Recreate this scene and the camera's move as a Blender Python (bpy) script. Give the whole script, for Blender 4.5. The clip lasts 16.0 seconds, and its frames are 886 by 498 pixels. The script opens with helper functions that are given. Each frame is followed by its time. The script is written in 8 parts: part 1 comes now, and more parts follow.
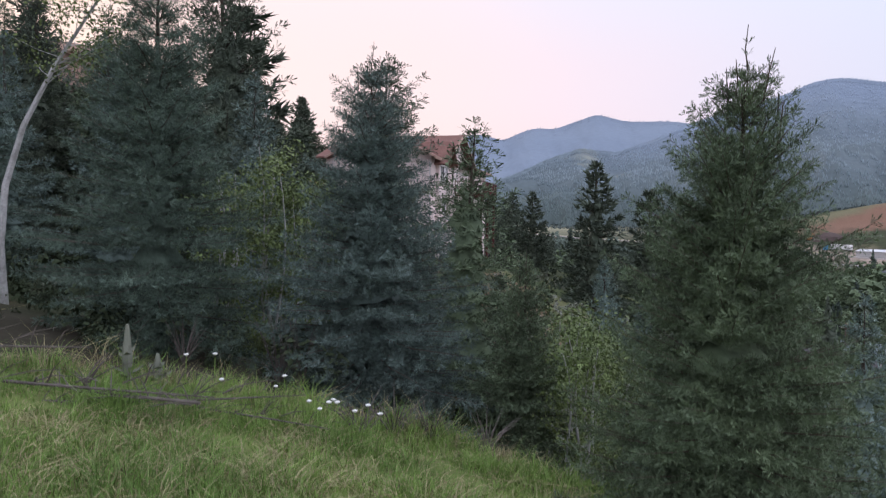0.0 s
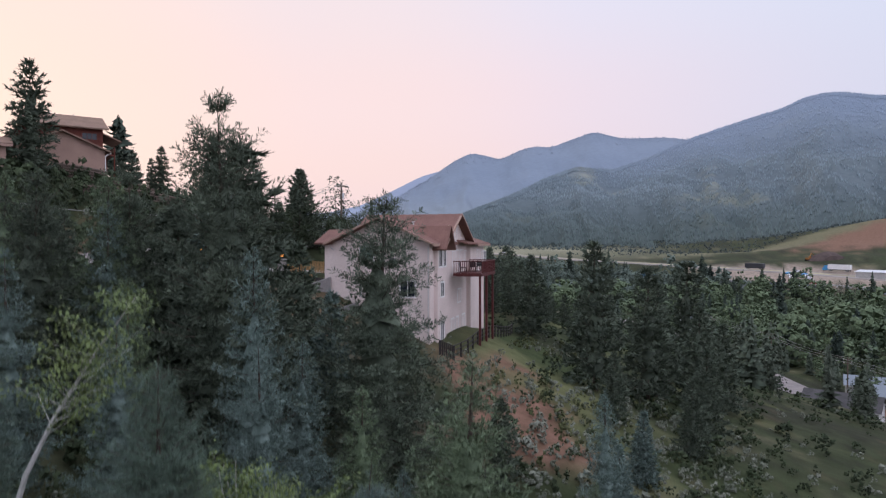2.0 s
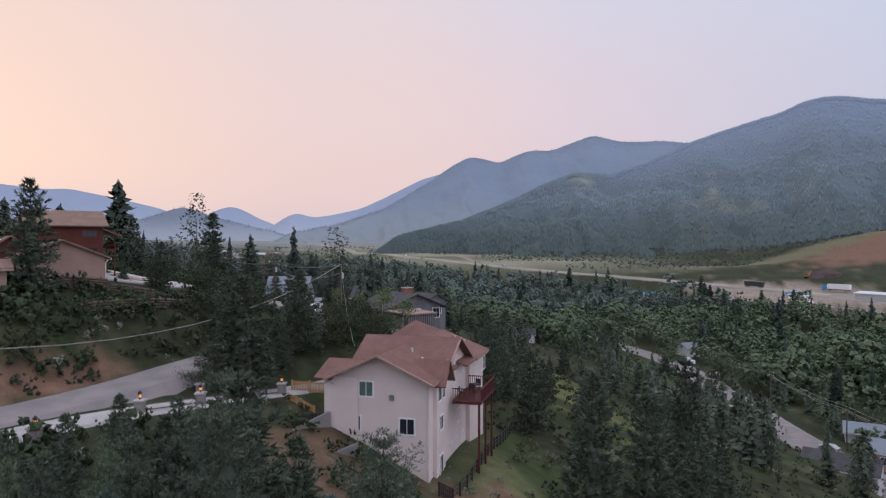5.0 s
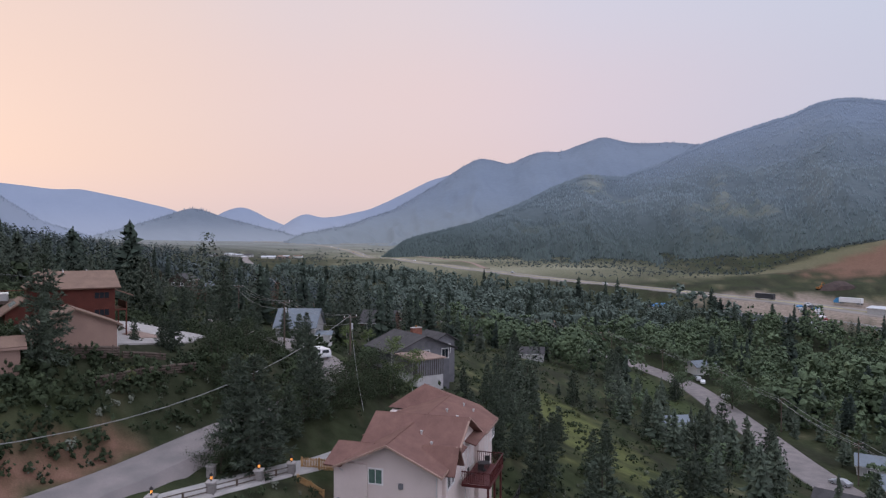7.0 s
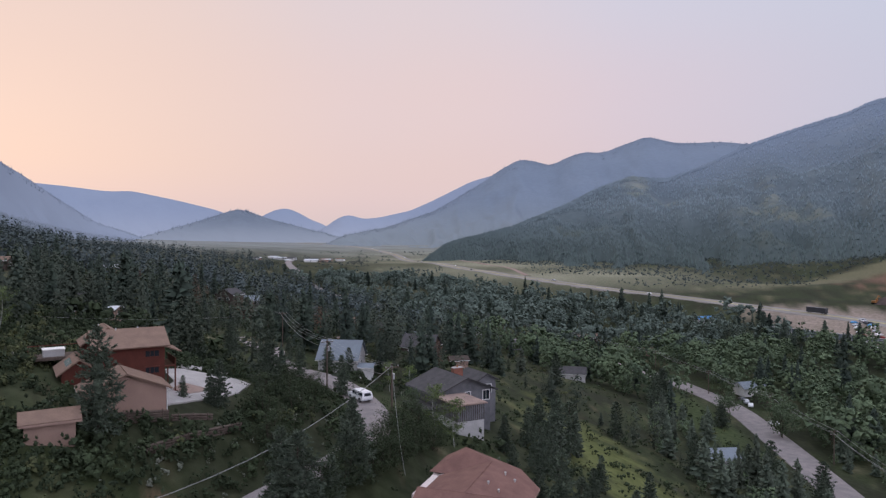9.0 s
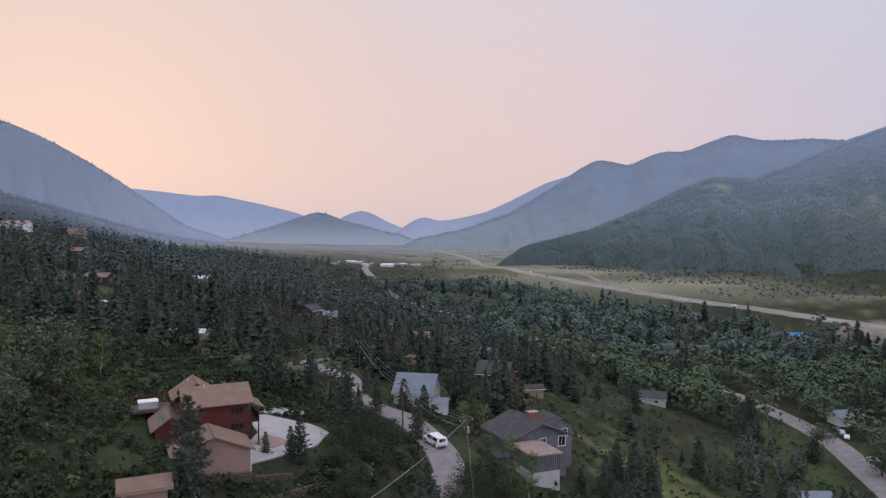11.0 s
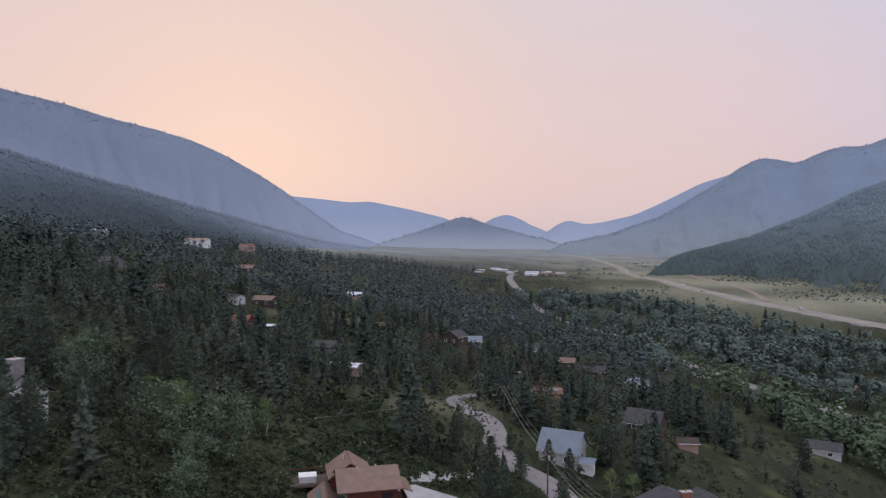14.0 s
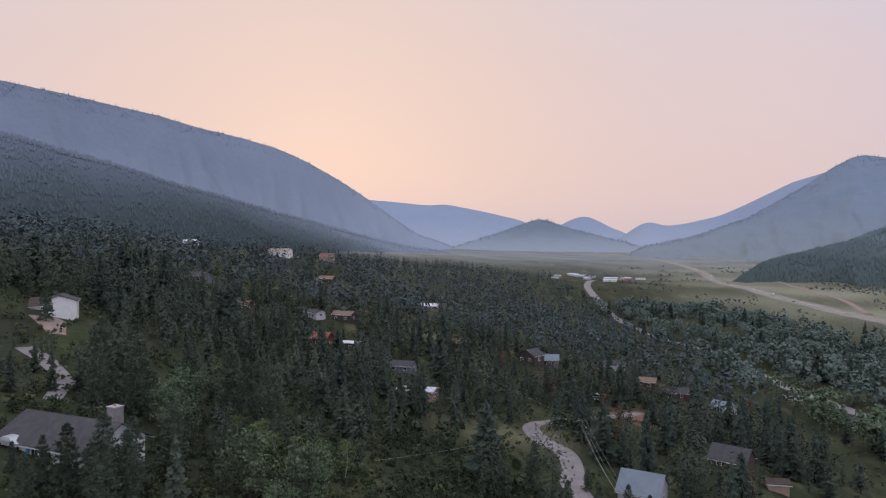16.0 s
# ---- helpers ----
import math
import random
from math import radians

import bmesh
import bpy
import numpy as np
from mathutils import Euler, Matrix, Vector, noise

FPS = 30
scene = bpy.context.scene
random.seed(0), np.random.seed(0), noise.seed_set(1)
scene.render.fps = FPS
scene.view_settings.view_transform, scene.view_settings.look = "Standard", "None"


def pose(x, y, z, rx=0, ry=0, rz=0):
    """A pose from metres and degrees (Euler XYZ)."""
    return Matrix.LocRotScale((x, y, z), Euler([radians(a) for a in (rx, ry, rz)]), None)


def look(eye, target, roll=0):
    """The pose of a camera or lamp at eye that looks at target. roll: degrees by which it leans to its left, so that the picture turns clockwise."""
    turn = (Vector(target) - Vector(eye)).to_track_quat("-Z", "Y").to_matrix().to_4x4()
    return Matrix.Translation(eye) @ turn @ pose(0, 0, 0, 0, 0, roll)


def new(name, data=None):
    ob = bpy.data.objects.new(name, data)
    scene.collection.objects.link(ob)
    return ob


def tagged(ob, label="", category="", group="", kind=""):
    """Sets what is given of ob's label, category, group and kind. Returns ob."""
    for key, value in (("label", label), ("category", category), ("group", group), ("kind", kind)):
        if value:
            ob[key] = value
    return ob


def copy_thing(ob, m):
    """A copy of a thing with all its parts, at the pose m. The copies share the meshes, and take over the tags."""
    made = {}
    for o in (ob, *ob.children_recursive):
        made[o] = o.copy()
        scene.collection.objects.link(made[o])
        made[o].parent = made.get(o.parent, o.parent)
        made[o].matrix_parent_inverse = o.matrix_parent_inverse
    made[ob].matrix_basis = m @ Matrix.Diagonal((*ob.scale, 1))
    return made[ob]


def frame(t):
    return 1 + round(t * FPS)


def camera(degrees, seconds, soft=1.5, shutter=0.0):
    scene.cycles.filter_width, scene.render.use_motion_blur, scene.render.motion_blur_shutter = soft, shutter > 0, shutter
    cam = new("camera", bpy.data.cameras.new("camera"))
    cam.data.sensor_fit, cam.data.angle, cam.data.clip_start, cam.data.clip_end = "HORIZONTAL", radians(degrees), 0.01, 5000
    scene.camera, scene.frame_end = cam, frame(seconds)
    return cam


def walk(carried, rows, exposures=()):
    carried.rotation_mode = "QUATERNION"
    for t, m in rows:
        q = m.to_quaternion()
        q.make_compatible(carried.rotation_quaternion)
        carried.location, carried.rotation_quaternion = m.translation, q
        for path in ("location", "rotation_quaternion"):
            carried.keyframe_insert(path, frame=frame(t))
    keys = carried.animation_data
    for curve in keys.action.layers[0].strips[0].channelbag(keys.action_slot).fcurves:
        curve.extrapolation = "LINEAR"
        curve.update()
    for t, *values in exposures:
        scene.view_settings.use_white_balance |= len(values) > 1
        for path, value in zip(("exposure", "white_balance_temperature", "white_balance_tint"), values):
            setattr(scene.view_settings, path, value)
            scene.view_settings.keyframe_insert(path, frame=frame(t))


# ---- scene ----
cam = camera(67.5, 16.0, soft=1.25, shutter=0.5)
METRES, EYE, TILT, LEAN, TURN = 58.0, 1.8, -2.2, -1.0, 0.0
ROWS = [
    (0.0, 0.0, 0.0, 0.0, 0.0, 0.0, 0.0),
    (0.5, -0.0, -0.0, 0.0084, -0.02, 0.66, 0.12),
    (1.0, 0.0003, -0.001, 0.0318, -0.03, 1.26, 0.6),
    (1.5, 0.001, -0.0025, 0.0621, -0.04, 1.51, 0.95),
    (2.0, 0.0015, -0.0037, 0.093, -0.04, 1.6, 1.06),
    (2.5, 0.0024, -0.0051, 0.1242, -0.04, 1.67, 1.15),
    (3.0, 0.0038, -0.0072, 0.1556, -0.03, 1.73, 1.18),
    (3.5, 0.0046, -0.0089, 0.187, -0.02, 1.76, 1.2),
    (4.0, 0.0053, -0.0104, 0.2189, -0.03, 1.77, 1.18),
    (6.5, 0.0069, -0.017, 0.3776, 0.01, 1.7, 0.97),
    (7.0, 0.0073, -0.0181, 0.4087, 0.7, 1.73, 0.93),
    (7.5, 0.0076, -0.0187, 0.4393, 1.45, 1.75, 0.9),
    (8.0, 0.0075, -0.0212, 0.4716, 2.07, 1.74, 0.82),
    (8.5, 0.0066, -0.0202, 0.5023, 2.98, 1.75, 0.76),
    (9.0, 0.007, -0.0212, 0.5338, 4.2, 1.78, 0.64),
    (11.5, 0.009, -0.0264, 0.6981, 12.38, 1.94, 0.35),
    (12.0, 0.01, -0.0278, 0.7314, 14.27, 1.99, 0.28),
    (12.5, 0.0097, -0.0296, 0.7648, 16.95, 2.03, 0.15),
    (13.0, 0.0111, -0.0323, 0.7993, 19.61, 2.05, -0.01),
    (13.5, 0.0101, -0.0302, 0.8322, 21.04, 2.08, -0.08),
    (14.0, 0.0097, -0.0326, 0.866, 23.06, 2.11, -0.13),
    (14.5, 0.0111, -0.0347, 0.8994, 25.22, 2.13, -0.21),
    (15.0, 0.0111, -0.0367, 0.9327, 27.26, 2.15, -0.29),
    (15.5, 0.0133, -0.0377, 0.9655, 28.7, 2.18, -0.33),
    (16.0, 0.0124, -0.0388, 0.9985, 29.59, 2.2, -0.32),
]
walk(cam, [(t, pose(0, 0, EYE, TILT, LEAN, TURN) @ pose(METRES * x, METRES * y, METRES * z, 90 + pitch, roll, yaw)) for t, x, y, z, yaw, pitch, roll in ROWS],
     exposures=[(0, 0.46), (1.5, 0.34), (4, 0.10), (7, 0.0), (16, -0.08)])

# ---- world and light: a smoky evening sky, the sun low behind the ridge ----
SUN_AZ, SUN_EL = radians(-40), radians(7)
sun_dir = Vector((math.sin(SUN_AZ) * math.cos(SUN_EL), math.cos(SUN_AZ) * math.cos(SUN_EL), math.sin(SUN_EL)))
world = bpy.data.worlds.new("smoky_evening_sky")
scene.world = world
world.use_nodes = True
wn, wl = world.node_tree.nodes, world.node_tree.links
wn.clear()
w_out = wn.new("ShaderNodeOutputWorld")
w_sky = wn.new("ShaderNodeTexSky")
w_sky.sky_type, w_sky.sun_disc, w_sky.sun_elevation, w_sky.sun_rotation = "NISHITA", False, SUN_EL, SUN_AZ
w_sky.air_density, w_sky.dust_density = 1.5, 4.0
w_bg1 = wn.new("ShaderNodeBackground")
w_bg1.inputs[1].default_value = 0.003
wl.new(w_sky.outputs[0], w_bg1.inputs[0])
w_tc = wn.new("ShaderNodeTexCoord")
w_sep = wn.new("ShaderNodeSeparateXYZ")
wl.new(w_tc.outputs["Generated"], w_sep.inputs[0])


def w_ramp(stops):
    r = wn.new("ShaderNodeValToRGB")
    r.color_ramp.interpolation = "EASE"
    while len(r.color_ramp.elements) < len(stops):
        r.color_ramp.elements.new(0.5)
    for e, (p, c) in zip(r.color_ramp.elements, stops):
        e.position, e.color = p, (*c, 1)
    return r


w_el = w_ramp([(0.0, (0.65, 0.54, 0.575)), (0.08, (0.74, 0.585, 0.62)), (0.20, (0.74, 0.615, 0.68)), (0.37, (0.67, 0.64, 0.75)), (1.0, (1.15, 1.27, 1.58))])
w_cool = w_ramp([(0.0, (0.535, 0.555, 0.68)), (0.15, (0.55, 0.572, 0.715)), (0.37, (0.565, 0.615, 0.765)), (1.0, (1.15, 1.27, 1.58))])
wl.new(w_sep.outputs[2], w_cool.inputs[0])
wl.new(w_sep.outputs[2], w_el.inputs[0])
w_dot = wn.new("ShaderNodeVectorMath")
w_dot.operation = "DOT_PRODUCT"
w_dot.inputs[1].default_value = sun_dir
w_nrm = wn.new("ShaderNodeVectorMath")
w_nrm.operation = "NORMALIZE"
wl.new(w_tc.outputs["Generated"], w_nrm.inputs[0])
wl.new(w_nrm.outputs[0], w_dot.inputs[0])
w_glow = w_ramp([(0.0, (0.0, 0.0, 0.0)), (0.60, (0.0, 0.0, 0.0)), (0.86, (0.38, 0.38, 0.38)), (1.0, (0.80, 0.80, 0.80))])
w_side = w_ramp([(0.0, (1.0, 1.0, 1.0)), (0.22, (0.9, 0.9, 0.9)), (0.80, (0.0, 0.0, 0.0))])
wl.new(w_dot.outputs["Value"], w_side.inputs[0])
w_base = wn.new("ShaderNodeMix")
w_base.data_type = "RGBA"
wl.new(w_side.outputs[0], w_base.inputs[0])
wl.new(w_el.outputs[0], w_base.inputs[6])
wl.new(w_cool.outputs[0], w_base.inputs[7])
wl.new(w_dot.outputs["Value"], w_glow.inputs[0])
w_mix = wn.new("ShaderNodeMix")
w_mix.data_type = "RGBA"
w_low = w_ramp([(0.0, (0.45, 0.45, 0.45)), (0.035, (0.55, 0.55, 0.55)), (0.12, (1.0, 1.0, 1.0))])
wl.new(w_sep.outputs[2], w_low.inputs[0])
w_band = wn.new("ShaderNodeMath")
w_band.operation = "MULTIPLY"
wl.new(w_glow.outputs[0], w_band.inputs[0])
wl.new(w_low.outputs[0], w_band.inputs[1])
wl.new(w_band.outputs[0], w_mix.inputs[0])
w_half = wn.new("ShaderNodeMapRange")
w_half.inputs[1].default_value, w_half.inputs[2].default_value = -1.0, 1.0
wl.new(w_dot.outputs["Value"], w_half.inputs[0])
w_anti = w_ramp([(0.0, (1.0, 1.0, 1.0)), (0.25, (0.85, 0.85, 0.85)), (0.62, (0.0, 0.0, 0.0))])
wl.new(w_half.outputs[0], w_anti.inputs[0])
w_east = wn.new("ShaderNodeMix")
w_east.data_type = "RGBA"
wl.new(w_anti.outputs[0], w_east.inputs[0])
wl.new(w_base.outputs[2], w_east.inputs[6])
w_east.inputs[7].default_value = (1.13, 1.12, 1.40, 1)
wl.new(w_east.outputs[2], w_mix.inputs[6])
w_mix.inputs[7].default_value = (0.865, 0.65, 0.565, 1)
w_bg2 = wn.new("ShaderNodeBackground")
w_bg2.inputs[1].default_value = 1.0
wl.new(w_mix.outputs[2], w_bg2.inputs[0])
w_add = wn.new("ShaderNodeAddShader")
wl.new(w_bg1.outputs[0], w_add.inputs[0])
wl.new(w_bg2.outputs[0], w_add.inputs[1])
wl.new(w_add.outputs[0], w_out.inputs[0])

sun = new("sun", bpy.data.lights.new("sun", "SUN"))
sun.data.energy, sun.data.angle, sun.data.color = 0.6, radians(25), (1.0, 0.80, 0.62)
sun.matrix_world = look((0, 0, 0), -sun_dir)


# ---- materials ----
def mat(name, c1, c2=None, scale=2.0, fine=30.0, rough=0.85, bump=0.15, spec=0.25, metal=0.0, vary=0.0, island=0.0, cover=False, soft=0.2):
    """A surface with two scales of colour noise, fine relief, and small differences from piece to piece."""
    c2 = c2 or tuple(v * 0.75 for v in c1)
    m = bpy.data.materials.new(name)
    m.use_nodes = True
    n, l = m.node_tree.nodes, m.node_tree.links
    b = n["Principled BSDF"]
    tc = n.new("ShaderNodeTexCoord")
    n1, n2 = n.new("ShaderNodeTexNoise"), n.new("ShaderNodeTexNoise")
    for node, s, d in ((n1, scale, 4), (n2, fine, 3)):
        node.inputs["Scale"].default_value, node.inputs["Detail"].default_value = s, d
        l.new(tc.outputs["Object"], node.inputs["Vector"])
    rmp = n.new("ShaderNodeMapRange")
    rmp.inputs[1].default_value, rmp.inputs[2].default_value = 0.32, 0.68
    l.new(n1.outputs[0], rmp.inputs[0])
    mix = n.new("ShaderNodeMix")
    mix.data_type = "RGBA"
    l.new(rmp.outputs[0], mix.inputs[0])
    if cover:
        at = n.new("ShaderNodeAttribute")
        at.attribute_name = "cover"
        dk = n.new("ShaderNodeMix")
        dk.data_type, dk.blend_type = "RGBA", "MULTIPLY"
        dk.inputs[0].default_value = 1.0
        l.new(at.outputs["Color"], dk.inputs[6])
        dk.inputs[7].default_value = (0.62, 0.66, 0.60, 1)
        l.new(at.outputs["Color"], mix.inputs[6])
        l.new(dk.outputs[2], mix.inputs[7])
    else:
        mix.inputs[6].default_value, mix.inputs[7].default_value = (*c1, 1), (*c2, 1)
    hsv = n.new("ShaderNodeHueSaturation")
    l.new(mix.outputs[2], hsv.inputs["Color"])
    val = n.new("ShaderNodeMapRange")
    val.inputs[1].default_value, val.inputs[2].default_value = 0.25, 0.75
    val.inputs[3].default_value, val.inputs[4].default_value = 1 - soft, 1 + soft
    l.new(n2.outputs[0], val.inputs[0])
    last = val.outputs[0]
    for amount, kind, sock in ((vary, "ShaderNodeObjectInfo", "Random"), (island, "ShaderNodeNewGeometry", "Random Per Island")):
        if amount:
            info = n.new(kind)
            k = n.new("ShaderNodeMapRange")
            k.inputs[3].default_value, k.inputs[4].default_value = 1 - amount, 1 + amount
            l.new(info.outputs[sock], k.inputs[0])
            mul = n.new("ShaderNodeMath")
            mul.operation = "MULTIPLY"
            l.new(last, mul.inputs[0])
            l.new(k.outputs[0], mul.inputs[1])
            last = mul.outputs[0]
    l.new(last, hsv.inputs["Value"])
    l.new(hsv.outputs[0], b.inputs["Base Color"])
    b.inputs["Roughness"].default_value, b.inputs["Metallic"].default_value = rough, metal
    b.inputs["Specular IOR Level"].default_value = spec
    if bump:
        bp = n.new("ShaderNodeBump")
        bp.inputs["Strength"].default_value, bp.inputs["Distance"].default_value = bump, 0.02
        l.new(n2.outputs[0], bp.inputs["Height"])
        l.new(bp.outputs[0], b.inputs["Normal"])
    return m


def glow(name, colour, strength):
    m = mat(name, colour, bump=0)
    b = m.node_tree.nodes["Principled BSDF"]
    b.inputs["Emission Color"].default_value, b.inputs["Emission Strength"].default_value = (*colour, 1), strength
    return m


M = {
    "ground": mat("ground_cover", (0.1, 0.1, 0.1), scale=0.6, fine=9.0, bump=0.5, spec=0.05, cover=True),
    "spruce_green": mat("dark_spruce_needles", (0.118, 0.166, 0.126), (0.050, 0.076, 0.058), 2.2, 20, 0.7, 0, 0.2, vary=0.15, island=0.25),
    "spruce": mat("blue_spruce_needles", (0.168, 0.226, 0.200), (0.070, 0.106, 0.090), 2.2, 20, 0.7, 0, 0.2, vary=0.15, island=0.22),
    "fir": mat("fir_needles", (0.138, 0.184, 0.104), (0.072, 0.102, 0.060), 2.2, 20, 0.7, 0, 0.2, vary=0.2, island=0.25),
    "pine": mat("pine_needles", (0.100, 0.124, 0.086), (0.056, 0.074, 0.054), 1.2, 12, 0.75, 0, 0.15, vary=0.22, island=0.35),
    "wood_mid": mat("conifer_woods", (0.076, 0.090, 0.064), (0.044, 0.056, 0.042), 0.05, 1.5, 0.8, 0, 0.1, island=0.3),
    # next two: distance haze put into the leaf colour of far trees
    "wood_valley": mat("haze_grey_valley_woods", (0.090, 0.110, 0.106), (0.060, 0.077, 0.077), 0.03, 0.8, 0.85, 0, 0.05, island=0.25),
    "creek_far": mat("haze_paled_cottonwood_leaves", (0.125, 0.156, 0.128), (0.090, 0.116, 0.098), 0.05, 1.2, 0.8, 0, 0.05, island=0.18, soft=0.3),
    "dead_pine": mat("rusty_dead_needles", (0.125, 0.078, 0.055), (0.085, 0.058, 0.044), 0.2, 2, 0.85, 0, 0.05, island=0.3),
    "fir_dark": mat("dark_fir_needles", (0.054, 0.072, 0.052), (0.030, 0.042, 0.034), 0.08, 1.5, 0.8, 0, 0.1, island=0.3),
    "leaf": mat("aspen_leaves", (0.124, 0.160, 0.052), (0.076, 0.110, 0.036), 1.5, 12, 0.6, 0, 0.25, vary=0.15, island=0.3),
    "cotton": mat("cottonwood_leaves", (0.116, 0.154, 0.084), (0.066, 0.092, 0.056), 0.10, 2.2, 0.75, 0, 0.1, island=0.22, soft=0.4),
    "scrub": mat("scrub_leaves", (0.050, 0.066, 0.034), (0.026, 0.035, 0.020), 0.25, 5, 0.8, 0, 0.08, island=0.25, soft=0.4),
    "olive": mat("olive_scrub_leaves", (0.098, 0.108, 0.050), (0.056, 0.064, 0.032), 0.25, 5, 0.8, 0, 0.08, island=0.25, soft=0.4),
    "sage": mat("grey_sage_leaves", (0.19, 0.20, 0.16), (0.12, 0.135, 0.10), 0.5, 6, 0.8, 0, 0.1, island=0.25),
    "bark": mat("rough_bark", (0.085, 0.066, 0.052), (0.05, 0.04, 0.034), 6, 40, 0.9, 0.6, 0.1, vary=0.15),
    "pale_bark": mat("pale_aspen_bark", (0.40, 0.40, 0.38), (0.24, 0.24, 0.22), 5, 30, 0.8, 0.3, 0.2),
    "deadwood": mat("weathered_deadwood", (0.155, 0.135, 0.120), (0.09, 0.078, 0.07), 8, 50, 0.9, 0.5, 0.1),
    "grass": mat("meadow_grass", (0.19, 0.28, 0.070), (0.11, 0.19, 0.045), 0.7, 8, 0.6, 0, 0.2, island=0.35),
    "drygrass": mat("dry_grass", (0.36, 0.31, 0.18), (0.26, 0.24, 0.13), 0.7, 8, 0.7, 0, 0.15, island=0.3),
    "petal": mat("white_petals", (0.72, 0.71, 0.68), bump=0),
    "asphalt": mat("worn_asphalt", (0.27, 0.235, 0.225), (0.20, 0.18, 0.175), 0.4, 25, 0.9, 0.2, 0.1),
    "highway": mat("pale_highway_concrete", (0.29, 0.262, 0.240), (0.22, 0.20, 0.185), 0.05, 4, 0.9, 0.1, 0.1),
    "concrete": mat("pale_concrete", (0.43, 0.400, 0.38), (0.34, 0.32, 0.305), 0.5, 20, 0.85, 0.15, 0.15),
    "gravel": mat("reddish_gravel", (0.33, 0.24, 0.20), (0.24, 0.18, 0.155), 0.6, 30, 0.95, 0.4, 0.05),
    "stucco": mat("pinkish_beige_stucco", (0.66, 0.565, 0.525), (0.60, 0.51, 0.47), 0.5, 45, 0.9, 0.25, 0.1),
    "shingle": mat("red_brown_shingles", (0.215, 0.120, 0.098), (0.165, 0.092, 0.078), 0.8, 12, 0.9, 0.5, 0.08),
    "tanshingle": mat("tan_brown_shingles", (0.245, 0.165, 0.125), (0.195, 0.132, 0.102), 0.8, 12, 0.9, 0.5, 0.08),
    "greyshingle": mat("dark_grey_shingles", (0.092, 0.087, 0.088), (0.066, 0.063, 0.064), 0.8, 12, 0.9, 0.5, 0.08),
    "metalroof": mat("blue_grey_metal_roof", (0.20, 0.23, 0.26), (0.17, 0.195, 0.22), 0.4, 14, 0.6, 0.1, 0.2),
    "whiteroof": mat("pale_membrane_roof", (0.60, 0.61, 0.63), (0.50, 0.51, 0.53), 0.4, 14, 0.6, 0.1, 0.3),
    "redwood": mat("red_stained_siding", (0.118, 0.036, 0.025), (0.088, 0.028, 0.020), 1.0, 25, 0.75, 0.25, 0.2, vary=0.12),
    "tan": mat("tan_stucco", (0.36, 0.245, 0.195), (0.31, 0.21, 0.17), 0.6, 30, 0.9, 0.2, 0.1),
    "greyboard": mat("grey_board_siding", (0.19, 0.19, 0.20), (0.14, 0.14, 0.15), 1.0, 20, 0.85, 0.2, 0.1, vary=0.1),
    "paleboard": mat("pale_siding", (0.50, 0.49, 0.48), (0.42, 0.41, 0.40), 0.8, 20, 0.8, 0.15, 0.2, vary=0.06),
    "darkboard": mat("dark_brown_siding", (0.085, 0.066, 0.055), (0.06, 0.048, 0.04), 1.0, 20, 0.85, 0.2, 0.1),
    "whitepaint": mat("white_paint", (0.74, 0.73, 0.71), (0.66, 0.65, 0.63), 1.0, 20, 0.6, 0.05, 0.3),
    "deckred": mat("dark_red_deck_stain", (0.105, 0.026, 0.024), (0.075, 0.020, 0.019), 1.5, 30, 0.6, 0.2, 0.3, vary=0.15),
    "blackrail": mat("dark_rail_paint", (0.035, 0.030, 0.030), (0.025, 0.022, 0.022), 2, 30, 0.6, 0.1, 0.3),
    "cedar": mat("golden_cedar_boards", (0.42, 0.255, 0.115), (0.34, 0.20, 0.09), 2, 30, 0.75, 0.2, 0.2, vary=0.15),
    "brickwork": mat("red_brick", (0.28, 0.12, 0.085), (0.21, 0.09, 0.066), 2, 18, 0.9, 0.4, 0.1),
    "greywall": mat("grey_cast_concrete", (0.27, 0.255, 0.245), (0.20, 0.19, 0.185), 0.6, 12, 0.9, 0.3, 0.1),
    "stone": mat("grey_stone", (0.27, 0.25, 0.235), (0.19, 0.175, 0.165), 1.5, 10, 0.9, 0.5, 0.1),
    "pole": mat("weathered_pole", (0.13, 0.10, 0.082), (0.09, 0.07, 0.058), 2, 30, 0.9, 0.4, 0.1),
    "wire": mat("grey_cable", (0.30, 0.30, 0.29), (0.24, 0.24, 0.235), 1, 10, 0.5, 0, 0.4),
    "carwhite": mat("white_car_paint", (0.76, 0.76, 0.76), (0.72, 0.72, 0.72), 0.5, 5, 0.3, 0, 0.5),
    "carsilver": mat("silver_car_paint", (0.45, 0.46, 0.48), (0.42, 0.43, 0.45), 0.5, 5, 0.3, 0, 0.5, metal=0.4),
    "cardark": mat("dark_car_paint", (0.045, 0.048, 0.055), (0.04, 0.042, 0.05), 0.5, 5, 0.3, 0, 0.5),
    "carred": mat("red_car_paint", (0.30, 0.04, 0.035), (0.27, 0.035, 0.03), 0.5, 5, 0.3, 0, 0.5),
    "carblue": mat("blue_car_paint", (0.06, 0.26, 0.50), (0.05, 0.23, 0.45), 0.5, 5, 0.35, 0, 0.5),
    "rubber": mat("black_rubber", (0.02, 0.02, 0.02), bump=0.1),
    "carglass": mat("dark_car_glass", (0.02, 0.025, 0.03), (0.02, 0.025, 0.03), 1, 5, 0.2, 0, 0.25),
    "pane": mat("window_glass", (0.022, 0.027, 0.034), (0.018, 0.022, 0.028), 1, 4, 0.1, 0, 0.35),
    "pale_pane": mat("curtained_window_glass", (0.10, 0.16, 0.135), (0.08, 0.13, 0.11), 1, 4, 0.15, 0, 0.35),
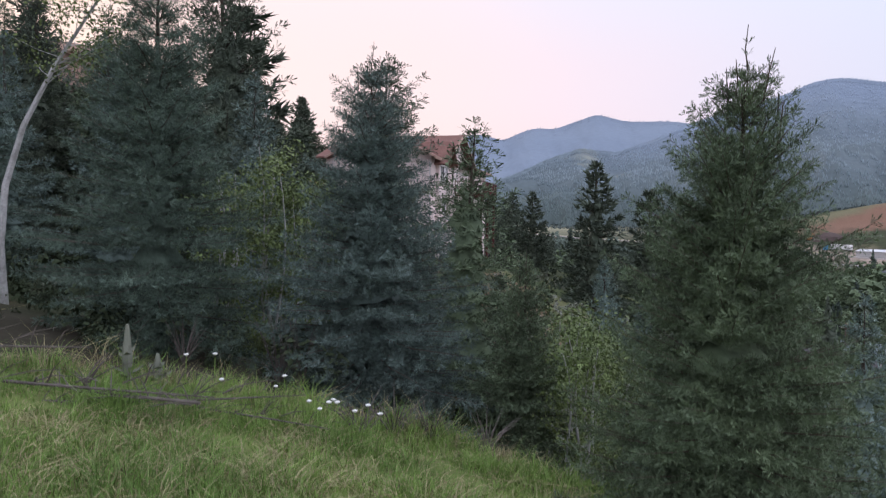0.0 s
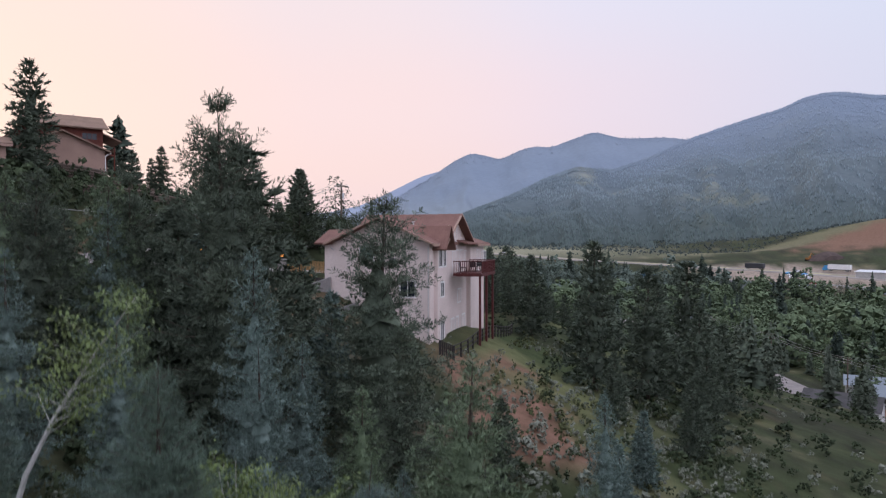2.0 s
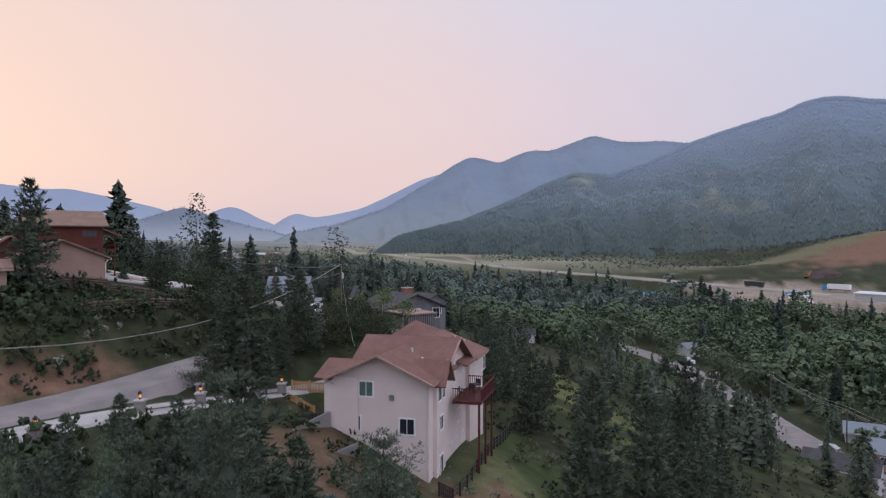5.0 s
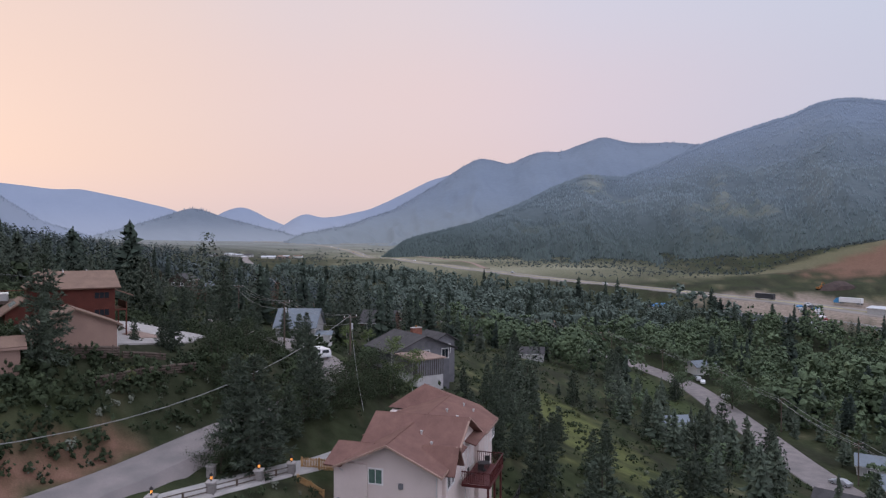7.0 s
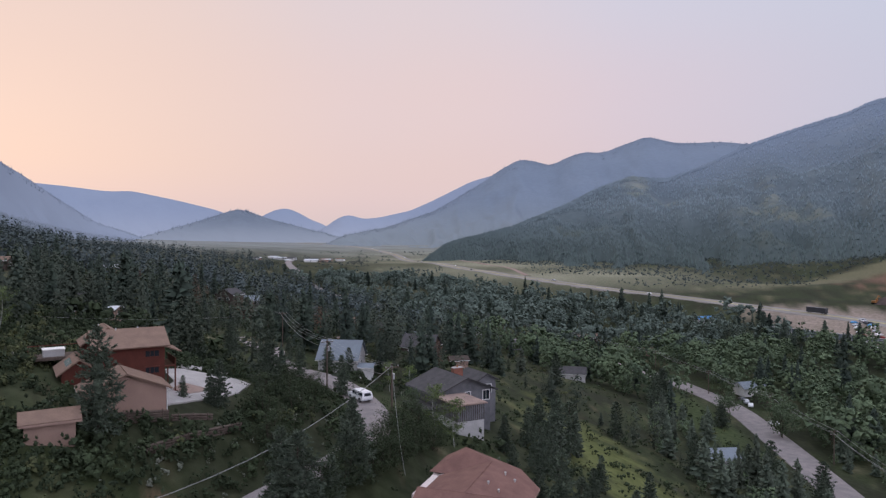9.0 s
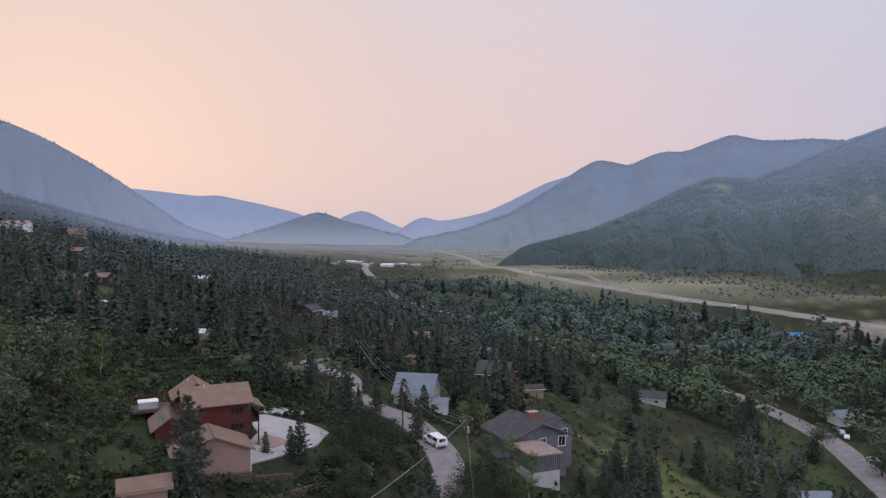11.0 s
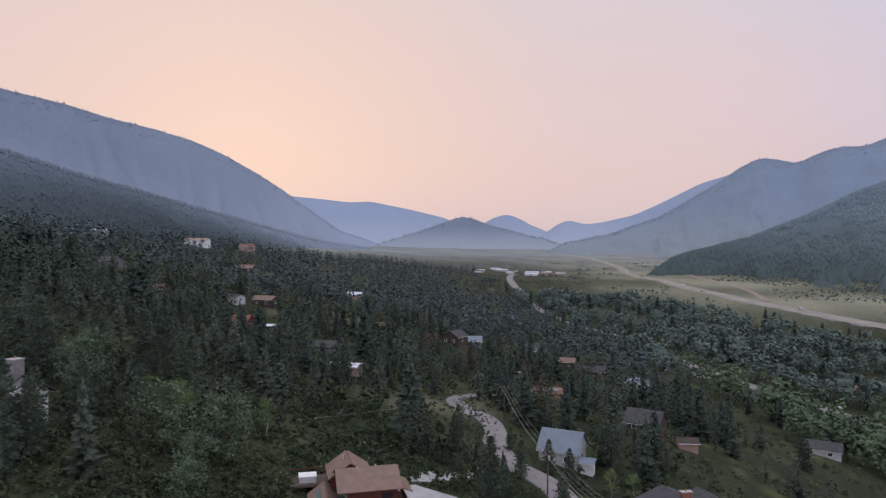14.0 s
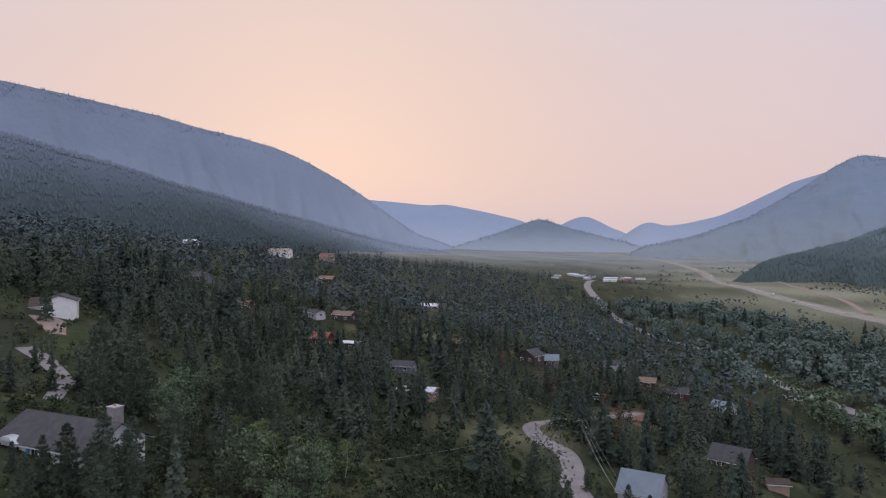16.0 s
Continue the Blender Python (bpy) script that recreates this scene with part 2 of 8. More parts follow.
    "tarp": mat("blue_tarpaulin", (0.045, 0.20, 0.42), (0.04, 0.17, 0.36), 1, 6, 0.5, 0.2, 0.3),
    "rust": mat("rusty_orange_steel", (0.36, 0.17, 0.06), (0.28, 0.13, 0.05), 1, 8, 0.7, 0.2, 0.2),
    "earth": mat("dark_earth_heap", (0.105, 0.080, 0.072), (0.075, 0.058, 0.054), 0.3, 4, 0.95, 0.5, 0.05),
    "lamp": glow("lit_amber_lamp", (1.0, 0.36, 0.08), 1.6),
}


# ---- mesh tools ----
class Shape:
    """Collects vertices and faces for one mesh."""

    def __init__(self):
        self.v, self.f = [], []

    def add(self, verts, faces, m=None):
        o = len(self.v)
        self.v.extend(tuple(m @ Vector(p)) if m else tuple(p) for p in verts)
        self.f.extend(tuple(i + o for i in f) for f in faces)
        return self

    def box(self, x0, y0, z0, x1, y1, z1, m=None):
        c = [(x, y, z) for z in (z0, z1) for y in (y0, y1) for x in (x0, x1)]
        return self.add(c, [(0, 2, 3, 1), (4, 5, 7, 6), (0, 1, 5, 4), (2, 6, 7, 3), (0, 4, 6, 2), (1, 3, 7, 5)], m)

    def prism(self, outline, axis, a, b, m=None):
        """An outline swept from a to b; axis 'x': outline is (y, z); 'y': (x, z); 'z': (x, y)."""
        put = {"x": lambda p, s: (s, p[0], p[1]), "y": lambda p, s: (p[0], s, p[1]), "z": lambda p, s: (p[0], p[1], s)}[axis]
        k = len(outline)
        v = [put(p, a) for p in outline] + [put(p, b) for p in outline]
        return self.add(v, [tuple(range(k))[::-1], tuple(range(k, 2 * k))] + [(i, (i + 1) % k, (i + 1) % k + k, i + k) for i in range(k)], m)

    def tube(self, path, radii, sides=6, m=None):
        pts = [Vector(p) for p in path]
        rings = []
        for i, p in enumerate(pts):
            t = (pts[min(i + 1, len(pts) - 1)] - pts[max(i - 1, 0)]).normalized()
            a = t.orthogonal().normalized() if i == 0 else (a - t * a.dot(t)).normalized()
            b = t.cross(a)
            rings.append([p + (a * math.cos(2 * math.pi * k / sides) + b * math.sin(2 * math.pi * k / sides)) * radii[i] for k in range(sides)])
        v = [p for r in rings for p in r]
        f = [(i * sides + k, i * sides + (k + 1) % sides, (i + 1) * sides + (k + 1) % sides, (i + 1) * sides + k) for i in range(len(pts) - 1) for k in range(sides)]
        f += [tuple(range(sides))[::-1], tuple(range((len(pts) - 1) * sides, len(pts) * sides))]
        return self.add(v, f, m)

    def mesh(self, name, smooth=False):
        me = bpy.data.meshes.new(name)
        me.from_pydata(self.v, [], self.f)
        if smooth:
            me.polygons.foreach_set("use_smooth", [True] * len(me.polygons))
        me.update()
        return me


def part(name, shape, material, parent, label="", smooth=False):
    me = shape.mesh(name, smooth) if isinstance(shape, Shape) else shape
    if material and not me.materials:
        me.materials.append(material)
    ob = new(name, me)
    ob.parent = parent
    return tagged(ob, label)


def thing(name, m, label, category, group="", kind=""):
    ob = new(name)
    ob.matrix_world = m
    return tagged(ob, label, category, group, kind)


def solid(name, shape, material, label, category="", kind="", group="", m=None, smooth=False):
    ob = part(name, shape, material, None, label, smooth)
    if m:
        ob.matrix_world = m
    return tagged(ob, label, category, group, kind)


def tri_mesh(name, verts, faces, material):
    """A mesh from numpy arrays of vertices and triangles (or quads)."""
    me = bpy.data.meshes.new(name)
    me.vertices.add(len(verts))
    me.vertices.foreach_set("co", np.asarray(verts, np.float32).ravel())
    k = faces.shape[1]
    me.loops.add(faces.size)
    me.loops.foreach_set("vertex_index", faces.astype(np.int32).ravel())
    me.polygons.add(len(faces))
    me.polygons.foreach_set("loop_start", np.arange(0, faces.size, k, dtype=np.int32))
    me.update(calc_edges=True)
    me.materials.append(material)
    return me


# ---- the lie of the land: spot heights, smoothed into one sheet ----
BANK = [(0, 0, 0), (-3.5, 8.5, 0.05), (-10, 9, 1.4), (2, 5, -0.7), (1.2, 8.6, -1.3), (6, 9, -3.2), (-3, 12.5, -0.9), (10, 0, -3.4), (-12, 0, 2.6), (0, -10, 1.0), (4, 15, -4.2), (-8, 18, -1.2), (-18, 16, 3.2)]
RAVINE = [(-2, 24, -4.6), (-12, 28, -1.5), (7.2, 39, -5.4), (0, 35, -5.0), (-14, 40, 1.5), (-1, 52.5, -0.9), (-9.2, 54.6, 3.2), (6.5, 55, -3.3), (12, 62, -5.0), (-10, 66, 4.2), (6, 76, -2.6), (26, 60, -9.5), (22, 30, -9.5), (30, 80, -9.5), (10, 95, -2)]
LANE = [(-24, 39, 6.2), (-29, 52, 6.3), (-22, 66, 6.9), (-16, 84, 6.7), (-21.7, 109, 6.4), (-36, 58, 11.5), (-36, 71, 14.2), (-42, 90, 14.0), (-36, 93, 12.6), (-54, 76, 17.5), (-56, 116, 12.5), (-66, 55, 22), (-92, 58, 29), (-172, 101, 40), (-125, 87, 32), (-45, 118, 8.5), (-48, 134, 8.0), (-58, 168, 6.2)]
SLOPE = [(-33, 142, 4.4), (-7, 124, 1.6), (-20, 192, 0.4), (-114, 182, 11.5), (-192, 233, 15.5), (-213, 272, 22), (-175, 293, 15), (-116, 287, 6.5), (-86, 279, -6.5), (59, 176, -25), (26, 120, -11), (30, 262, -20), (20, 190, -12), (-432, 456, 50), (-415, 500, 46), (-300, 480, 16), (-200, 500, -4), (-260, 700, -6), (-500, 900, 22)]
VALLEY = [(92, 268, -29.6), (88, 205, -29.4), (85, 160, -29), (40, 365, -28), (-20, 460, -26), (-72, 565, -23), (-130, 630, -21), (150, 290, -31), (202, 373, -18), (205, 436, -11), (235, 350, -13), (142, 552, -9), (60, 670, -5), (0, 771, -1), (-82, 980, 2), (-240, 1500, 5), (-374, 1227, -4), (120, 420, -26), (50, 560, -20), (-600, 2400, 24), (335, 530, 3), (430, 640, 30), (300, 680, -6), (600, 640, 44), (200, 700, -4)]
OUTER = [(250, 60, -28), (120, -80, -24), (-60, -80, 14), (0, -260, 4), (-260, -60, 62), (-320, 130, 62), (400, 200, -14), (-700, 500, 66), (800, 500, 10), (600, -300, 0), (-600, -300, 120), (-800, 1500, 24), (300, 900, 2), (150, 1500, 4), (-1300, 3400, 40), (-1600, 2400, 40), (200, 2600, 40), (1500, 1500, 10), (-1500, 800, 110)]
spots = np.array(BANK + RAVINE + LANE + SLOPE + VALLEY + OUTER, float)


def kernel(a, b):
    d2 = ((a[:, None, :] - b[None, :, :]) ** 2).sum(-1)
    return np.sqrt(d2 + 4.0)


k_mat = kernel(spots[:, :2], spots[:, :2]) - np.eye(len(spots)) * 0.35
k_lin = np.c_[np.ones(len(spots)), spots[:, :2]]
k_sol = np.linalg.solve(np.block([[k_mat, k_lin], [k_lin.T, np.zeros((3, 3))]]), np.r_[spots[:, 2], np.zeros(3)])


def wave(x, y, s, seed=0.0):
    """Cheap smooth noise, about -1 to 1, for arrays."""
    x, y = x / s + seed * 3.1, y / s + seed * 1.7
    return (np.sin(x * 1.3 + 1.9 * np.sin(y * 0.9)) + np.sin(y * 1.7 + 1.3 * np.sin(x * 1.1 + 2)) + np.sin((x + y) * 2.3 + np.sin(x * 2.9 - y * 1.3))) / 3


# the roads, as lines through plan points with heights
def smooth_line(pts, step):
    """A rounded line through points, with a point about every step metres."""
    p = np.array(pts, float)
    p = np.vstack([2 * p[0] - p[1], p, 2 * p[-1] - p[-2]])
    out = []
    for i in range(1, len(p) - 2):
        n = max(2, int(np.linalg.norm(p[i + 1] - p[i]) / step))
        for k in range(n):
            t = k / n
            out.append(0.5 * (2 * p[i] + (p[i + 1] - p[i - 1]) * t + (2 * p[i - 1] - 5 * p[i] + 4 * p[i + 1] - p[i + 2]) * t * t + (3 * p[i] - p[i - 1] - 3 * p[i + 1] + p[i + 2]) * t ** 3))
    out.append(p[-2])
    return np.array(out)


ROADS = {
    "lane": (smooth_line([(-40, 30, 5.6), (-33, 44, 6.0), (-27.5, 54, 6.3), (-22.5, 66, 6.9), (-17, 82, 6.8), (-17.5, 97, 6.7), (-22, 110, 6.6), (-30, 122, 7.2), (-40, 130, 7.6), (-47.5, 141, 7.9), (-51, 152, 7.2), (-58, 166, 6.2), (-70, 178, 5.5), (-78, 196, 4.0), (-70, 225, 0), (-62, 262, -5)], 2.0), 2.5),
    "drive": (smooth_line([(-30.5, 38, 5.9), (-27.0, 43.5, 6.0), (-23.6, 48.6, 5.8), (-20.6, 53.2, 5.4), (-17.8, 57.2, 5.0), (-15.2, 60.6, 4.7), (-12.6, 63.4, 4.5), (-10.5, 66.5, 4.4)], 1.5), 1.5),
    "valley_road": (smooth_line([(80, 100, -27), (85, 130, -28.6), (86, 160, -29), (88.5, 190, -29.2), (91, 225, -29.4), (92, 260, -29.4), (85, 295, -29.2), (72, 332, -28.8), (47, 371, -28), (16, 412, -27.3), (-15, 456, -26.4), (-45, 510, -25.2), (-72, 566, -24), (-128, 620, -22), (-200, 720, -16), (-280, 900, -9), (-345, 1130, -4), (-370, 1230, -3)], 6.0), 4.6),
    "highway": (smooth_line([(255, 250, -15), (245, 310, -13.5), (232, 360, -12.4), (213, 417, -11.4), (182, 473, -10.3), (142, 552, -9), (103, 600, -7.2), (58, 670, -4.5), (0, 771, -0.8), (-80, 985, 2), (-150, 1220, 3.5), (-240, 1577, 5), (-420, 2050, 16), (-640, 2500, 28), (-860, 2900, 40), (-900, 3100, 50), (-820, 3300, 60)], 12.0), 11.0),
    "ramp": (smooth_line([(40, 730, -2), (14, 900, 1), (-15, 1000, 4), (-41, 1160, 9), (-85, 1400, 12)], 10.0), 3.0),
}


def near_road(x, y, line):
    """Distance to a line in plan, and its height there."""
    best, zz = np.full(x.shape, 1e9), np.zeros(x.shape)
    for a, b in zip(line[:-1], line[1:]):
        ab = b[:2] - a[:2]
        t = np.clip(((x - a[0]) * ab[0] + (y - a[1]) * ab[1]) / (ab @ ab + 1e-9), 0, 1)
        d = np.hypot(x - a[0] - t * ab[0], y - a[1] - t * ab[1])
        m = d < best
        best[m], zz[m] = d[m], (a[2] + t * (b[2] - a[2]))[m]
    return best, zz




def height(x, y, roads=True):
    x, y = np.atleast_1d(np.asarray(x, float)), np.atleast_1d(np.asarray(y, float))
    z = np.empty(x.shape)
    for i in range(0, len(x), 20000):
        p = np.c_[x[i:i + 20000], y[i:i + 20000]]
        z[i:i + 20000] = kernel(p, spots[:, :2]) @ k_sol[:len(spots)] + np.c_[np.ones(len(p)), p] @ k_sol[len(spots):]
    r = np.hypot(x, y)
    far = np.clip((r - 60) / 400, 0, 1)
    z += wave(x, y, 9, 1) * 0.25 * np.clip(r / 30, 0, 1) + wave(x, y, 55, 2) * 2.0 * far * np.clip(1.6 - r / 800, 0, 1) + wave(x, y, 2.2, 3) * 0.05
    if roads:
        for line, half in ROADS.values():
            lo, hi = line[:, :2].min(0) - 4 * half - 8, line[:, :2].max(0) + 4 * half + 8
            m = (x > lo[0]) & (x < hi[0]) & (y > lo[1]) & (y < hi[1])
            if m.any():
                d, rz = near_road(x[m], y[m], line)
                k = np.clip((d - half - 0.6) / (half * 1.6 + 1.5), 0, 1)
                k = k * k * (3 - 2 * k)
                z[m] = (rz - 0.18) * (1 - k) + z[m] * k
    return z


for line, half in ROADS.values():
    r_far = np.clip((np.hypot(line[:, 0], line[:, 1]) - 640) / 200, 0, 1)
    line[:, 2] = line[:, 2] * (1 - r_far) + (height(line[:, 0], line[:, 1], False) + 1.2) * r_far


def ground_z(x, y):
    return float(height([x], [y])[0])


def colours(x, y, z):
    """Ground cover: grass, dry grass, bare red earth, scrub floor; far off, haze painted into the colour."""
    n1, n2, n3 = wave(x, y, 14, 5), wave(x, y, 4, 6), wave(x, y, 70, 7)
    r = np.hypot(x, y)
    col = np.empty((len(x), 3))
    floor_, grass, dry, red, tan = (np.array(c) for c in ((0.040, 0.042, 0.027), (0.054, 0.068, 0.030), (0.17, 0.155, 0.095), (0.215, 0.122, 0.088), (0.288, 0.272, 0.194)))

    def lay(c, k):
        k = np.clip(k, 0, 1)[:, None]
        col[:] = col * (1 - k) + c * k

    col[:] = floor_
    lay(grass, 0.45 + 0.5 * n1)
    lay(dry, (n2 + n1 * 0.6 - 0.35) * 0.9 * np.where((x < -8) & (y < 160) & (r > 30), 0.35, 1.0))
    lay(floor_ * 0.7, (wave(x, y, 1.7, 16) + 0.6 * wave(x, y, 0.8, 17) - 0.1) * 0.8 * np.clip(r / 14 - 0.6, 0, 1))
    lay(np.array((0.052, 0.046, 0.034)), np.clip((14 - r) / 3, 0, 1))
    lay(np.array((0.17, 0.20, 0.07)), np.clip((7.4 - 0.14 * x.clip(-6, 6) - r) / 1.4, 0, 1))
    blob = lambda cx, cy, rx, ry, rot=0: 1.25 - np.hypot(((x - cx) * math.cos(rot) + (y - cy) * math.sin(rot)) / rx, (-(x - cx) * math.sin(rot) + (y - cy) * math.cos(rot)) / ry) + 0.25 * n2
    lane_d, lane_x = near_road(x, y, ROADS["lane"][0])[0], np.interp(y, [30, 44, 54, 66, 82], [-40, -33, -27.5, -22.5, -17])
    lay(red, np.where(x < lane_x, 1, 0) * (1.7 - np.abs(lane_d - 4.6 - 0.7 * n2) / 1.5) * np.clip((63 - y) / 5, 0, 1) * np.clip((y - 30) / 5, 0, 1) + 0.35 * wave(x, y, 1.3, 15) - 0.2)
    lay(np.array((0.15, 0.155, 0.075)), 1.5 * blob(8, 56, 7, 18, 0.15) * 0.8)
    lay(red * 0.95, 1.6 * blob(4.5, 44, 5.5, 9.5) - 0.2 + 0.7 * wave(x, y, 2.1, 18) + 0.4 * n2)
    lay(red * 0.6 + dry * 0.25, 1.3 * blob(-10, 49, 5.5, 8) - 0.2 + 0.8 * wave(x, y, 2.4, 19))
    lay(red, 2.0 * blob(-62, 262, 12, 22))
    lay(grass * 1.2, 2 * blob(9, 66, 4, 9, 0.3))
    lay(grass * 1.25, 2 * blob(72, 240, 10, 44))
    lay(dry * 0.9, 1.5 * blob(-72, 170, 14, 26, -0.5) * 0.7)
    lay(dry * 0.9, 1.5 * blob(-165, 290, 22, 12) * 0.8)
    lay(np.array((0.135, 0.145, 0.055)), 1.5 * blob(22, 130, 12, 45, 0.12) * 0.75 + 0.4 * n2)
    lay(red, 2.5 * blob(430, 590, 130, 75, 0.5))
    lay(dry, 2.0 * blob(330, 640, 130, 30, 0.3))
    lay(np.array((0.33, 0.26, 0.22)), 3 * blob(215, 400, 28, 75, 0.35))
    # the dry valley meadows along the highway
    lay(tan, np.clip((y - 560) / 120, 0, 1) * np.clip(1.2 - np.abs(x - (150 - (y - 500) * 0.30)) / (130 + y * 0.09), 0, 1) * (0.75 + 0.5 * n3))
    # pale blue-grey haze painted into the far ground, growing with distance
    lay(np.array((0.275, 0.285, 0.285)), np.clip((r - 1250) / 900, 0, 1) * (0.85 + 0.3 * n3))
    return col


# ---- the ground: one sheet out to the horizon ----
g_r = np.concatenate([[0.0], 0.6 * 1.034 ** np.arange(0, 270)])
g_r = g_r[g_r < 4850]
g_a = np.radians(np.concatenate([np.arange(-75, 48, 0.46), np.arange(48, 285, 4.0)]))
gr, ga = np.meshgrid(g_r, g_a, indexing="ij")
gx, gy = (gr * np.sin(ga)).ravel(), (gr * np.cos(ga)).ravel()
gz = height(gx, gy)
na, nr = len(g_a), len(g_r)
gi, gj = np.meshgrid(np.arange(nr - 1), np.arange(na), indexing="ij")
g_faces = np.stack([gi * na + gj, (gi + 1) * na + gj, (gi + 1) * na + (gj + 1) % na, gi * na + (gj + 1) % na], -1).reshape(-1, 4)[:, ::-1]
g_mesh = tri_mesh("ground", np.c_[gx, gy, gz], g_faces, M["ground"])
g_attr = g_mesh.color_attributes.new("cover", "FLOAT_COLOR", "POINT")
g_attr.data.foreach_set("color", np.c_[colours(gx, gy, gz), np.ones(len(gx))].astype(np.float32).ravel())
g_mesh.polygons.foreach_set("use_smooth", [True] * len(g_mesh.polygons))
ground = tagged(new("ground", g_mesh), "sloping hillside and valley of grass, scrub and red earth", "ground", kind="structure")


def road(name, key, material, label, lift=0.0):
    line, half = ROADS[key]
    s, n = Shape(), len(line)
    cross = ((-half - 1.5, -1.6), (-half, 0.0), (-half * 0.5, 0.03), (0, 0.05), (half * 0.5, 0.03), (half, 0.0), (half + 1.5, -1.6))
    vs, fs, c = [], [], len(cross)
    for i in range(n):
        t = line[min(i + 1, n - 1)] - line[max(i - 1, 0)]
        t = t[:2] / np.hypot(*t[:2])
        vs += [(line[i][0] + t[1] * u, line[i][1] - t[0] * u, line[i][2] + h + lift) for u, h in cross]
    fs = [(i * c + k, i * c + k + 1, (i + 1) * c + k + 1, (i + 1) * c + k) for i in range(n - 1) for k in range(c - 1)]
    return solid(name, s.add(vs, fs), material, label, name.replace("_", " "), "structure")


road("hillside_lane", "lane", M["asphalt"], "narrow worn asphalt lane winding along the hillside")
road("driveway", "drive", M["concrete"], "pale concrete driveway down to the stucco house", 0.03)
road("valley_road", "valley_road", M["asphalt"], "pale asphalt road along the valley floor")
road("highway", "highway", M["highway"], "wide pale highway through the dry valley meadows")
med = ROADS["highway"][0][3:]
ms = Shape()
for a, b in zip(med[:-1], med[1:]):
    t = Vector((b - a)[:2]).normalized()
    n = Vector((-t.y, t.x)) * 2.2
    ms.add([(a[0] - n.x, a[1] - n.y, a[2] + 0.12), (a[0] + n.x, a[1] + n.y, a[2] + 0.12), (b[0] + n.x, b[1] + n.y, b[2] + 0.12), (b[0] - n.x, b[1] - n.y, b[2] + 0.12), (a[0], a[1], a[2] + 0.4), (b[0], b[1], b[2] + 0.4)], [(0, 4, 5, 3), (4, 1, 2, 5)])
solid("highway_median", ms, M["drygrass"], "dry grass strip between the highway's carriageways", "median strip", "structure")
road("ramp_road", "ramp", M["gravel"], "pale dirt ramp climbing from the highway")


# ---- distant ranges: crest lines by bearing, elevation and distance ----
def along(pts, az):
    p = np.array(pts, float)
    k = np.clip(np.searchsorted(p[:, 0], az) - 1, 0, len(p) - 2)
    t = (az - p[k, 0]) / (p[k + 1, 0] - p[k, 0])
    s = np.clip(t, 0, 1)
    return p[k, 1] * (1 - s) + p[k + 1, 1] * s, p[k, 2] * (1 - s) + p[k + 1, 2] * s


def soften(v, n):
    w = np.ones(n) / n
    return np.convolve(np.pad(v, n // 2, mode="edge"), w, "valid")[:len(v)]


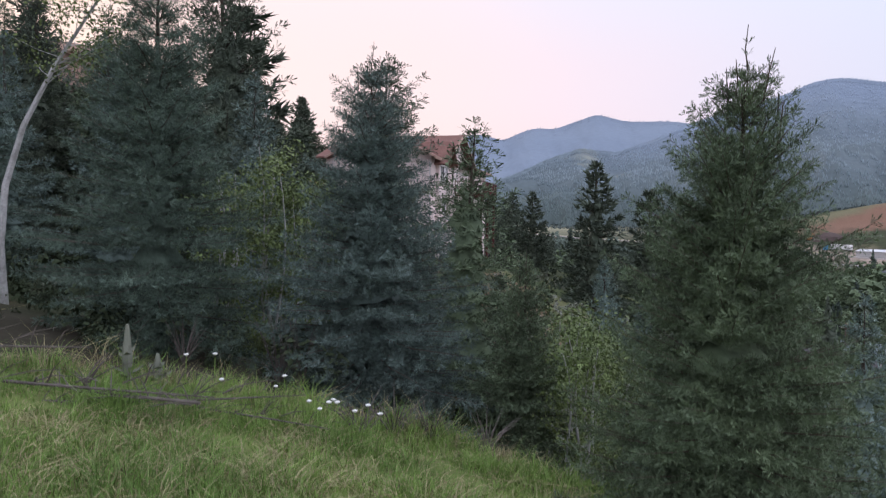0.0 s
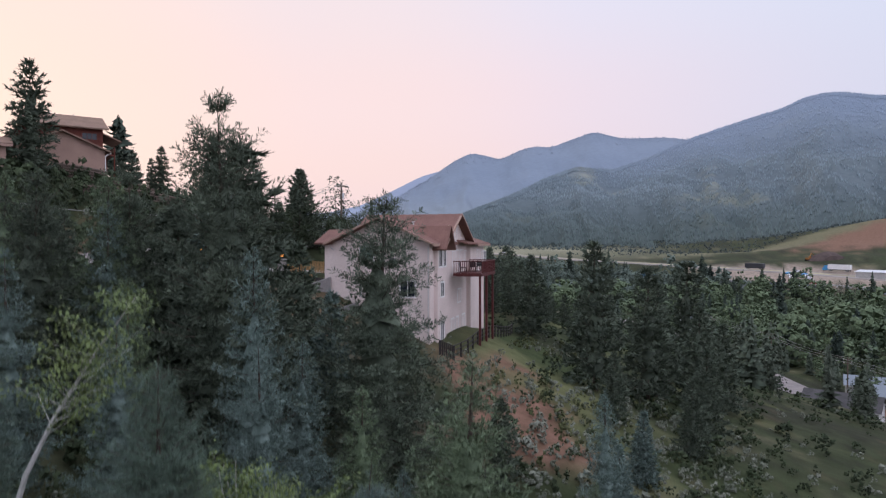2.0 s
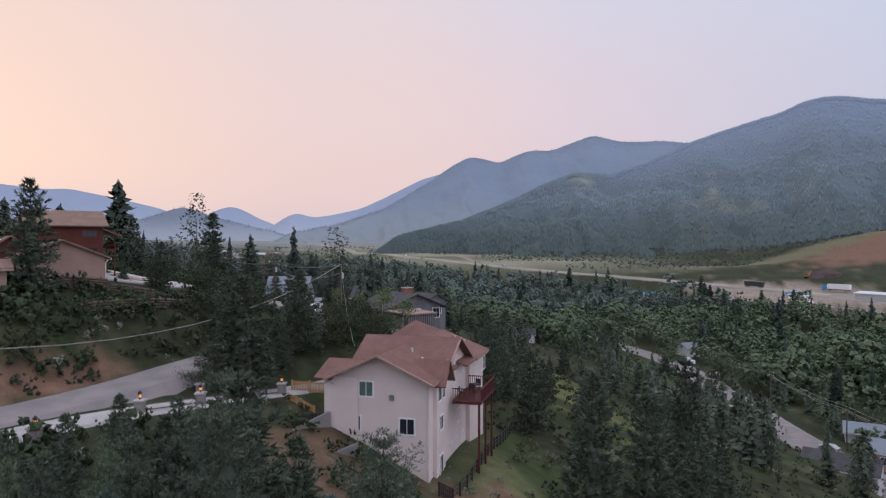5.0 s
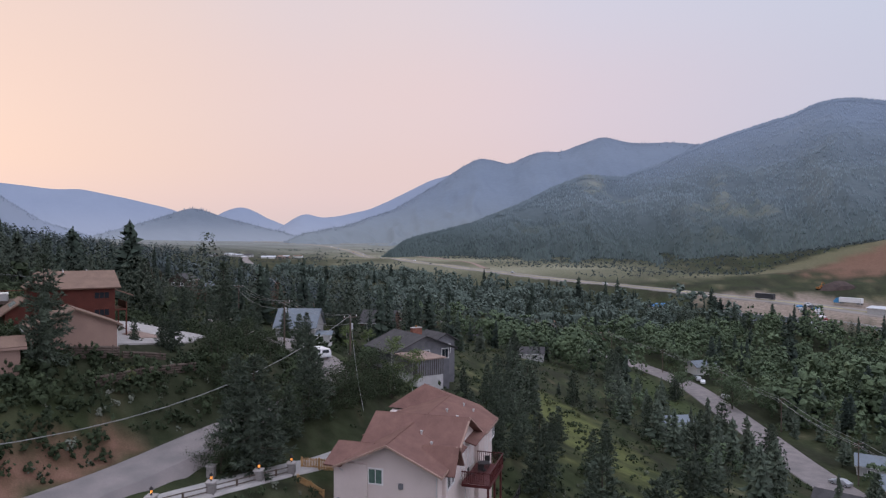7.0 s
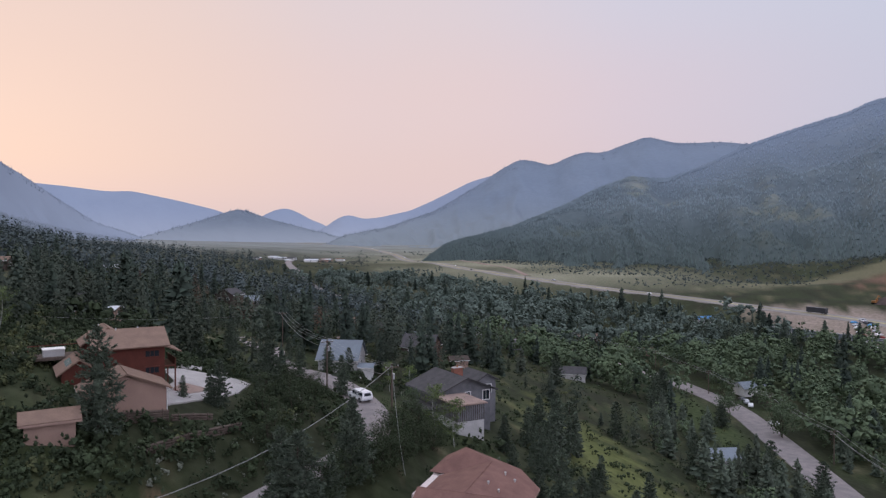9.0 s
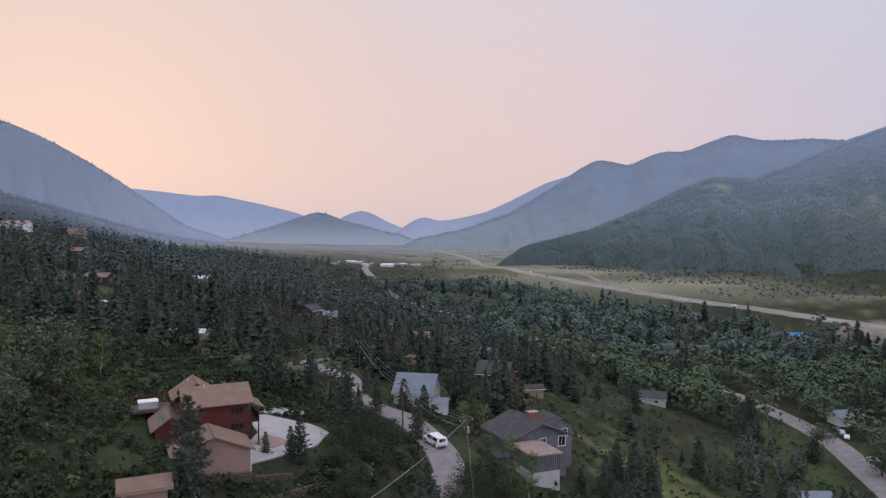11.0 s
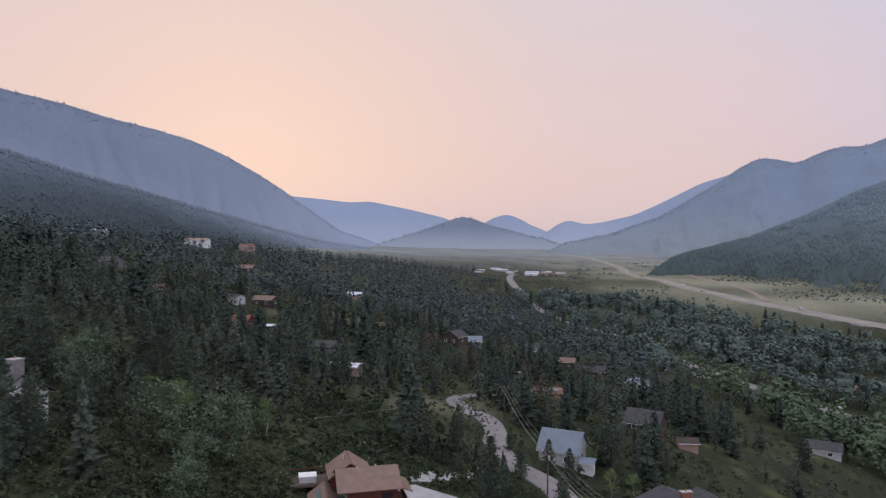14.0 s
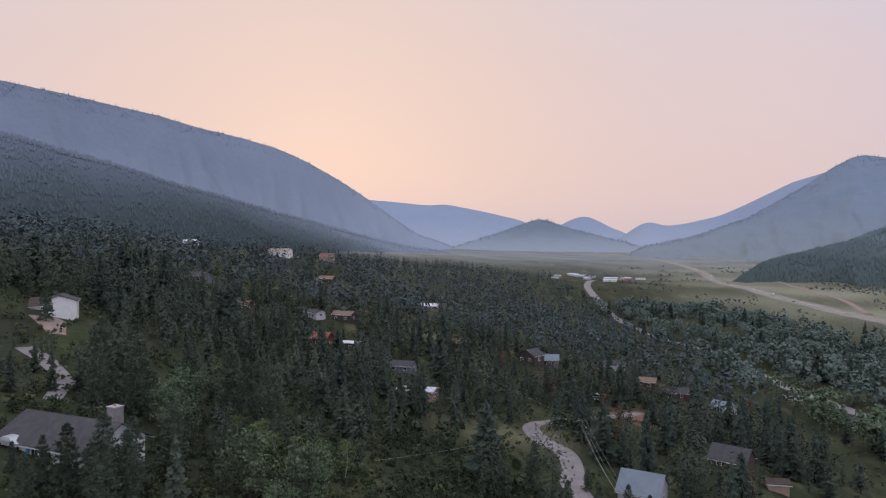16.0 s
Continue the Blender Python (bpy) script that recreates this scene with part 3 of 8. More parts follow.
def mountain(name, eye_z, crest, foot, base, power, material, label, rough, step=0.16, rows=34, woods=0, tree=11, seed=1, wood_mat=None, face=False):
    az = np.arange(crest[0][0], crest[-1][0], step)
    el, d = along(crest, az)
    el, d = soften(el, 7), soften(d, 15)
    top = eye_z + d * np.tan(np.radians(el))
    f = along(foot, az)
    near = f[0]
    low = np.minimum(f[1], height(near * np.sin(np.radians(az)), near * np.cos(np.radians(az)), False)) - 6.0
    ends = np.clip(np.minimum(az - az[0], az[-1] - az) / 3.0, 0, 1)
    top = low + (top - low) * ends * (2 - ends)
    s = np.concatenate([[-0.03], np.linspace(0, 1, rows), [1.0, 1.12, 1.3]])
    S, A = np.meshgrid(s, az, indexing="ij")
    dist = near + (d - near) * S
    x, y = dist * np.sin(np.radians(A)), dist * np.cos(np.radians(A))
    up = np.where(S <= 1, np.abs(S) ** power, 1 - (S - 1) * 2.2)
    u, v = np.radians(A) * d.mean(), dist * 0.42
    spur = (np.abs(wave(u, v, 150, seed)) * 0.55 + np.abs(wave(u + 0.4 * v, v, 62, seed + 3)) * 0.28 + np.abs(wave(u, v, 27, seed + 4)) * 0.10) * rough
    z = low + (top - low) * up - spur * np.clip(1 - S, 0, 1) ** 0.7 * np.clip(S * 4, 0, 1) + wave(x, y, 34, seed + 5) * rough * 0.010
    z[0] -= 90
    k = len(az)
    i, j = np.meshgrid(np.arange(len(s) - 1), np.arange(k - 1), indexing="ij")
    i, j = i[np.arange(len(s) - 1) != rows], j[np.arange(len(s) - 1) != rows]
    faces = np.stack([i * k + j, i * k + j + 1, (i + 1) * k + j + 1, (i + 1) * k + j], -1).reshape(-1, 4)
    me = tri_mesh(name, np.c_[x.ravel(), y.ravel(), z.ravel()], faces, material)
    me.polygons.foreach_set("use_smooth", [True] * len(faces))
    ob = tagged(new(name, me), label, "mountain", kind="structure")
    if woods:
        rng = np.random.default_rng(seed)
        a = rng.uniform(0, k - 1.01, woods * 3)
        q = rng.beta(1.25, 1.0, woods * 3) if face else rng.uniform(0.9, 1.0, woods * 3)
        q[: woods // 3] = rng.uniform(0.97, 1.0, woods // 3)
        ii, jj = np.clip((q * (rows - 1)).astype(int), 0, rows - 2) + 1, a.astype(int)
        fi, fj = (q * (rows - 1) - ii + 1)[:, None], (a - jj)[:, None]
        g = np.stack([x, y, z], -1)
        p = (g[ii, jj] * (1 - fi) + g[ii + 1, jj] * fi) * (1 - fj) + (g[ii, jj + 1] * (1 - fi) + g[ii + 1, jj + 1] * fi) * fj
        keep = (wave(p[:, 0], p[:, 1], 90, seed + 8) + wave(p[:, 0], p[:, 1], 35, seed + 9) * 0.7 > -0.62) | (q > 0.968)
        p = p[keep][:woods]
        h = rng.uniform(0.5, 1.2, len(p)) * tree
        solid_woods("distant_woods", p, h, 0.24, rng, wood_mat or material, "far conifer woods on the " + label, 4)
    return ob


def solid_woods(name, p, h, spread, rng, material, label, sides):
    """Many small ragged conifers in one mesh: two stacked spiky skirts each."""
    n = len(p)
    ang = rng.uniform(0, 6.28, n)[:, None] + np.arange(sides) * 2 * np.pi / sides
    out, faces = [], []
    for lo, hi, wid in ((0.08, 0.68, 1.0), (0.45, 1.0, 0.62)) if sides > 4 else ((0.08, 1.0, 1.0),):
        rad = h[:, None] * spread * wid * rng.uniform(0.55, 1.25, (n, sides))
        ring = np.stack([p[:, None, 0] + rad * np.cos(ang), p[:, None, 1] + rad * np.sin(ang), p[:, None, 2] + h[:, None] * (lo + rng.uniform(-0.06, 0.06, (n, sides)))], -1)
        tip = np.stack([p[:, 0] + rng.normal(0, 0.02, n) * h, p[:, 1] + rng.normal(0, 0.02, n) * h, p[:, 2] + h * hi], -1)[:, None]
        block = np.concatenate([ring, tip], 1)
        o = sum(len(b) for b in out)
        out.append(block.reshape(-1, 3))
        base = o + np.arange(n)[:, None] * (sides + 1)
        for k in range(sides):
            faces.append(np.c_[base + k, base + (k + 1) % sides, base + sides])
    me = tri_mesh(name, np.concatenate(out), np.concatenate(faces), material)
    return tagged(new(name, me), label, "trees", kind="stuff")


def hazed_range_mat(name, c1, c2, foot, z0, z1, scale=0.006, open_ground=None, amount=0.6, beyond=None, speckle=0.1):
    """A wooded mountainside of the backdrop: two tones of forest, clearings, and haze painted into the colour by height
    above its foot and by distance.
    """
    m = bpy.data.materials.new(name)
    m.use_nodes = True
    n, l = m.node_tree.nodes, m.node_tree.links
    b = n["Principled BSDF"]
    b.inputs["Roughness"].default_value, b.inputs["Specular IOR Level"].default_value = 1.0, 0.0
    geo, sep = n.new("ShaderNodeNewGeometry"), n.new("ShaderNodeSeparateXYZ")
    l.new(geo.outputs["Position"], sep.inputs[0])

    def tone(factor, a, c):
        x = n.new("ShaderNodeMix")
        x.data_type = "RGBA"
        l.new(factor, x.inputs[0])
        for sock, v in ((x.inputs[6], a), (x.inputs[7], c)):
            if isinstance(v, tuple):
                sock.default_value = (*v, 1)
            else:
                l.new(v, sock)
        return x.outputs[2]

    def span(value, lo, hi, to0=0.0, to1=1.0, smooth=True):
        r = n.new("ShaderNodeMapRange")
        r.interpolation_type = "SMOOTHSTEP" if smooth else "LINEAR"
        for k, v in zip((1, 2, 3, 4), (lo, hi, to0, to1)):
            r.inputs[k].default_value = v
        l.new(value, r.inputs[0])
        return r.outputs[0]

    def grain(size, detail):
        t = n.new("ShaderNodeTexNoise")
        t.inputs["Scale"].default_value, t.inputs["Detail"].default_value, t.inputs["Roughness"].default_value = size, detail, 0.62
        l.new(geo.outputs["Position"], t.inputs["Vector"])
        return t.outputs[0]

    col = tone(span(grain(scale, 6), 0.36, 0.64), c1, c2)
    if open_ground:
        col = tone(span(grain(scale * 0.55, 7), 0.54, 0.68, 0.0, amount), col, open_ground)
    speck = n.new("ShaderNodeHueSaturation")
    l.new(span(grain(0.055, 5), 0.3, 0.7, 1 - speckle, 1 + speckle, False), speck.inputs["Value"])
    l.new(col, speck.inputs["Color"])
    # haze put into the base colour, by height and by distance from the origin
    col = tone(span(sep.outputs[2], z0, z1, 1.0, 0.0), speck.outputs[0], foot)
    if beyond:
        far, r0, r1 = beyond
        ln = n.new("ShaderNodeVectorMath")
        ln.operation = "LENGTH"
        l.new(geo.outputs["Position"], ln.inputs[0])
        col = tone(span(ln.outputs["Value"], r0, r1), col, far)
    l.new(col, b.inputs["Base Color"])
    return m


# slope colours carry painted haze: paler and bluer the farther the range
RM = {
    "right": hazed_range_mat("hazed_slope_near", (0.134, 0.162, 0.172), (0.114, 0.140, 0.152), (0.078, 0.098, 0.094), -10, 150, 0.007, (0.255, 0.260, 0.205), 0.85, ((0.182, 0.222, 0.278), 1600, 3000), 0.16),
    "mid": hazed_range_mat("hazed_slope_blue", (0.198, 0.236, 0.288), (0.185, 0.222, 0.274), (0.228, 0.256, 0.270), 10, 260, 0.004, speckle=0.05),
    "back": hazed_range_mat("hazed_range_pale_blue", (0.270, 0.312, 0.390), (0.262, 0.303, 0.380), (0.335, 0.365, 0.425), 40, 260, speckle=0.015),
    "left": hazed_range_mat("hazed_slope_violet", (0.190, 0.218, 0.268), (0.178, 0.205, 0.254), (0.236, 0.268, 0.318), 60, 400, 0.005, beyond=((0.270, 0.305, 0.365), 2300, 3500), speckle=0.05),
    "spur": hazed_range_mat("hazed_spur", (0.146, 0.171, 0.206), (0.134, 0.158, 0.192), (0.052, 0.066, 0.068), 70, 330, 0.006, beyond=((0.250, 0.284, 0.332), 1500, 2600), speckle=0.08),
    "knoll": hazed_range_mat("hazed_knoll", (0.178, 0.208, 0.244), (0.162, 0.190, 0.226), (0.290, 0.316, 0.345), 20, 190, speckle=0.05),
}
# tree tones: same painted haze, lifted above the slopes to offset cone shading
RM["right_trees"] = hazed_range_mat("hazed_slope_pines", (0.206, 0.252, 0.272), (0.164, 0.206, 0.226), (0.100, 0.128, 0.120), -10, 150, 0.007, (0.235, 0.250, 0.195), 0.6, ((0.246, 0.298, 0.368), 1600, 3000), 0.2)
RM["crest_trees"] = hazed_range_mat("hazed_crest_woods", (0.232, 0.270, 0.322), (0.216, 0.252, 0.304), (0.270, 0.300, 0.320), 10, 200, speckle=0.05)
RM["spur_trees"] = hazed_range_mat("hazed_spur_woods", (0.196, 0.228, 0.270), (0.180, 0.210, 0.252), (0.080, 0.100, 0.100), 70, 330, beyond=((0.290, 0.326, 0.376), 1500, 2600), speckle=0.06)
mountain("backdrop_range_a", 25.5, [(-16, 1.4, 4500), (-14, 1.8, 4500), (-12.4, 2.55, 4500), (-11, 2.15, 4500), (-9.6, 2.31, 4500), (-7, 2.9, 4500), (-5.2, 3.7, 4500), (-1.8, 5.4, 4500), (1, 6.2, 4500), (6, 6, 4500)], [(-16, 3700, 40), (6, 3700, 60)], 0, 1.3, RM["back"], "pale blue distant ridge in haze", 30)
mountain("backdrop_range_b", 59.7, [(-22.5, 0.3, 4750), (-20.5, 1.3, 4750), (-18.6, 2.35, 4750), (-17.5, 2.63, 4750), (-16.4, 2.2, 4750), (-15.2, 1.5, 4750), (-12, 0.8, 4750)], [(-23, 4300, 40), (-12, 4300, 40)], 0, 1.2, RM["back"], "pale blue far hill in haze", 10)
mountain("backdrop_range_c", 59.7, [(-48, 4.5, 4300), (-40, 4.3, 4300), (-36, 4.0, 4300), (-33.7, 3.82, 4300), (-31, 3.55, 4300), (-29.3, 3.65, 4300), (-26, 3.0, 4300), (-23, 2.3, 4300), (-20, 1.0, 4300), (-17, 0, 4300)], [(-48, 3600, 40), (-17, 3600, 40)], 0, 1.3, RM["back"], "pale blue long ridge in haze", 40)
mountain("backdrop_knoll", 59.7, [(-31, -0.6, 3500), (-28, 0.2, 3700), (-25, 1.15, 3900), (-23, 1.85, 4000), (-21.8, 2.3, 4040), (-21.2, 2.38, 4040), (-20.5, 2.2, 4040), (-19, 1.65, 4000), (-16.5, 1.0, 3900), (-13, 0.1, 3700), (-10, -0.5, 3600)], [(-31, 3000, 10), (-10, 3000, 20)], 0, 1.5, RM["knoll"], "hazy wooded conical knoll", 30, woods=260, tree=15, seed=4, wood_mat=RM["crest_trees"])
mountain("backdrop_range_d", 25.5, [(-15, 0.4, 2500), (-9, 1.5, 2900), (-4.8, 2.97, 3200), (-1.2, 5.1, 3300), (1, 6.6, 3400), (2.5, 7.32, 3400), (3.8, 7.1, 3450), (5, 6.73, 3500), (6.4, 7.4, 3500), (7.8, 7.83, 3500), (9.3, 7.7, 3600), (11, 8.3, 3650), (12.8, 8.91, 3700), (14, 8.6, 3700), (15.3, 8.26, 3700), (18.8, 8.19, 3700), (20.5, 7.9, 3700), (28, 8, 3700)], [(-15, 1900, 30), (-4, 1750, 25), (28, 2000, 60)], 0, 1.25, RM["mid"], "haze-blue wooded double-peaked mountain", 110, woods=1300, tree=10, seed=2, wood_mat=RM["crest_trees"])
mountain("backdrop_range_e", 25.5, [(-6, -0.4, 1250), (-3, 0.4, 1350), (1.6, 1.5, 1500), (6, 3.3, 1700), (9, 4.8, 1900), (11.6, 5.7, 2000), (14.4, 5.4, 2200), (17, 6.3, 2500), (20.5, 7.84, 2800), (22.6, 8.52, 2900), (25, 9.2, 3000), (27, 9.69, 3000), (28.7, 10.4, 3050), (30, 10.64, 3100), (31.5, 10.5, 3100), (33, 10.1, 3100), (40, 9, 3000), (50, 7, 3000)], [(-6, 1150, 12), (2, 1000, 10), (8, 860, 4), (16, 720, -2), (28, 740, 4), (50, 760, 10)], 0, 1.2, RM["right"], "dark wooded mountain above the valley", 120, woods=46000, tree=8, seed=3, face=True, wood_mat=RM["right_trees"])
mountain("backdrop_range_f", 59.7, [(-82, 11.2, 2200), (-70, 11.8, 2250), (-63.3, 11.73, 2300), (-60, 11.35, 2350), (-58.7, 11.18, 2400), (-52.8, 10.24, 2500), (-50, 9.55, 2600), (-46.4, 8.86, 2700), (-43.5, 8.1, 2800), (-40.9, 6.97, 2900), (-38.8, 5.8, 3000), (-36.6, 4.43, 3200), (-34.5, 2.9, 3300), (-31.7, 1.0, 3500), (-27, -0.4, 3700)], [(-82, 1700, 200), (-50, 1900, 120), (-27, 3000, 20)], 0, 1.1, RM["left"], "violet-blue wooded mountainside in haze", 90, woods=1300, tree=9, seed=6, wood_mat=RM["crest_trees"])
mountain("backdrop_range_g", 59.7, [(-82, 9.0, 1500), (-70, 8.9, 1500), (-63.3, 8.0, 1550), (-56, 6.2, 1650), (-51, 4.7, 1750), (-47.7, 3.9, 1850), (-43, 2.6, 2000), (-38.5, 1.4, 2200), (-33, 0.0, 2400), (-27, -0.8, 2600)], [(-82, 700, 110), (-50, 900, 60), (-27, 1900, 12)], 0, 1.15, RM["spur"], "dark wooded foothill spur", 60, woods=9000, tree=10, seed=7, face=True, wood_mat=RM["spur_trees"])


# ---- trees ----
def unit(v):
    return v / (np.linalg.norm(v, axis=-1, keepdims=True) + 1e-9)


def needles(p0, axis, count, length, width, spread, rng):
    """Thin triangles standing out round twig points: one per needle or needle tuft."""
    n = len(p0)
    p = np.repeat(p0, count, 0)
    ax = np.repeat(unit(axis), count, 0)
    side = unit(np.cross(ax, unit(rng.normal(size=(n * count, 3)))))
    d = unit(ax * rng.uniform(1 - spread, 1.2, (n * count, 1)) + side * spread * rng.uniform(0.5, 1.3, (n * count, 1)))
    w = unit(np.cross(d, rng.normal(size=(n * count, 3)))) * width * rng.uniform(0.7, 1.3, (n * count, 1))
    ln = length * rng.uniform(0.65, 1.25, (n * count, 1))
    v = np.stack([p - w, p + w, p + d * ln], 1).reshape(-1, 3)
    return v


def conifer_meshes(kind, seed, h, r, whorls, per, twigs, tuft, length, width, material, shape=0.85, low=0.06, lift=0.25, droop=0.35, bare_top=0.0, ragged=0.25):
    """Trunk with branch wood, and a crown of needle tufts on whorled branches."""
    rng, limbs = np.random.default_rng(seed), Shape()
    zs = np.sort(np.clip(low + (1 - low) * (np.linspace(0, 1, whorls) ** 1.05) + rng.normal(0, 0.25 / whorls, whorls), low, 0.985))
    wood = Shape()
    bend = rng.normal(0, 0.012, 2) * h
    trunk_at = lambda q: np.array((bend[0] * q * q, bend[1] * q * q, h * q))
    wood.tube([trunk_at(q) for q in np.linspace(0, 1, 7)], [h * 0.017 * (1 - q) ** 0.8 + 0.004 for q in np.linspace(0, 1, 7)], 7)
    pts, dirs = [], []
    for q in zs:
        m = max(3, int(per * (0.75 + 0.5 * rng.random())))
        a0 = rng.uniform(0, 6.28)
        for k in range(m):
            a = a0 + 6.283 * k / m + rng.normal(0, 0.2)
            ln = r * ((1 - q) ** shape * (0.7 + 0.3 * min(1, (q + 0.02) / 0.12)) + 0.02) * (1 + rng.normal(0, ragged))
            if ln < 0.04 * r:
                continue
            rise = lift + (q - 0.4) * 0.9 if bare_top and q > 0.7 else lift * (q * 1.6 - 0.3)
            out = np.array((math.cos(a), math.sin(a), rise))
            t = np.linspace(0.0, 1, 5)
            line = trunk_at(q) + np.outer(t, out) * ln + np.outer(np.sin(t * 2.4) * 0, (0, 0, 1))
            line[:, 2] += (-droop * (1 - q) * t ** 1.5 + 0.16 * t ** 3) * ln
            if ln > 0.1 * r and rng.random() < 0.16:
                limbs.tube([tuple(v) for v in line[[0, 2, 4]]], [h * 0.0038 * (1 - q * 0.6), h * 0.0022, 0.002], 3)
            n = max(3, int(twigs * (ln / r) ** 0.8))
            s = np.clip(rng.uniform(0.12, 1.0, n) ** 0.75, 0, 1)
            s[-1] = 1.0
            base = np.stack([np.interp(s, t, line[:, c]) for c in range(3)], -1)
            sideways = np.array((-math.sin(a), math.cos(a), 0))
            reach = ln * 0.34 * (1.06 - s) * rng.choice([-1, 1], n) * rng.uniform(0.2, 1.0, n)
            tw = base + np.outer(reach, sideways) + np.outer(np.abs(reach) * 0.45, out) + np.c_[np.zeros((n, 2)), rng.normal(0, 0.03, n) * ln]
            pts.append(tw)
            dirs.append(out * 0.9 + np.outer(np.sign(reach) * 0.55, sideways) + np.array((0, 0, 0.15)))
    top = np.array([trunk_at(q) for q in np.linspace(0.93, 1.0, 6)])
    pts.append(top)
    dirs.append(np.tile((0, 0, 1.0), (6, 1)))
    pts, dirs = np.concatenate(pts), np.concatenate(dirs)
    # a few tufts along each twig
    steps = 3 if tuft >= 10 else 1
    p = np.concatenate([pts + unit(dirs) * length * 1.1 * k for k in range(steps)])
    d = np.tile(dirs, (steps, 1))
    if bare_top:
        keep = rng.random(len(p)) > np.clip((p[:, 2] / h - (1 - bare_top)) / bare_top, 0, 1) * 0.75
        p, d = p[keep], d[keep]
    v = needles(p, d, max(2, tuft // steps), length, width, 0.62, rng)
    cv, cf = crown_core(h, r, shape, low, rng, 0.42)
    return [wood.mesh(kind + "_trunk")], limbs.mesh(kind + "_limbs"), tri_mesh(kind + "_crown", np.concatenate([v, cv]), np.concatenate([np.arange(len(v)).reshape(-1, 3), cf + len(v)]), material)


def crown_core(h, r, shape, low, rng, fill):
    """The dark, close inside of a conifer's crown: ragged skirts round the trunk, one above the other."""
    vs, fs, k = [], [], 11
    for q in np.linspace(low + 0.02, 0.70, 12):
        rr = fill * r * ((1 - q) ** shape) * rng.uniform(0.6, 1.25, k)
        a = rng.uniform(0, 6.28) + np.arange(k) * 2 * np.pi / k
        o = len(vs)
        vs += [(rr[i] * math.cos(a[i]), rr[i] * math.sin(a[i]), h * (q - 0.02 + rng.normal(0, 0.012))) for i in range(k)] + [(0, 0, h * (q + 0.10))]
        fs += [(o + i, o + (i + 1) % k, o + k) for i in range(k)]
    return np.array(vs), np.array(fs)


def shoot_fans(p, axis, count, length, width, spread, rng):
    """Brush-like shoots: needles fanning out of one root round the shoot's axis."""
    n = len(p)
    ax = np.repeat(unit(axis), count, 0)
    side = unit(np.cross(ax, rng.normal(size=(n * count, 3))))
    d = unit(ax * rng.uniform(0.35, 1.1, (n * count, 1)) + side * spread * rng.uniform(0.5, 1.2, (n * count, 1)))
    w = unit(np.cross(d, rng.normal(size=(n * count, 3)))) * width * rng.uniform(0.7, 1.3, (n * count, 1))
    end = np.repeat(p, count, 0) + d * length * rng.uniform(0.7, 1.2, (n * count, 1))
    v = np.concatenate([p[:, None], np.stack([end - w, end + w], 1).reshape(n, count * 2, 3)], 1)
    b = np.arange(n)[:, None, None] * (2 * count + 1)
    k = np.arange(count)[None, :, None] * 2
    return v.reshape(-1, 3), (b + np.concatenate([0 * k, k + 1, k + 2], 2)).reshape(-1, 3)


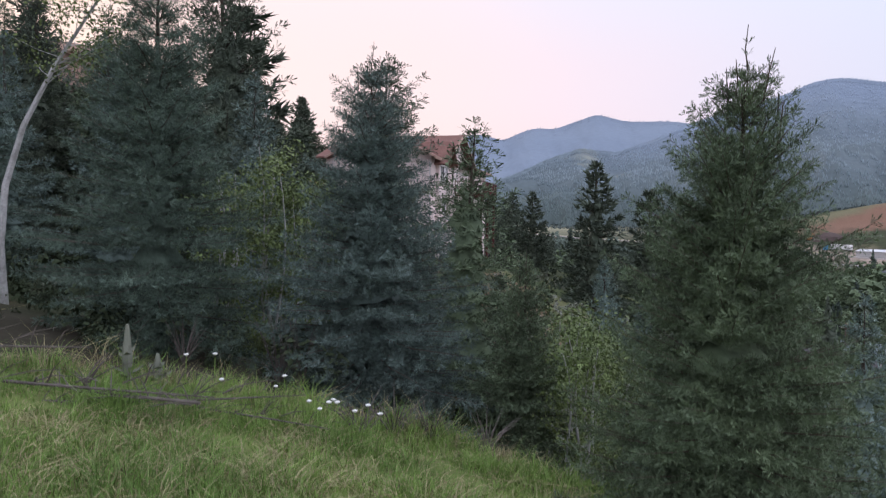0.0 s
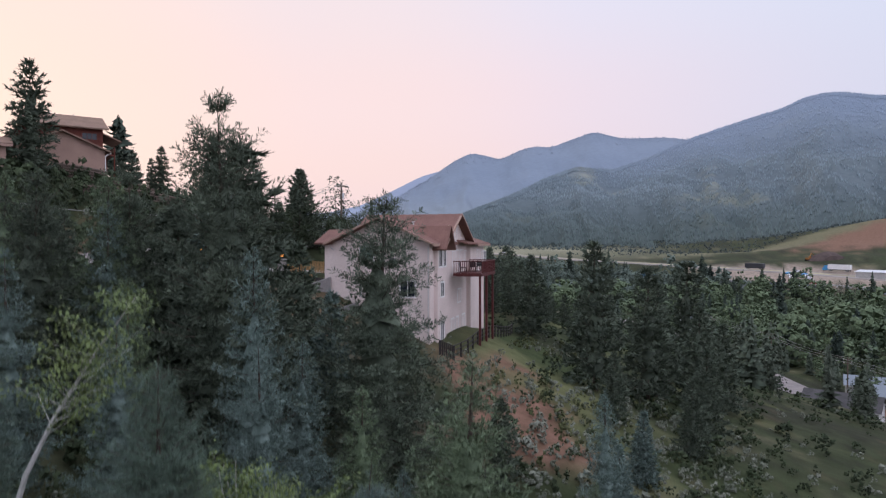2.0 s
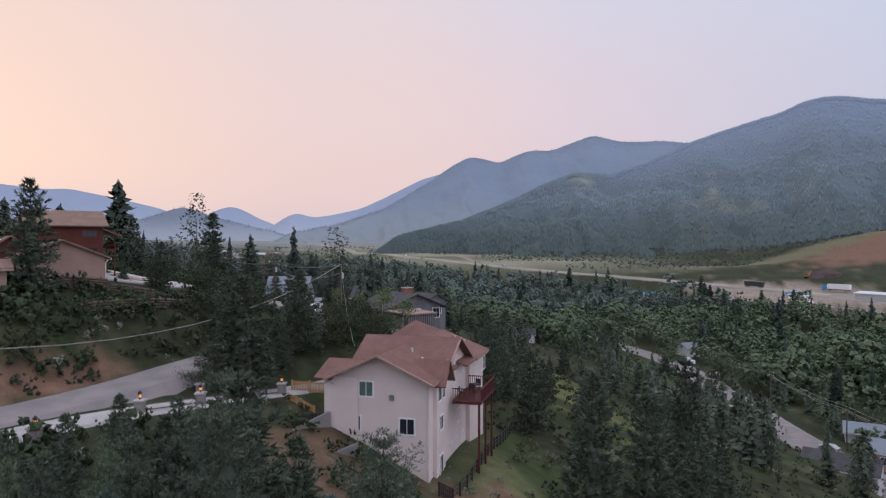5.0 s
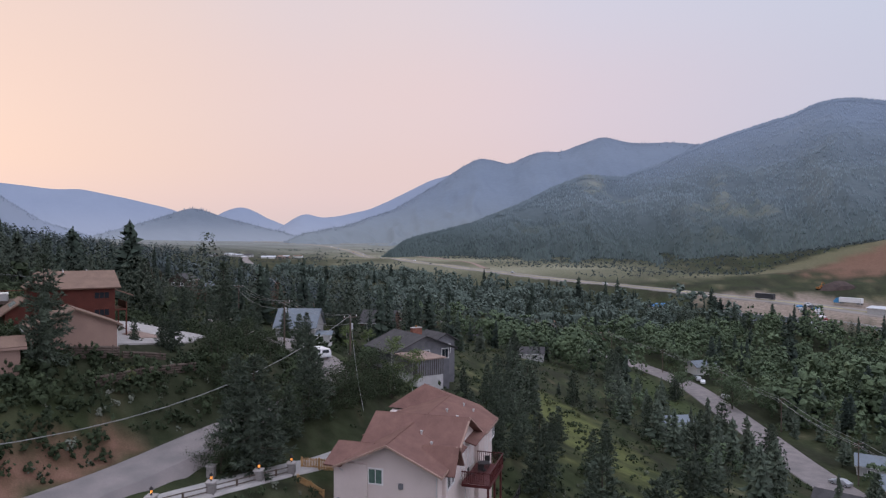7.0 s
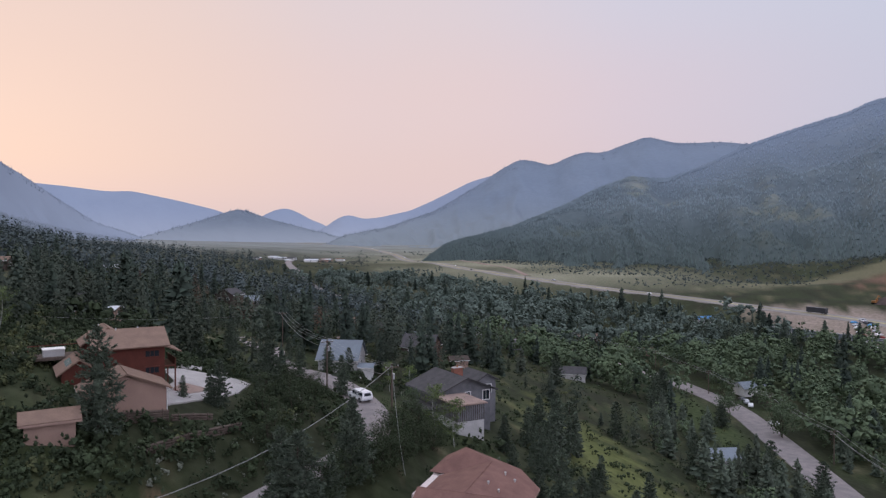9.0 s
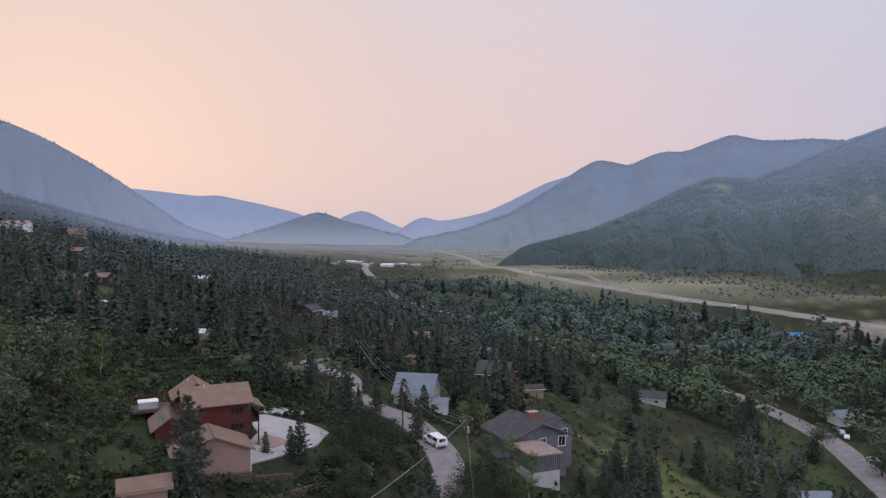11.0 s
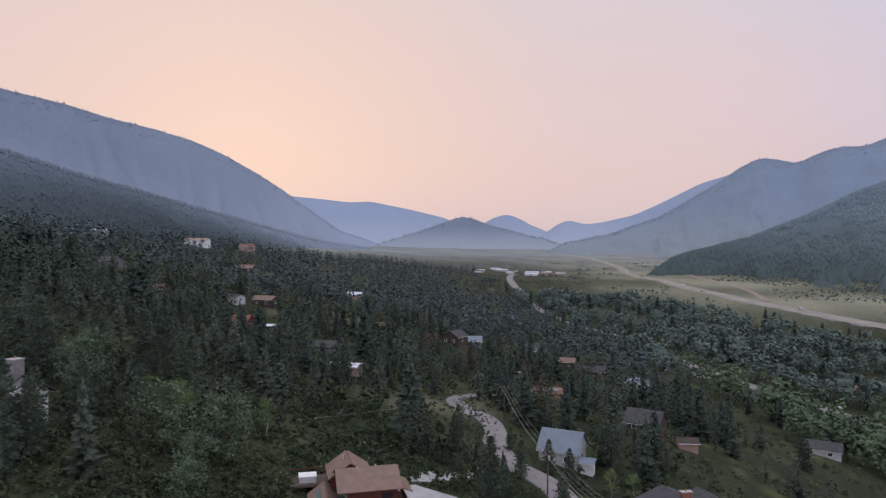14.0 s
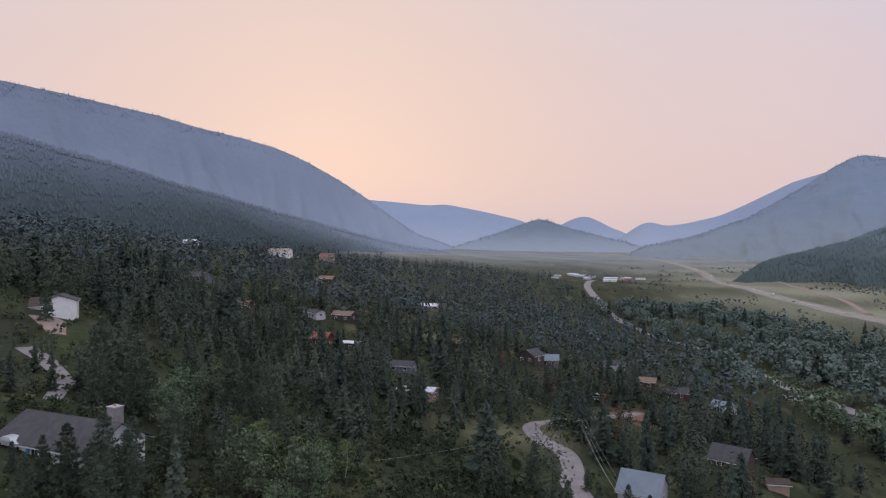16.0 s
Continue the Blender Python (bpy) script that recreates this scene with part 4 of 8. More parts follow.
def near_conifer_meshes(kind, seed, h, r, whorls, per, gap, count, length, width, material, shape=0.85, low=0.05, lift=0.25, droop=0.35, ragged=0.2, spread=0.9, leaders=0, tall=0.5, bare=0.0, core=0.24):
    """A conifer seen close: whorled branches with side twigs, each set with brush-like shoots, and bare leading shoots."""
    rng = np.random.default_rng(seed)
    bend = rng.normal(0, 0.01, 2) * h
    at = lambda q: np.array((bend[0] * q * q, bend[1] * q * q, h * q))
    trunk, limbs = Shape(), Shape()
    trunk.tube([at(q) for q in np.linspace(0, 1, 7)], [h * 0.016 * (1 - q) ** 0.8 + 0.005 for q in np.linspace(0, 1, 7)], 8)
    pts, axes = [], []
    zs = np.clip(np.linspace(low, 0.975, whorls) + rng.normal(0, 0.3 / whorls, whorls), low, 0.98)
    for q in zs:
        m = max(4, int(per * rng.uniform(0.8, 1.2) * (1 - 0.45 * q)))
        a0 = rng.uniform(0, 6.28)
        for k in range(m):
            a = a0 + 6.283 * k / m + rng.normal(0, 0.22)
            ln = r * ((1 - q) ** shape * (0.72 + 0.28 * min(1, q / 0.15)) + 0.03) * max(0.45, 1 + rng.normal(0, ragged))
            out = np.array((math.cos(a), math.sin(a), lift * (q * 2.2 - 0.35)))
            across = np.array((-math.sin(a), math.cos(a), 0))
            t = np.linspace(0, 1, 6)
            line = at(q) + np.outer(t, out) * ln
            line[:, 2] += (-droop * (1 - q) * t ** 1.3 + 0.20 * t ** 3) * ln
            if gap < 0.2 or rng.random() < 0.4:
                limbs.tube([tuple(v) for v in line[[0, 2, 5]]], [h * 0.0030 * (1.1 - q), h * 0.0018, 0.002], 3)
            where = lambda s: np.stack([np.interp(s, t, line[:, c]) for c in range(3)], -1)
            s = np.arange(0.18 * ln, ln + gap * 0.5, gap) / ln
            pts.append(where(np.clip(s, 0, 1)))
            axes.append(np.tile(out + (0, 0, 0.25), (len(s), 1)))
            for j, u in enumerate(np.arange(0.16, 0.97, max(0.09, gap * 1.1 / ln))):
                side = across * (1 if j % 2 else -1)
                reach = ln * (0.46 * (1 - u) + 0.07) * rng.uniform(0.6, 1.15)
                w = np.arange(gap * 0.6, reach + gap * 0.4, gap)
                if len(w):
                    go = unit(side * 0.8 + out * 0.62)
                    o = where(np.array([u]))[0]
                    pts.append(o + np.outer(w, go) + np.c_[np.zeros((len(w), 2)), -0.12 * w + rng.normal(0, 0.02, len(w))])
                    axes.append(np.tile(go + (0, 0, 0.3), (len(w), 1)))
    for k in range(leaders):
        q, a = (0.999, 0) if k == 0 else (rng.uniform(0.66, 0.95), rng.uniform(0, 6.28))
        o = at(q) + np.array((math.cos(a), math.sin(a), 0.2)) * r * (1 - q) ** shape * (0.85 if k else 0)
        e = o + np.array((rng.normal(0, 0.07) + 0.1 * math.cos(a) * (k > 0), rng.normal(0, 0.07) + 0.1 * math.sin(a) * (k > 0), 1.0)) * tall * (0.8 if k == 0 else rng.uniform(0.45, 1.0))
        limbs.tube([tuple(o), tuple(o * 0.5 + e * 0.5 + rng.normal(0, 0.012, 3)), tuple(e)], [0.006, 0.005, 0.003], 4)
        w = np.linspace(0.1, 0.6, 3)[:, None]
        pts.append(o + (e - o) * w)
        axes.append(np.tile(e - o, (3, 1)))
    p, d = np.concatenate(pts), np.concatenate(axes)
    d = unit(d) + rng.normal(0, 0.18, d.shape)
    keep = rng.random(len(p)) > np.clip((p[:, 2] / h - 0.78) / 0.22, 0, 1) * bare
    v, f = shoot_fans(p[keep] + rng.normal(0, gap * 0.15, (keep.sum(), 3)), d[keep], count, length, width, spread, rng)
    cv, cf = crown_core(h, r, shape, low, rng, core)
    return [trunk.mesh(kind + "_trunk")], limbs.mesh(kind + "_limbs"), tri_mesh(kind + "_crown", np.concatenate([v, cv]), np.concatenate([f, cf + len(v)]), material)


def conifer(name, label, meshes, m, group=""):
    ob = thing(name, m, label, "tree", group)
    for me in meshes[0]:
        part("trunk", me, M["bark"], ob)
    tagged(part("limb_work", meshes[1], M["bark"], ob), kind="stuff")
    part("crown", meshes[2], None, ob)
    return ob


def standing(x, y, h_scale=1.0, turn=0.0, sink=0.05, wide=1.0, z=None):
    zz = ground_z(x, y) - sink if z is None else z
    return pose(x, y, zz, 0, 0, turn) @ Matrix.Diagonal((h_scale * wide, h_scale * wide, h_scale, 1))


def leaf_quads(p, size, rng, out=None):
    """Leaf blades at points; out turns their faces roughly outwards from the clump."""
    n = len(p)
    face_dir = rng.normal(size=(n, 3)) if out is None else unit(out) + rng.normal(0, 0.33, (n, 3))
    a = unit(np.cross(face_dir, rng.normal(size=(n, 3))))
    b = unit(np.cross(face_dir, a))
    s = size * rng.uniform(0.6, 1.3, (n, 1))
    v = np.stack([p - a * s, p + b * s * 0.6, p + a * s, p - b * s * 0.6], 1).reshape(-1, 3)
    return v


def broadleaf_meshes(kind, seed, h, r, limbs, leaves, size, leaf_mat, base=0.25, stems=1, lean=0.0, thick=0.016):
    """Stem or stems with limbs, and leaf blades in uneven clumps round the limb ends."""
    rng = np.random.default_rng(seed)
    limb_work, stem_list, centres = Shape(), [], []
    for s in range(stems):
        a = rng.uniform(0, 6.28)
        foot = np.array((math.cos(a), math.sin(a), 0)) * (0.12 * r if stems > 1 else 0)
        hh = h * (rng.uniform(0.75, 1.0) if stems > 1 else 1.0)
        top = foot + np.array((math.cos(a) * r * 0.35 * (stems > 1) + lean, math.sin(a) * r * 0.35 * (stems > 1), hh))
        q = np.linspace(0, 1, 7)[:, None]
        line = foot + (top - foot) * q + np.c_[0.03 * h * np.sin(q * 5 + a), 0.03 * h * np.sin(q * 4 + 2 * a), 0 * q] - np.c_[lean * (q - q ** 2), 0 * q, 0 * q]
        stem_list.append(Shape())
        stem_list[-1].tube([tuple(v) for v in line], list((hh * thick * (1 - q[:, 0]) ** 0.8) + 0.006), 7)
        for k in range(limbs // stems):
            t = rng.uniform(base, 0.98)
            p0 = np.array([np.interp(t, q[:, 0], line[:, c]) for c in range(3)])
            b = rng.uniform(0, 6.28)
            ln = r * (0.35 + 0.75 * math.sin(math.pi * min(1, max(0.08, (t - base * 0.7) / (1.02 - base * 0.7))) ** 0.8)) * rng.uniform(0.6, 1.1)
            p1 = p0 + np.array((math.cos(b), math.sin(b), rng.uniform(0.15, 0.8))) * ln
            limb_work.tube([tuple(p0), tuple((p0 + p1) / 2 + (0, 0, -0.04 * ln)), tuple(p1)], [hh * thick * 0.35 * (1.1 - t), hh * thick * 0.2 * (1.1 - t), 0.004], 4)
            for c in np.linspace(0.35, 1.05, 4):
                centres.append(p0 + (p1 - p0) * c)
    c = np.array(centres)
    pick = c[rng.integers(0, len(c), leaves)]
    p = pick + rng.normal(0, 0.15 * r, (leaves, 3)) * (1, 1, 0.8)
    v = leaf_quads(p, size, rng, p - pick + (0, 0, 0.05 * r) + (pick - (0, 0, 0.45 * h)) * 0.06)
    return [w.mesh(kind + "_trunk") for w in stem_list], limb_work.mesh(kind + "_limbs"), tri_mesh(kind + "_crown", v, np.arange(len(v)).reshape(-1, 4), leaf_mat)


def broadleaf(name, label, meshes, m, bark, group=""):
    ob = thing(name, m, label, "tree", group)
    for me in meshes[0]:
        part("trunk", me, bark, ob)
    tagged(part("limb_work", meshes[1], bark, ob), kind="stuff")
    part("crown", meshes[2], None, ob)
    return ob


# the trees round the grassy bank, close by
blue_big = near_conifer_meshes("blue_spruce", 11, 5.45, 1.75, 34, 11, 0.058, 12, 0.085, 0.0036, M["spruce_green"], shape=0.85, lift=0.3, ragged=0.2, leaders=2, tall=0.3)
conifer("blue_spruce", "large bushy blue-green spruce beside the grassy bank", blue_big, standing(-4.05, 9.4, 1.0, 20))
blue_tall = near_conifer_meshes("blue_spruce", 12, 4.75, 1.6, 40, 11, 0.052, 12, 0.07, 0.0040, M["spruce"], shape=0.78, lift=0.2, leaders=3, tall=0.42, bare=0.05, core=0.36)
conifer("blue_spruce", "slender blue spruce with a bare leader, at the bank's edge", blue_tall, standing(-0.95, 9.0, 1.0, 80, z=-0.85))
fir_big = near_conifer_meshes("douglas_fir", 13, 3.85, 1.2, 38, 13, 0.044, 11, 0.062, 0.0034, M["fir"], shape=0.74, lift=0.4, droop=0.25, ragged=0.22, leaders=9, tall=0.45, bare=0.0, core=0.42)
conifer("douglas_fir", "young green fir with long bare top shoots", fir_big, standing(2.25, 5.25, 1.0, 0, z=-0.85))
fir_small = near_conifer_meshes("douglas_fir", 14, 2.6, 0.74, 30, 11, 0.052, 6, 0.06, 0.0068, M["fir"], shape=0.75, lift=0.45, leaders=4, tall=0.2)
conifer("douglas_fir", "small green fir below the bank", fir_small, standing(1.05, 8.5, 1.0, 50, z=-1.3))
conifer("douglas_fir", "green fir behind the young fir", fir_small, standing(3.1, 6.2, 1.25, 150, z=-1.6))
blue_left = near_conifer_meshes("blue_spruce", 15, 7.0, 2.0, 34, 12, 0.125, 9, 0.13, 0.007, M["spruce_green"], shape=0.8, lift=0.3)
conifer("blue_spruce", "tall dark spruce at the edge of the bank", blue_left, standing(-9.8, 12.8, 0.98, 10))
aspen_a = broadleaf_meshes("aspen", 21, 4.6, 1.0, 80, 15000, 0.032, M["leaf"], base=0.06, stems=5, thick=0.006)
broadleaf("aspen", "clump of slim green aspen stems between the spruces", aspen_a, standing(-2.75, 11.2, 0.88, 0), M["pale_bark"])
birch_a = broadleaf_meshes("aspen", 22, 6.0, 0.9, 30, 2600, 0.034, M["leaf"], base=0.6, stems=1, lean=2.0, thick=0.011)
broadleaf("aspen", "leaning pale-barked aspen with a thin crown", birch_a, standing(-7.3, 11.0, 1.0, 0, z=0.3), M["pale_bark"])
aspen_b = broadleaf_meshes("aspen", 23, 2.6, 0.7, 44, 3800, 0.03, M["leaf"], base=0.08, stems=4, thick=0.009)
for x, y, s in ((2.5, 12.5, 1.3), (3.7, 13.8, 1.35), (4.4, 15.8, 1.45), (1.9, 10.4, 0.75), (1.72, 8.1, 0.72), (2.05, 9.4, 0.95), (2.65, 10.9, 1.05), (-4.6, 13.6, 1.5), (-2.2, 12.4, 1.5)):
    broadleaf("aspen", "young yellow-green aspen sapling in the gully", aspen_b, standing(x, y, s, x * 70), M["pale_bark"], "saplings in the gully")

# trees of the ravine and round the houses: a few shapes, copied
kinds = {
    "spruce": [conifer_meshes("blue_spruce", 31 + k, 10.0, 2.3, 27, 8, 12, 3, 0.54, 0.095, M["spruce"], shape=0.85, lift=0.2) for k in range(3)],
    "pine": [conifer_meshes("ponderosa_pine", 41 + k, 12.0, 2.5, 25, 7, 13, 3, 0.58, 0.10, M["pine"], shape=0.62, low=0.10, lift=0.35, ragged=0.30) for k in range(3)],
    "fir": [conifer_meshes("douglas_fir", 51 + k, 10.0, 2.2, 26, 8, 12, 3, 0.50, 0.092, M["pine"], shape=0.75, lift=0.3, ragged=0.3) for k in range(3)],
    "aspen": [broadleaf_meshes("aspen", 61 + k, 8.0, 2.0, 40, 1800, 0.13, M["leaf"], base=0.2, stems=1 + 2 * k, thick=0.012) for k in range(2)],
    "cotton": [broadleaf_meshes("cottonwood", 71 + k, 10.0, 3.6, 46, 2200, 0.24, M["cotton"], base=0.15, stems=2) for k in range(2)],
}
kinds["bush"] = [broadleaf_meshes("oak_bush", 81 + k, 5.0, 2.3, 40, 3600, 0.085, M["scrub"], base=0.05, stems=4, thick=0.012) for k in range(2)]
NAMES = {"bush": ("oak_bush", "broad dark green leafy bush"), "spruce": ("blue_spruce", "dense blue-green spruce on the hillside"), "pine": ("ponderosa_pine", "dark ragged ponderosa pine on the slope"),
         "fir": ("douglas_fir", "dark green fir on the slope"), "aspen": ("aspen", "light green aspen with slim pale stems"), "cotton": ("cottonwood", "broad leafy cottonwood tree")}
BASE_H = {"bush": 5.0, "spruce": 10.0, "pine": 12.0, "fir": 10.0, "aspen": 8.0, "cotton": 10.0}
for kk, seed_, h_, r_, whorls_, per_, gap_, nl_, nw_, shape_, low_, lift_, rag_ in (
        ("spruce", 131, 10.0, 2.2, 22, 10, 0.27, 0.30, 0.028, 0.85, 0.04, 0.28, 0.22), ("pine", 141, 12.0, 2.5, 25, 11, 0.26, 0.34, 0.028, 0.6, 0.10, 0.4, 0.35), ("fir", 151, 10.0, 2.2, 22, 10, 0.27, 0.30, 0.026, 0.8, 0.05, 0.35, 0.30)):
    kinds[kk + "_fine"] = [near_conifer_meshes(NAMES[kk][0], seed_ + q, h_, r_, int(whorls_ * 1.2), per_, gap_ * 0.8, 8, nl_ * 0.68, nw_ * 0.62, M[kk], shape=shape_, low=low_, lift=lift_, ragged=rag_ * 0.8, leaders=1, tall=0.3, core=0.42) for q in range(2)]
    NAMES[kk + "_fine"], BASE_H[kk + "_fine"] = NAMES[kk], BASE_H[kk]
templates, taken = {}, []


def off_lane(x, y):
    return all(near_road(np.array([x]), np.array([y]), ROADS[k][0])[0][0] > ROADS[k][1] + 2.5 for k in ("lane", "drive"))



def plant(kind, x, y, top=None, h=None, wide=1.0, group="trees of the hillside", label=""):
    """A tree of a kind at a plan point, by the height of its tip or its own height."""
    z = ground_z(x, y)
    if kind == "spruce" and math.hypot(x, y) > 45:
        kind = "fir"
    if kind + "_fine" in kinds and math.hypot(x, y) < 32.5:
        kind += "_fine"
    h = h or max(2.0, top - z)
    s = h / BASE_H[kind]
    k = int(abs(x * 7 + y * 3)) % len(kinds[kind])
    m = pose(x, y, z - 0.1, 0, 0, (x * 37 + y * 91) % 360) @ Matrix.Diagonal((s * wide, s * wide, s, 1))
    name, text = NAMES[kind]
    taken.append((x, y, h * 0.16 * wide))
    if (kind, k) in templates:
        t = templates[kind, k]
        ob = copy_thing(t, m @ Matrix.Diagonal((1 / t.scale[0], 1 / t.scale[1], 1 / t.scale[2], 1)))
    elif kind in ("aspen", "cotton", "bush"):
        ob = templates[kind, k] = broadleaf(name, text, kinds[kind][k], m, M["pale_bark"] if kind == "aspen" else M["bark"], group)
    else:
        ob = templates[kind, k] = conifer(name, text, kinds[kind][k], m, group)
    return tagged(ob, label)


for kind, x, y, top in (
        ("pine", -8.6, 26.5, 12.9), ("fir", -15.3, 25.6, 7.7), ("spruce", -13.2, 26.2, 8.7), ("spruce", -6.7, 23.6, 6.9),
        ("fir", -2.9, 23.8, 2.0), ("fir", -10.5, 22.0, 6.0), ("spruce", -5.2, 19.0, 4.4), ("spruce", -8.6, 17.5, 5.2), ("spruce", -12.5, 19.0, 7.0),
        ("fir", -17.5, 22.0, 8.5), ("fir", -19, 30, 8.6), ("fir", -10.5, 34, 7.6), ("fir", -15, 36, 8.8), ("spruce", -6.0, 36, 4.5), ("fir", -20.5, 36.0, 9.0), ("pine", -15.2, 24.6, 9.8), ("fir", -16.9, 25.6, 9.9), ("pine", -18.6, 28.2, 9.4), ("fir", -13.4, 26.6, 10.0), ("fir", -20.0, 30.5, 9.2), ("fir", -17.5, 29.0, 9.0), ("pine", -14.2, 30.0, 9.2), ("fir", -12.2, 30.6, 8.9), ("pine", -9.6, 32.0, 11.8), ("fir", -19.4, 33.0, 8.2), ("fir", -16.2, 33.6, 8.4), ("spruce", -12.6, 35.2, 8.6),
        ("spruce", 7.4, 30.0, 0.4), ("spruce", 5.3, 9.4, -0.2), ("spruce", 6.7, 10.4, 0.8), ("fir", 9.2, 13.6, 0.6), ("fir", -14.6, 28.5, 9.8), ("pine", -12.9, 27.5, 10.0), ("spruce", 4.3, 12.4, -0.6), ("spruce", 7.0, 13.0, -1.0), ("fir", 9.5, 17, -1.8), ("spruce", 12.5, 24, -2.2), ("spruce", -1.2, 20.0, 0.4), ("fir", 0.6, 27, 0.3), ("fir", 3.0, 34, -0.8), ("fir", 6.0, 26, -2.2), ("spruce", 8.6, 32, -2.6), ("fir", 4.6, 21, -1.6),
        ("pine", 13.1, 56.6, 7.1), ("pine", 18.0, 57.8, 4.9), ("pine", 27.7, 75.2, 4.8), ("pine", 9.1, 87.0, 6.0), ("pine", 10.5, 77.5, 5.6), ("fir", 21.5, 66, 2.8),
        ("fir", 15, 70, 1.5), ("fir", 24, 62, 1.0), ("fir", 12.5, 48, -0.8), ("fir", 17, 45, -2.2), ("spruce", 11.5, 38, -2.5), ("fir", 20, 50, -1.0), ("fir", 28, 66, -1.0),
        ("pine", -39.0, 63.0, 24.4), ("spruce", -53.7, 115.5, 22.8), ("pine", -20.4, 62.9, 14.9), ("pine", -15.4, 71.5, 15.0), ("fir", -15.9, 74.2, 15.2),
        ("spruce", -33.3, 96.6, 22.6), ("spruce", -37.3, 77.5, 16.8), ("spruce", -34.6, 79.0, 17.2), ("spruce", -33.2, 78.6, 18.5), ("fir", -30, 83, 15.0),
        ("aspen", -8.6, 99, 11.5), ("aspen", -5.5, 97, 10.0), ("fir", -25.6, 112, 13.5),
        ("fir", -33, 132, 12.8), ("spruce", -28.5, 131, 11.8), ("pine", -43, 138, 12.8), ("aspen", -16, 130, 8.6), ("aspen", -20, 128, 9.6), ("cotton", -14, 112, 8.2),
        ("fir", 6, 84, 4.6), ("fir", 3, 92, 5.0), ("fir", 7.0, 98, 6.4), ("fir", 2.0, 104, 6.0), ("fir", 9.0, 106, 4.6), ("spruce", 14, 92, 2.0), ("fir", 19, 88, 0.6),
        ("fir", 23, 98, -0.5), ("spruce", 17, 104, 0.0), ("cotton", 94, 220, -18), ("spruce", 64, 170, -17), ("spruce", 52, 165, -14), ("spruce", 45, 150, -9), ("pine", 62, 152, -11),
        ("spruce", -84, 50, 37.0), ("spruce", -89.5, 50.0, 34.8), ("spruce", -81.0, 53, 38), ("pine", -77, 50, 36), ("fir", -95, 49.0, 33.4), ("spruce", -86.5, 46, 34), ("spruce", -38, 118, 13), ("fir", -42, 122, 15), ("pine", -36.5, 124, 14.5), ("spruce", -52, 128, 17), ("fir", -56, 140, 16), ("pine", -84, 66, 37), ("cotton", -72, 70, 33), ("cotton", -66, 74, 31), ("cotton", -64, 66, 28), ("cotton", -60, 62, 26), ("pine", -170, 96, 50), ("pine", -112, 72, 42), ("pine", -106, 76, 43), ("cotton", -97, 77, 37), ("cotton", -93, 74, 35), ("cotton", -101, 81, 38), ("aspen", -80, 83, 29), ("aspen", -77, 86, 28), ("aspen", -83, 81, 30), ("aspen", -74, 88, 27), ("aspen", -71, 91, 26.5), ("aspen", -88, 83, 31), ("aspen", -85, 86, 30), ("aspen", -79, 79, 29), ("spruce", -92, 88, 39), ("pine", -98, 90, 40), ("pine", -89, 92, 37), ("fir", -86, 78, 33), ("pine", -105, 86, 41), ("spruce", -112, 80, 43), ("spruce", -118, 84, 44), ("pine", -120, 78, 46), ("cotton", 83.5, 241, -19), ("pine", 72, 113, -15), ("fir", 66, 104, -13.5), ("spruce", 77, 120, -16), ("spruce", -79.5, 55.5, 35.5), ("pine", -81.5, 51.5, 34.5), ("spruce", -83, 58.5, 36.0)):
    plant(kind, x, y, top)


plant("fir", 0.6, 16.6, 4.3, wide=1.5)
for kind, x, y, h, wide in (("fir", 11.5, 118.6, 11, 1.0), ("fir", 8.6, 121.0, 9, 1.0), ("pine", 14.2, 121.5, 10, 1.1), ("fir", 6.4, 115.6, 7, 1.1), ("pine", 30.4, 164.5, 9, 1.1), ("fir", 22.0, 227.8, 11, 1.1), ("pine", 61.4, 242.7, 13, 1.2), ("pine", 57.0, 235.0, 12, 1.1),
                            ("pine", 63.0, 251.0, 12, 1.2), ("pine", 76.0, 224.9, 7.5, 1.6), ("fir", 69.0, 216.0, 6.5, 1.2), ("pine", 79.0, 164.0, 10, 1.2), ("fir", 76.5, 158.0, 9, 1.1)):
    plant(kind, x, y, None, h, wide)
plant("pine", -3.0, 31.2, 9.3, wide=1.25)
plant("pine", -18.0, 60.0, 15.2, wide=1.35)
plant("pine", -15.2, 72.6, 14.2, wide=1.3)
plant("fir", -16.4, 66.5, 11.2, wide=1.2)
for x, y, h in ((-19.6, 62.6, 4.2), (-17.8, 66.2, 4.6), (-16.0, 70.2, 4.4), (-14.2, 74.6, 4.6), (-13.2, 79.2, 4.4), (-20.6, 58.6, 3.4), (-12.4, 84.5, 4.6)):
    plant("bush", x, y, None, h, 1.3, "leafy bushes beside the lane", "broad dark green leafy bush beside the lane")
fill = random.Random(41)
for k in range(34):
    x, y = fill.uniform(-30, -5), fill.uniform(17, 45)
    if all((x - a) ** 2 + (y - b) ** 2 > 5 for a, b, c in taken) and abs(x / y) < 0.72 and off_lane(x, y):
        plant(fill.choice(["fir", "fir", "spruce", "pine"]), x, y, min(9.3, ground_z(x, y) + fill.uniform(4.5, 8.5)))
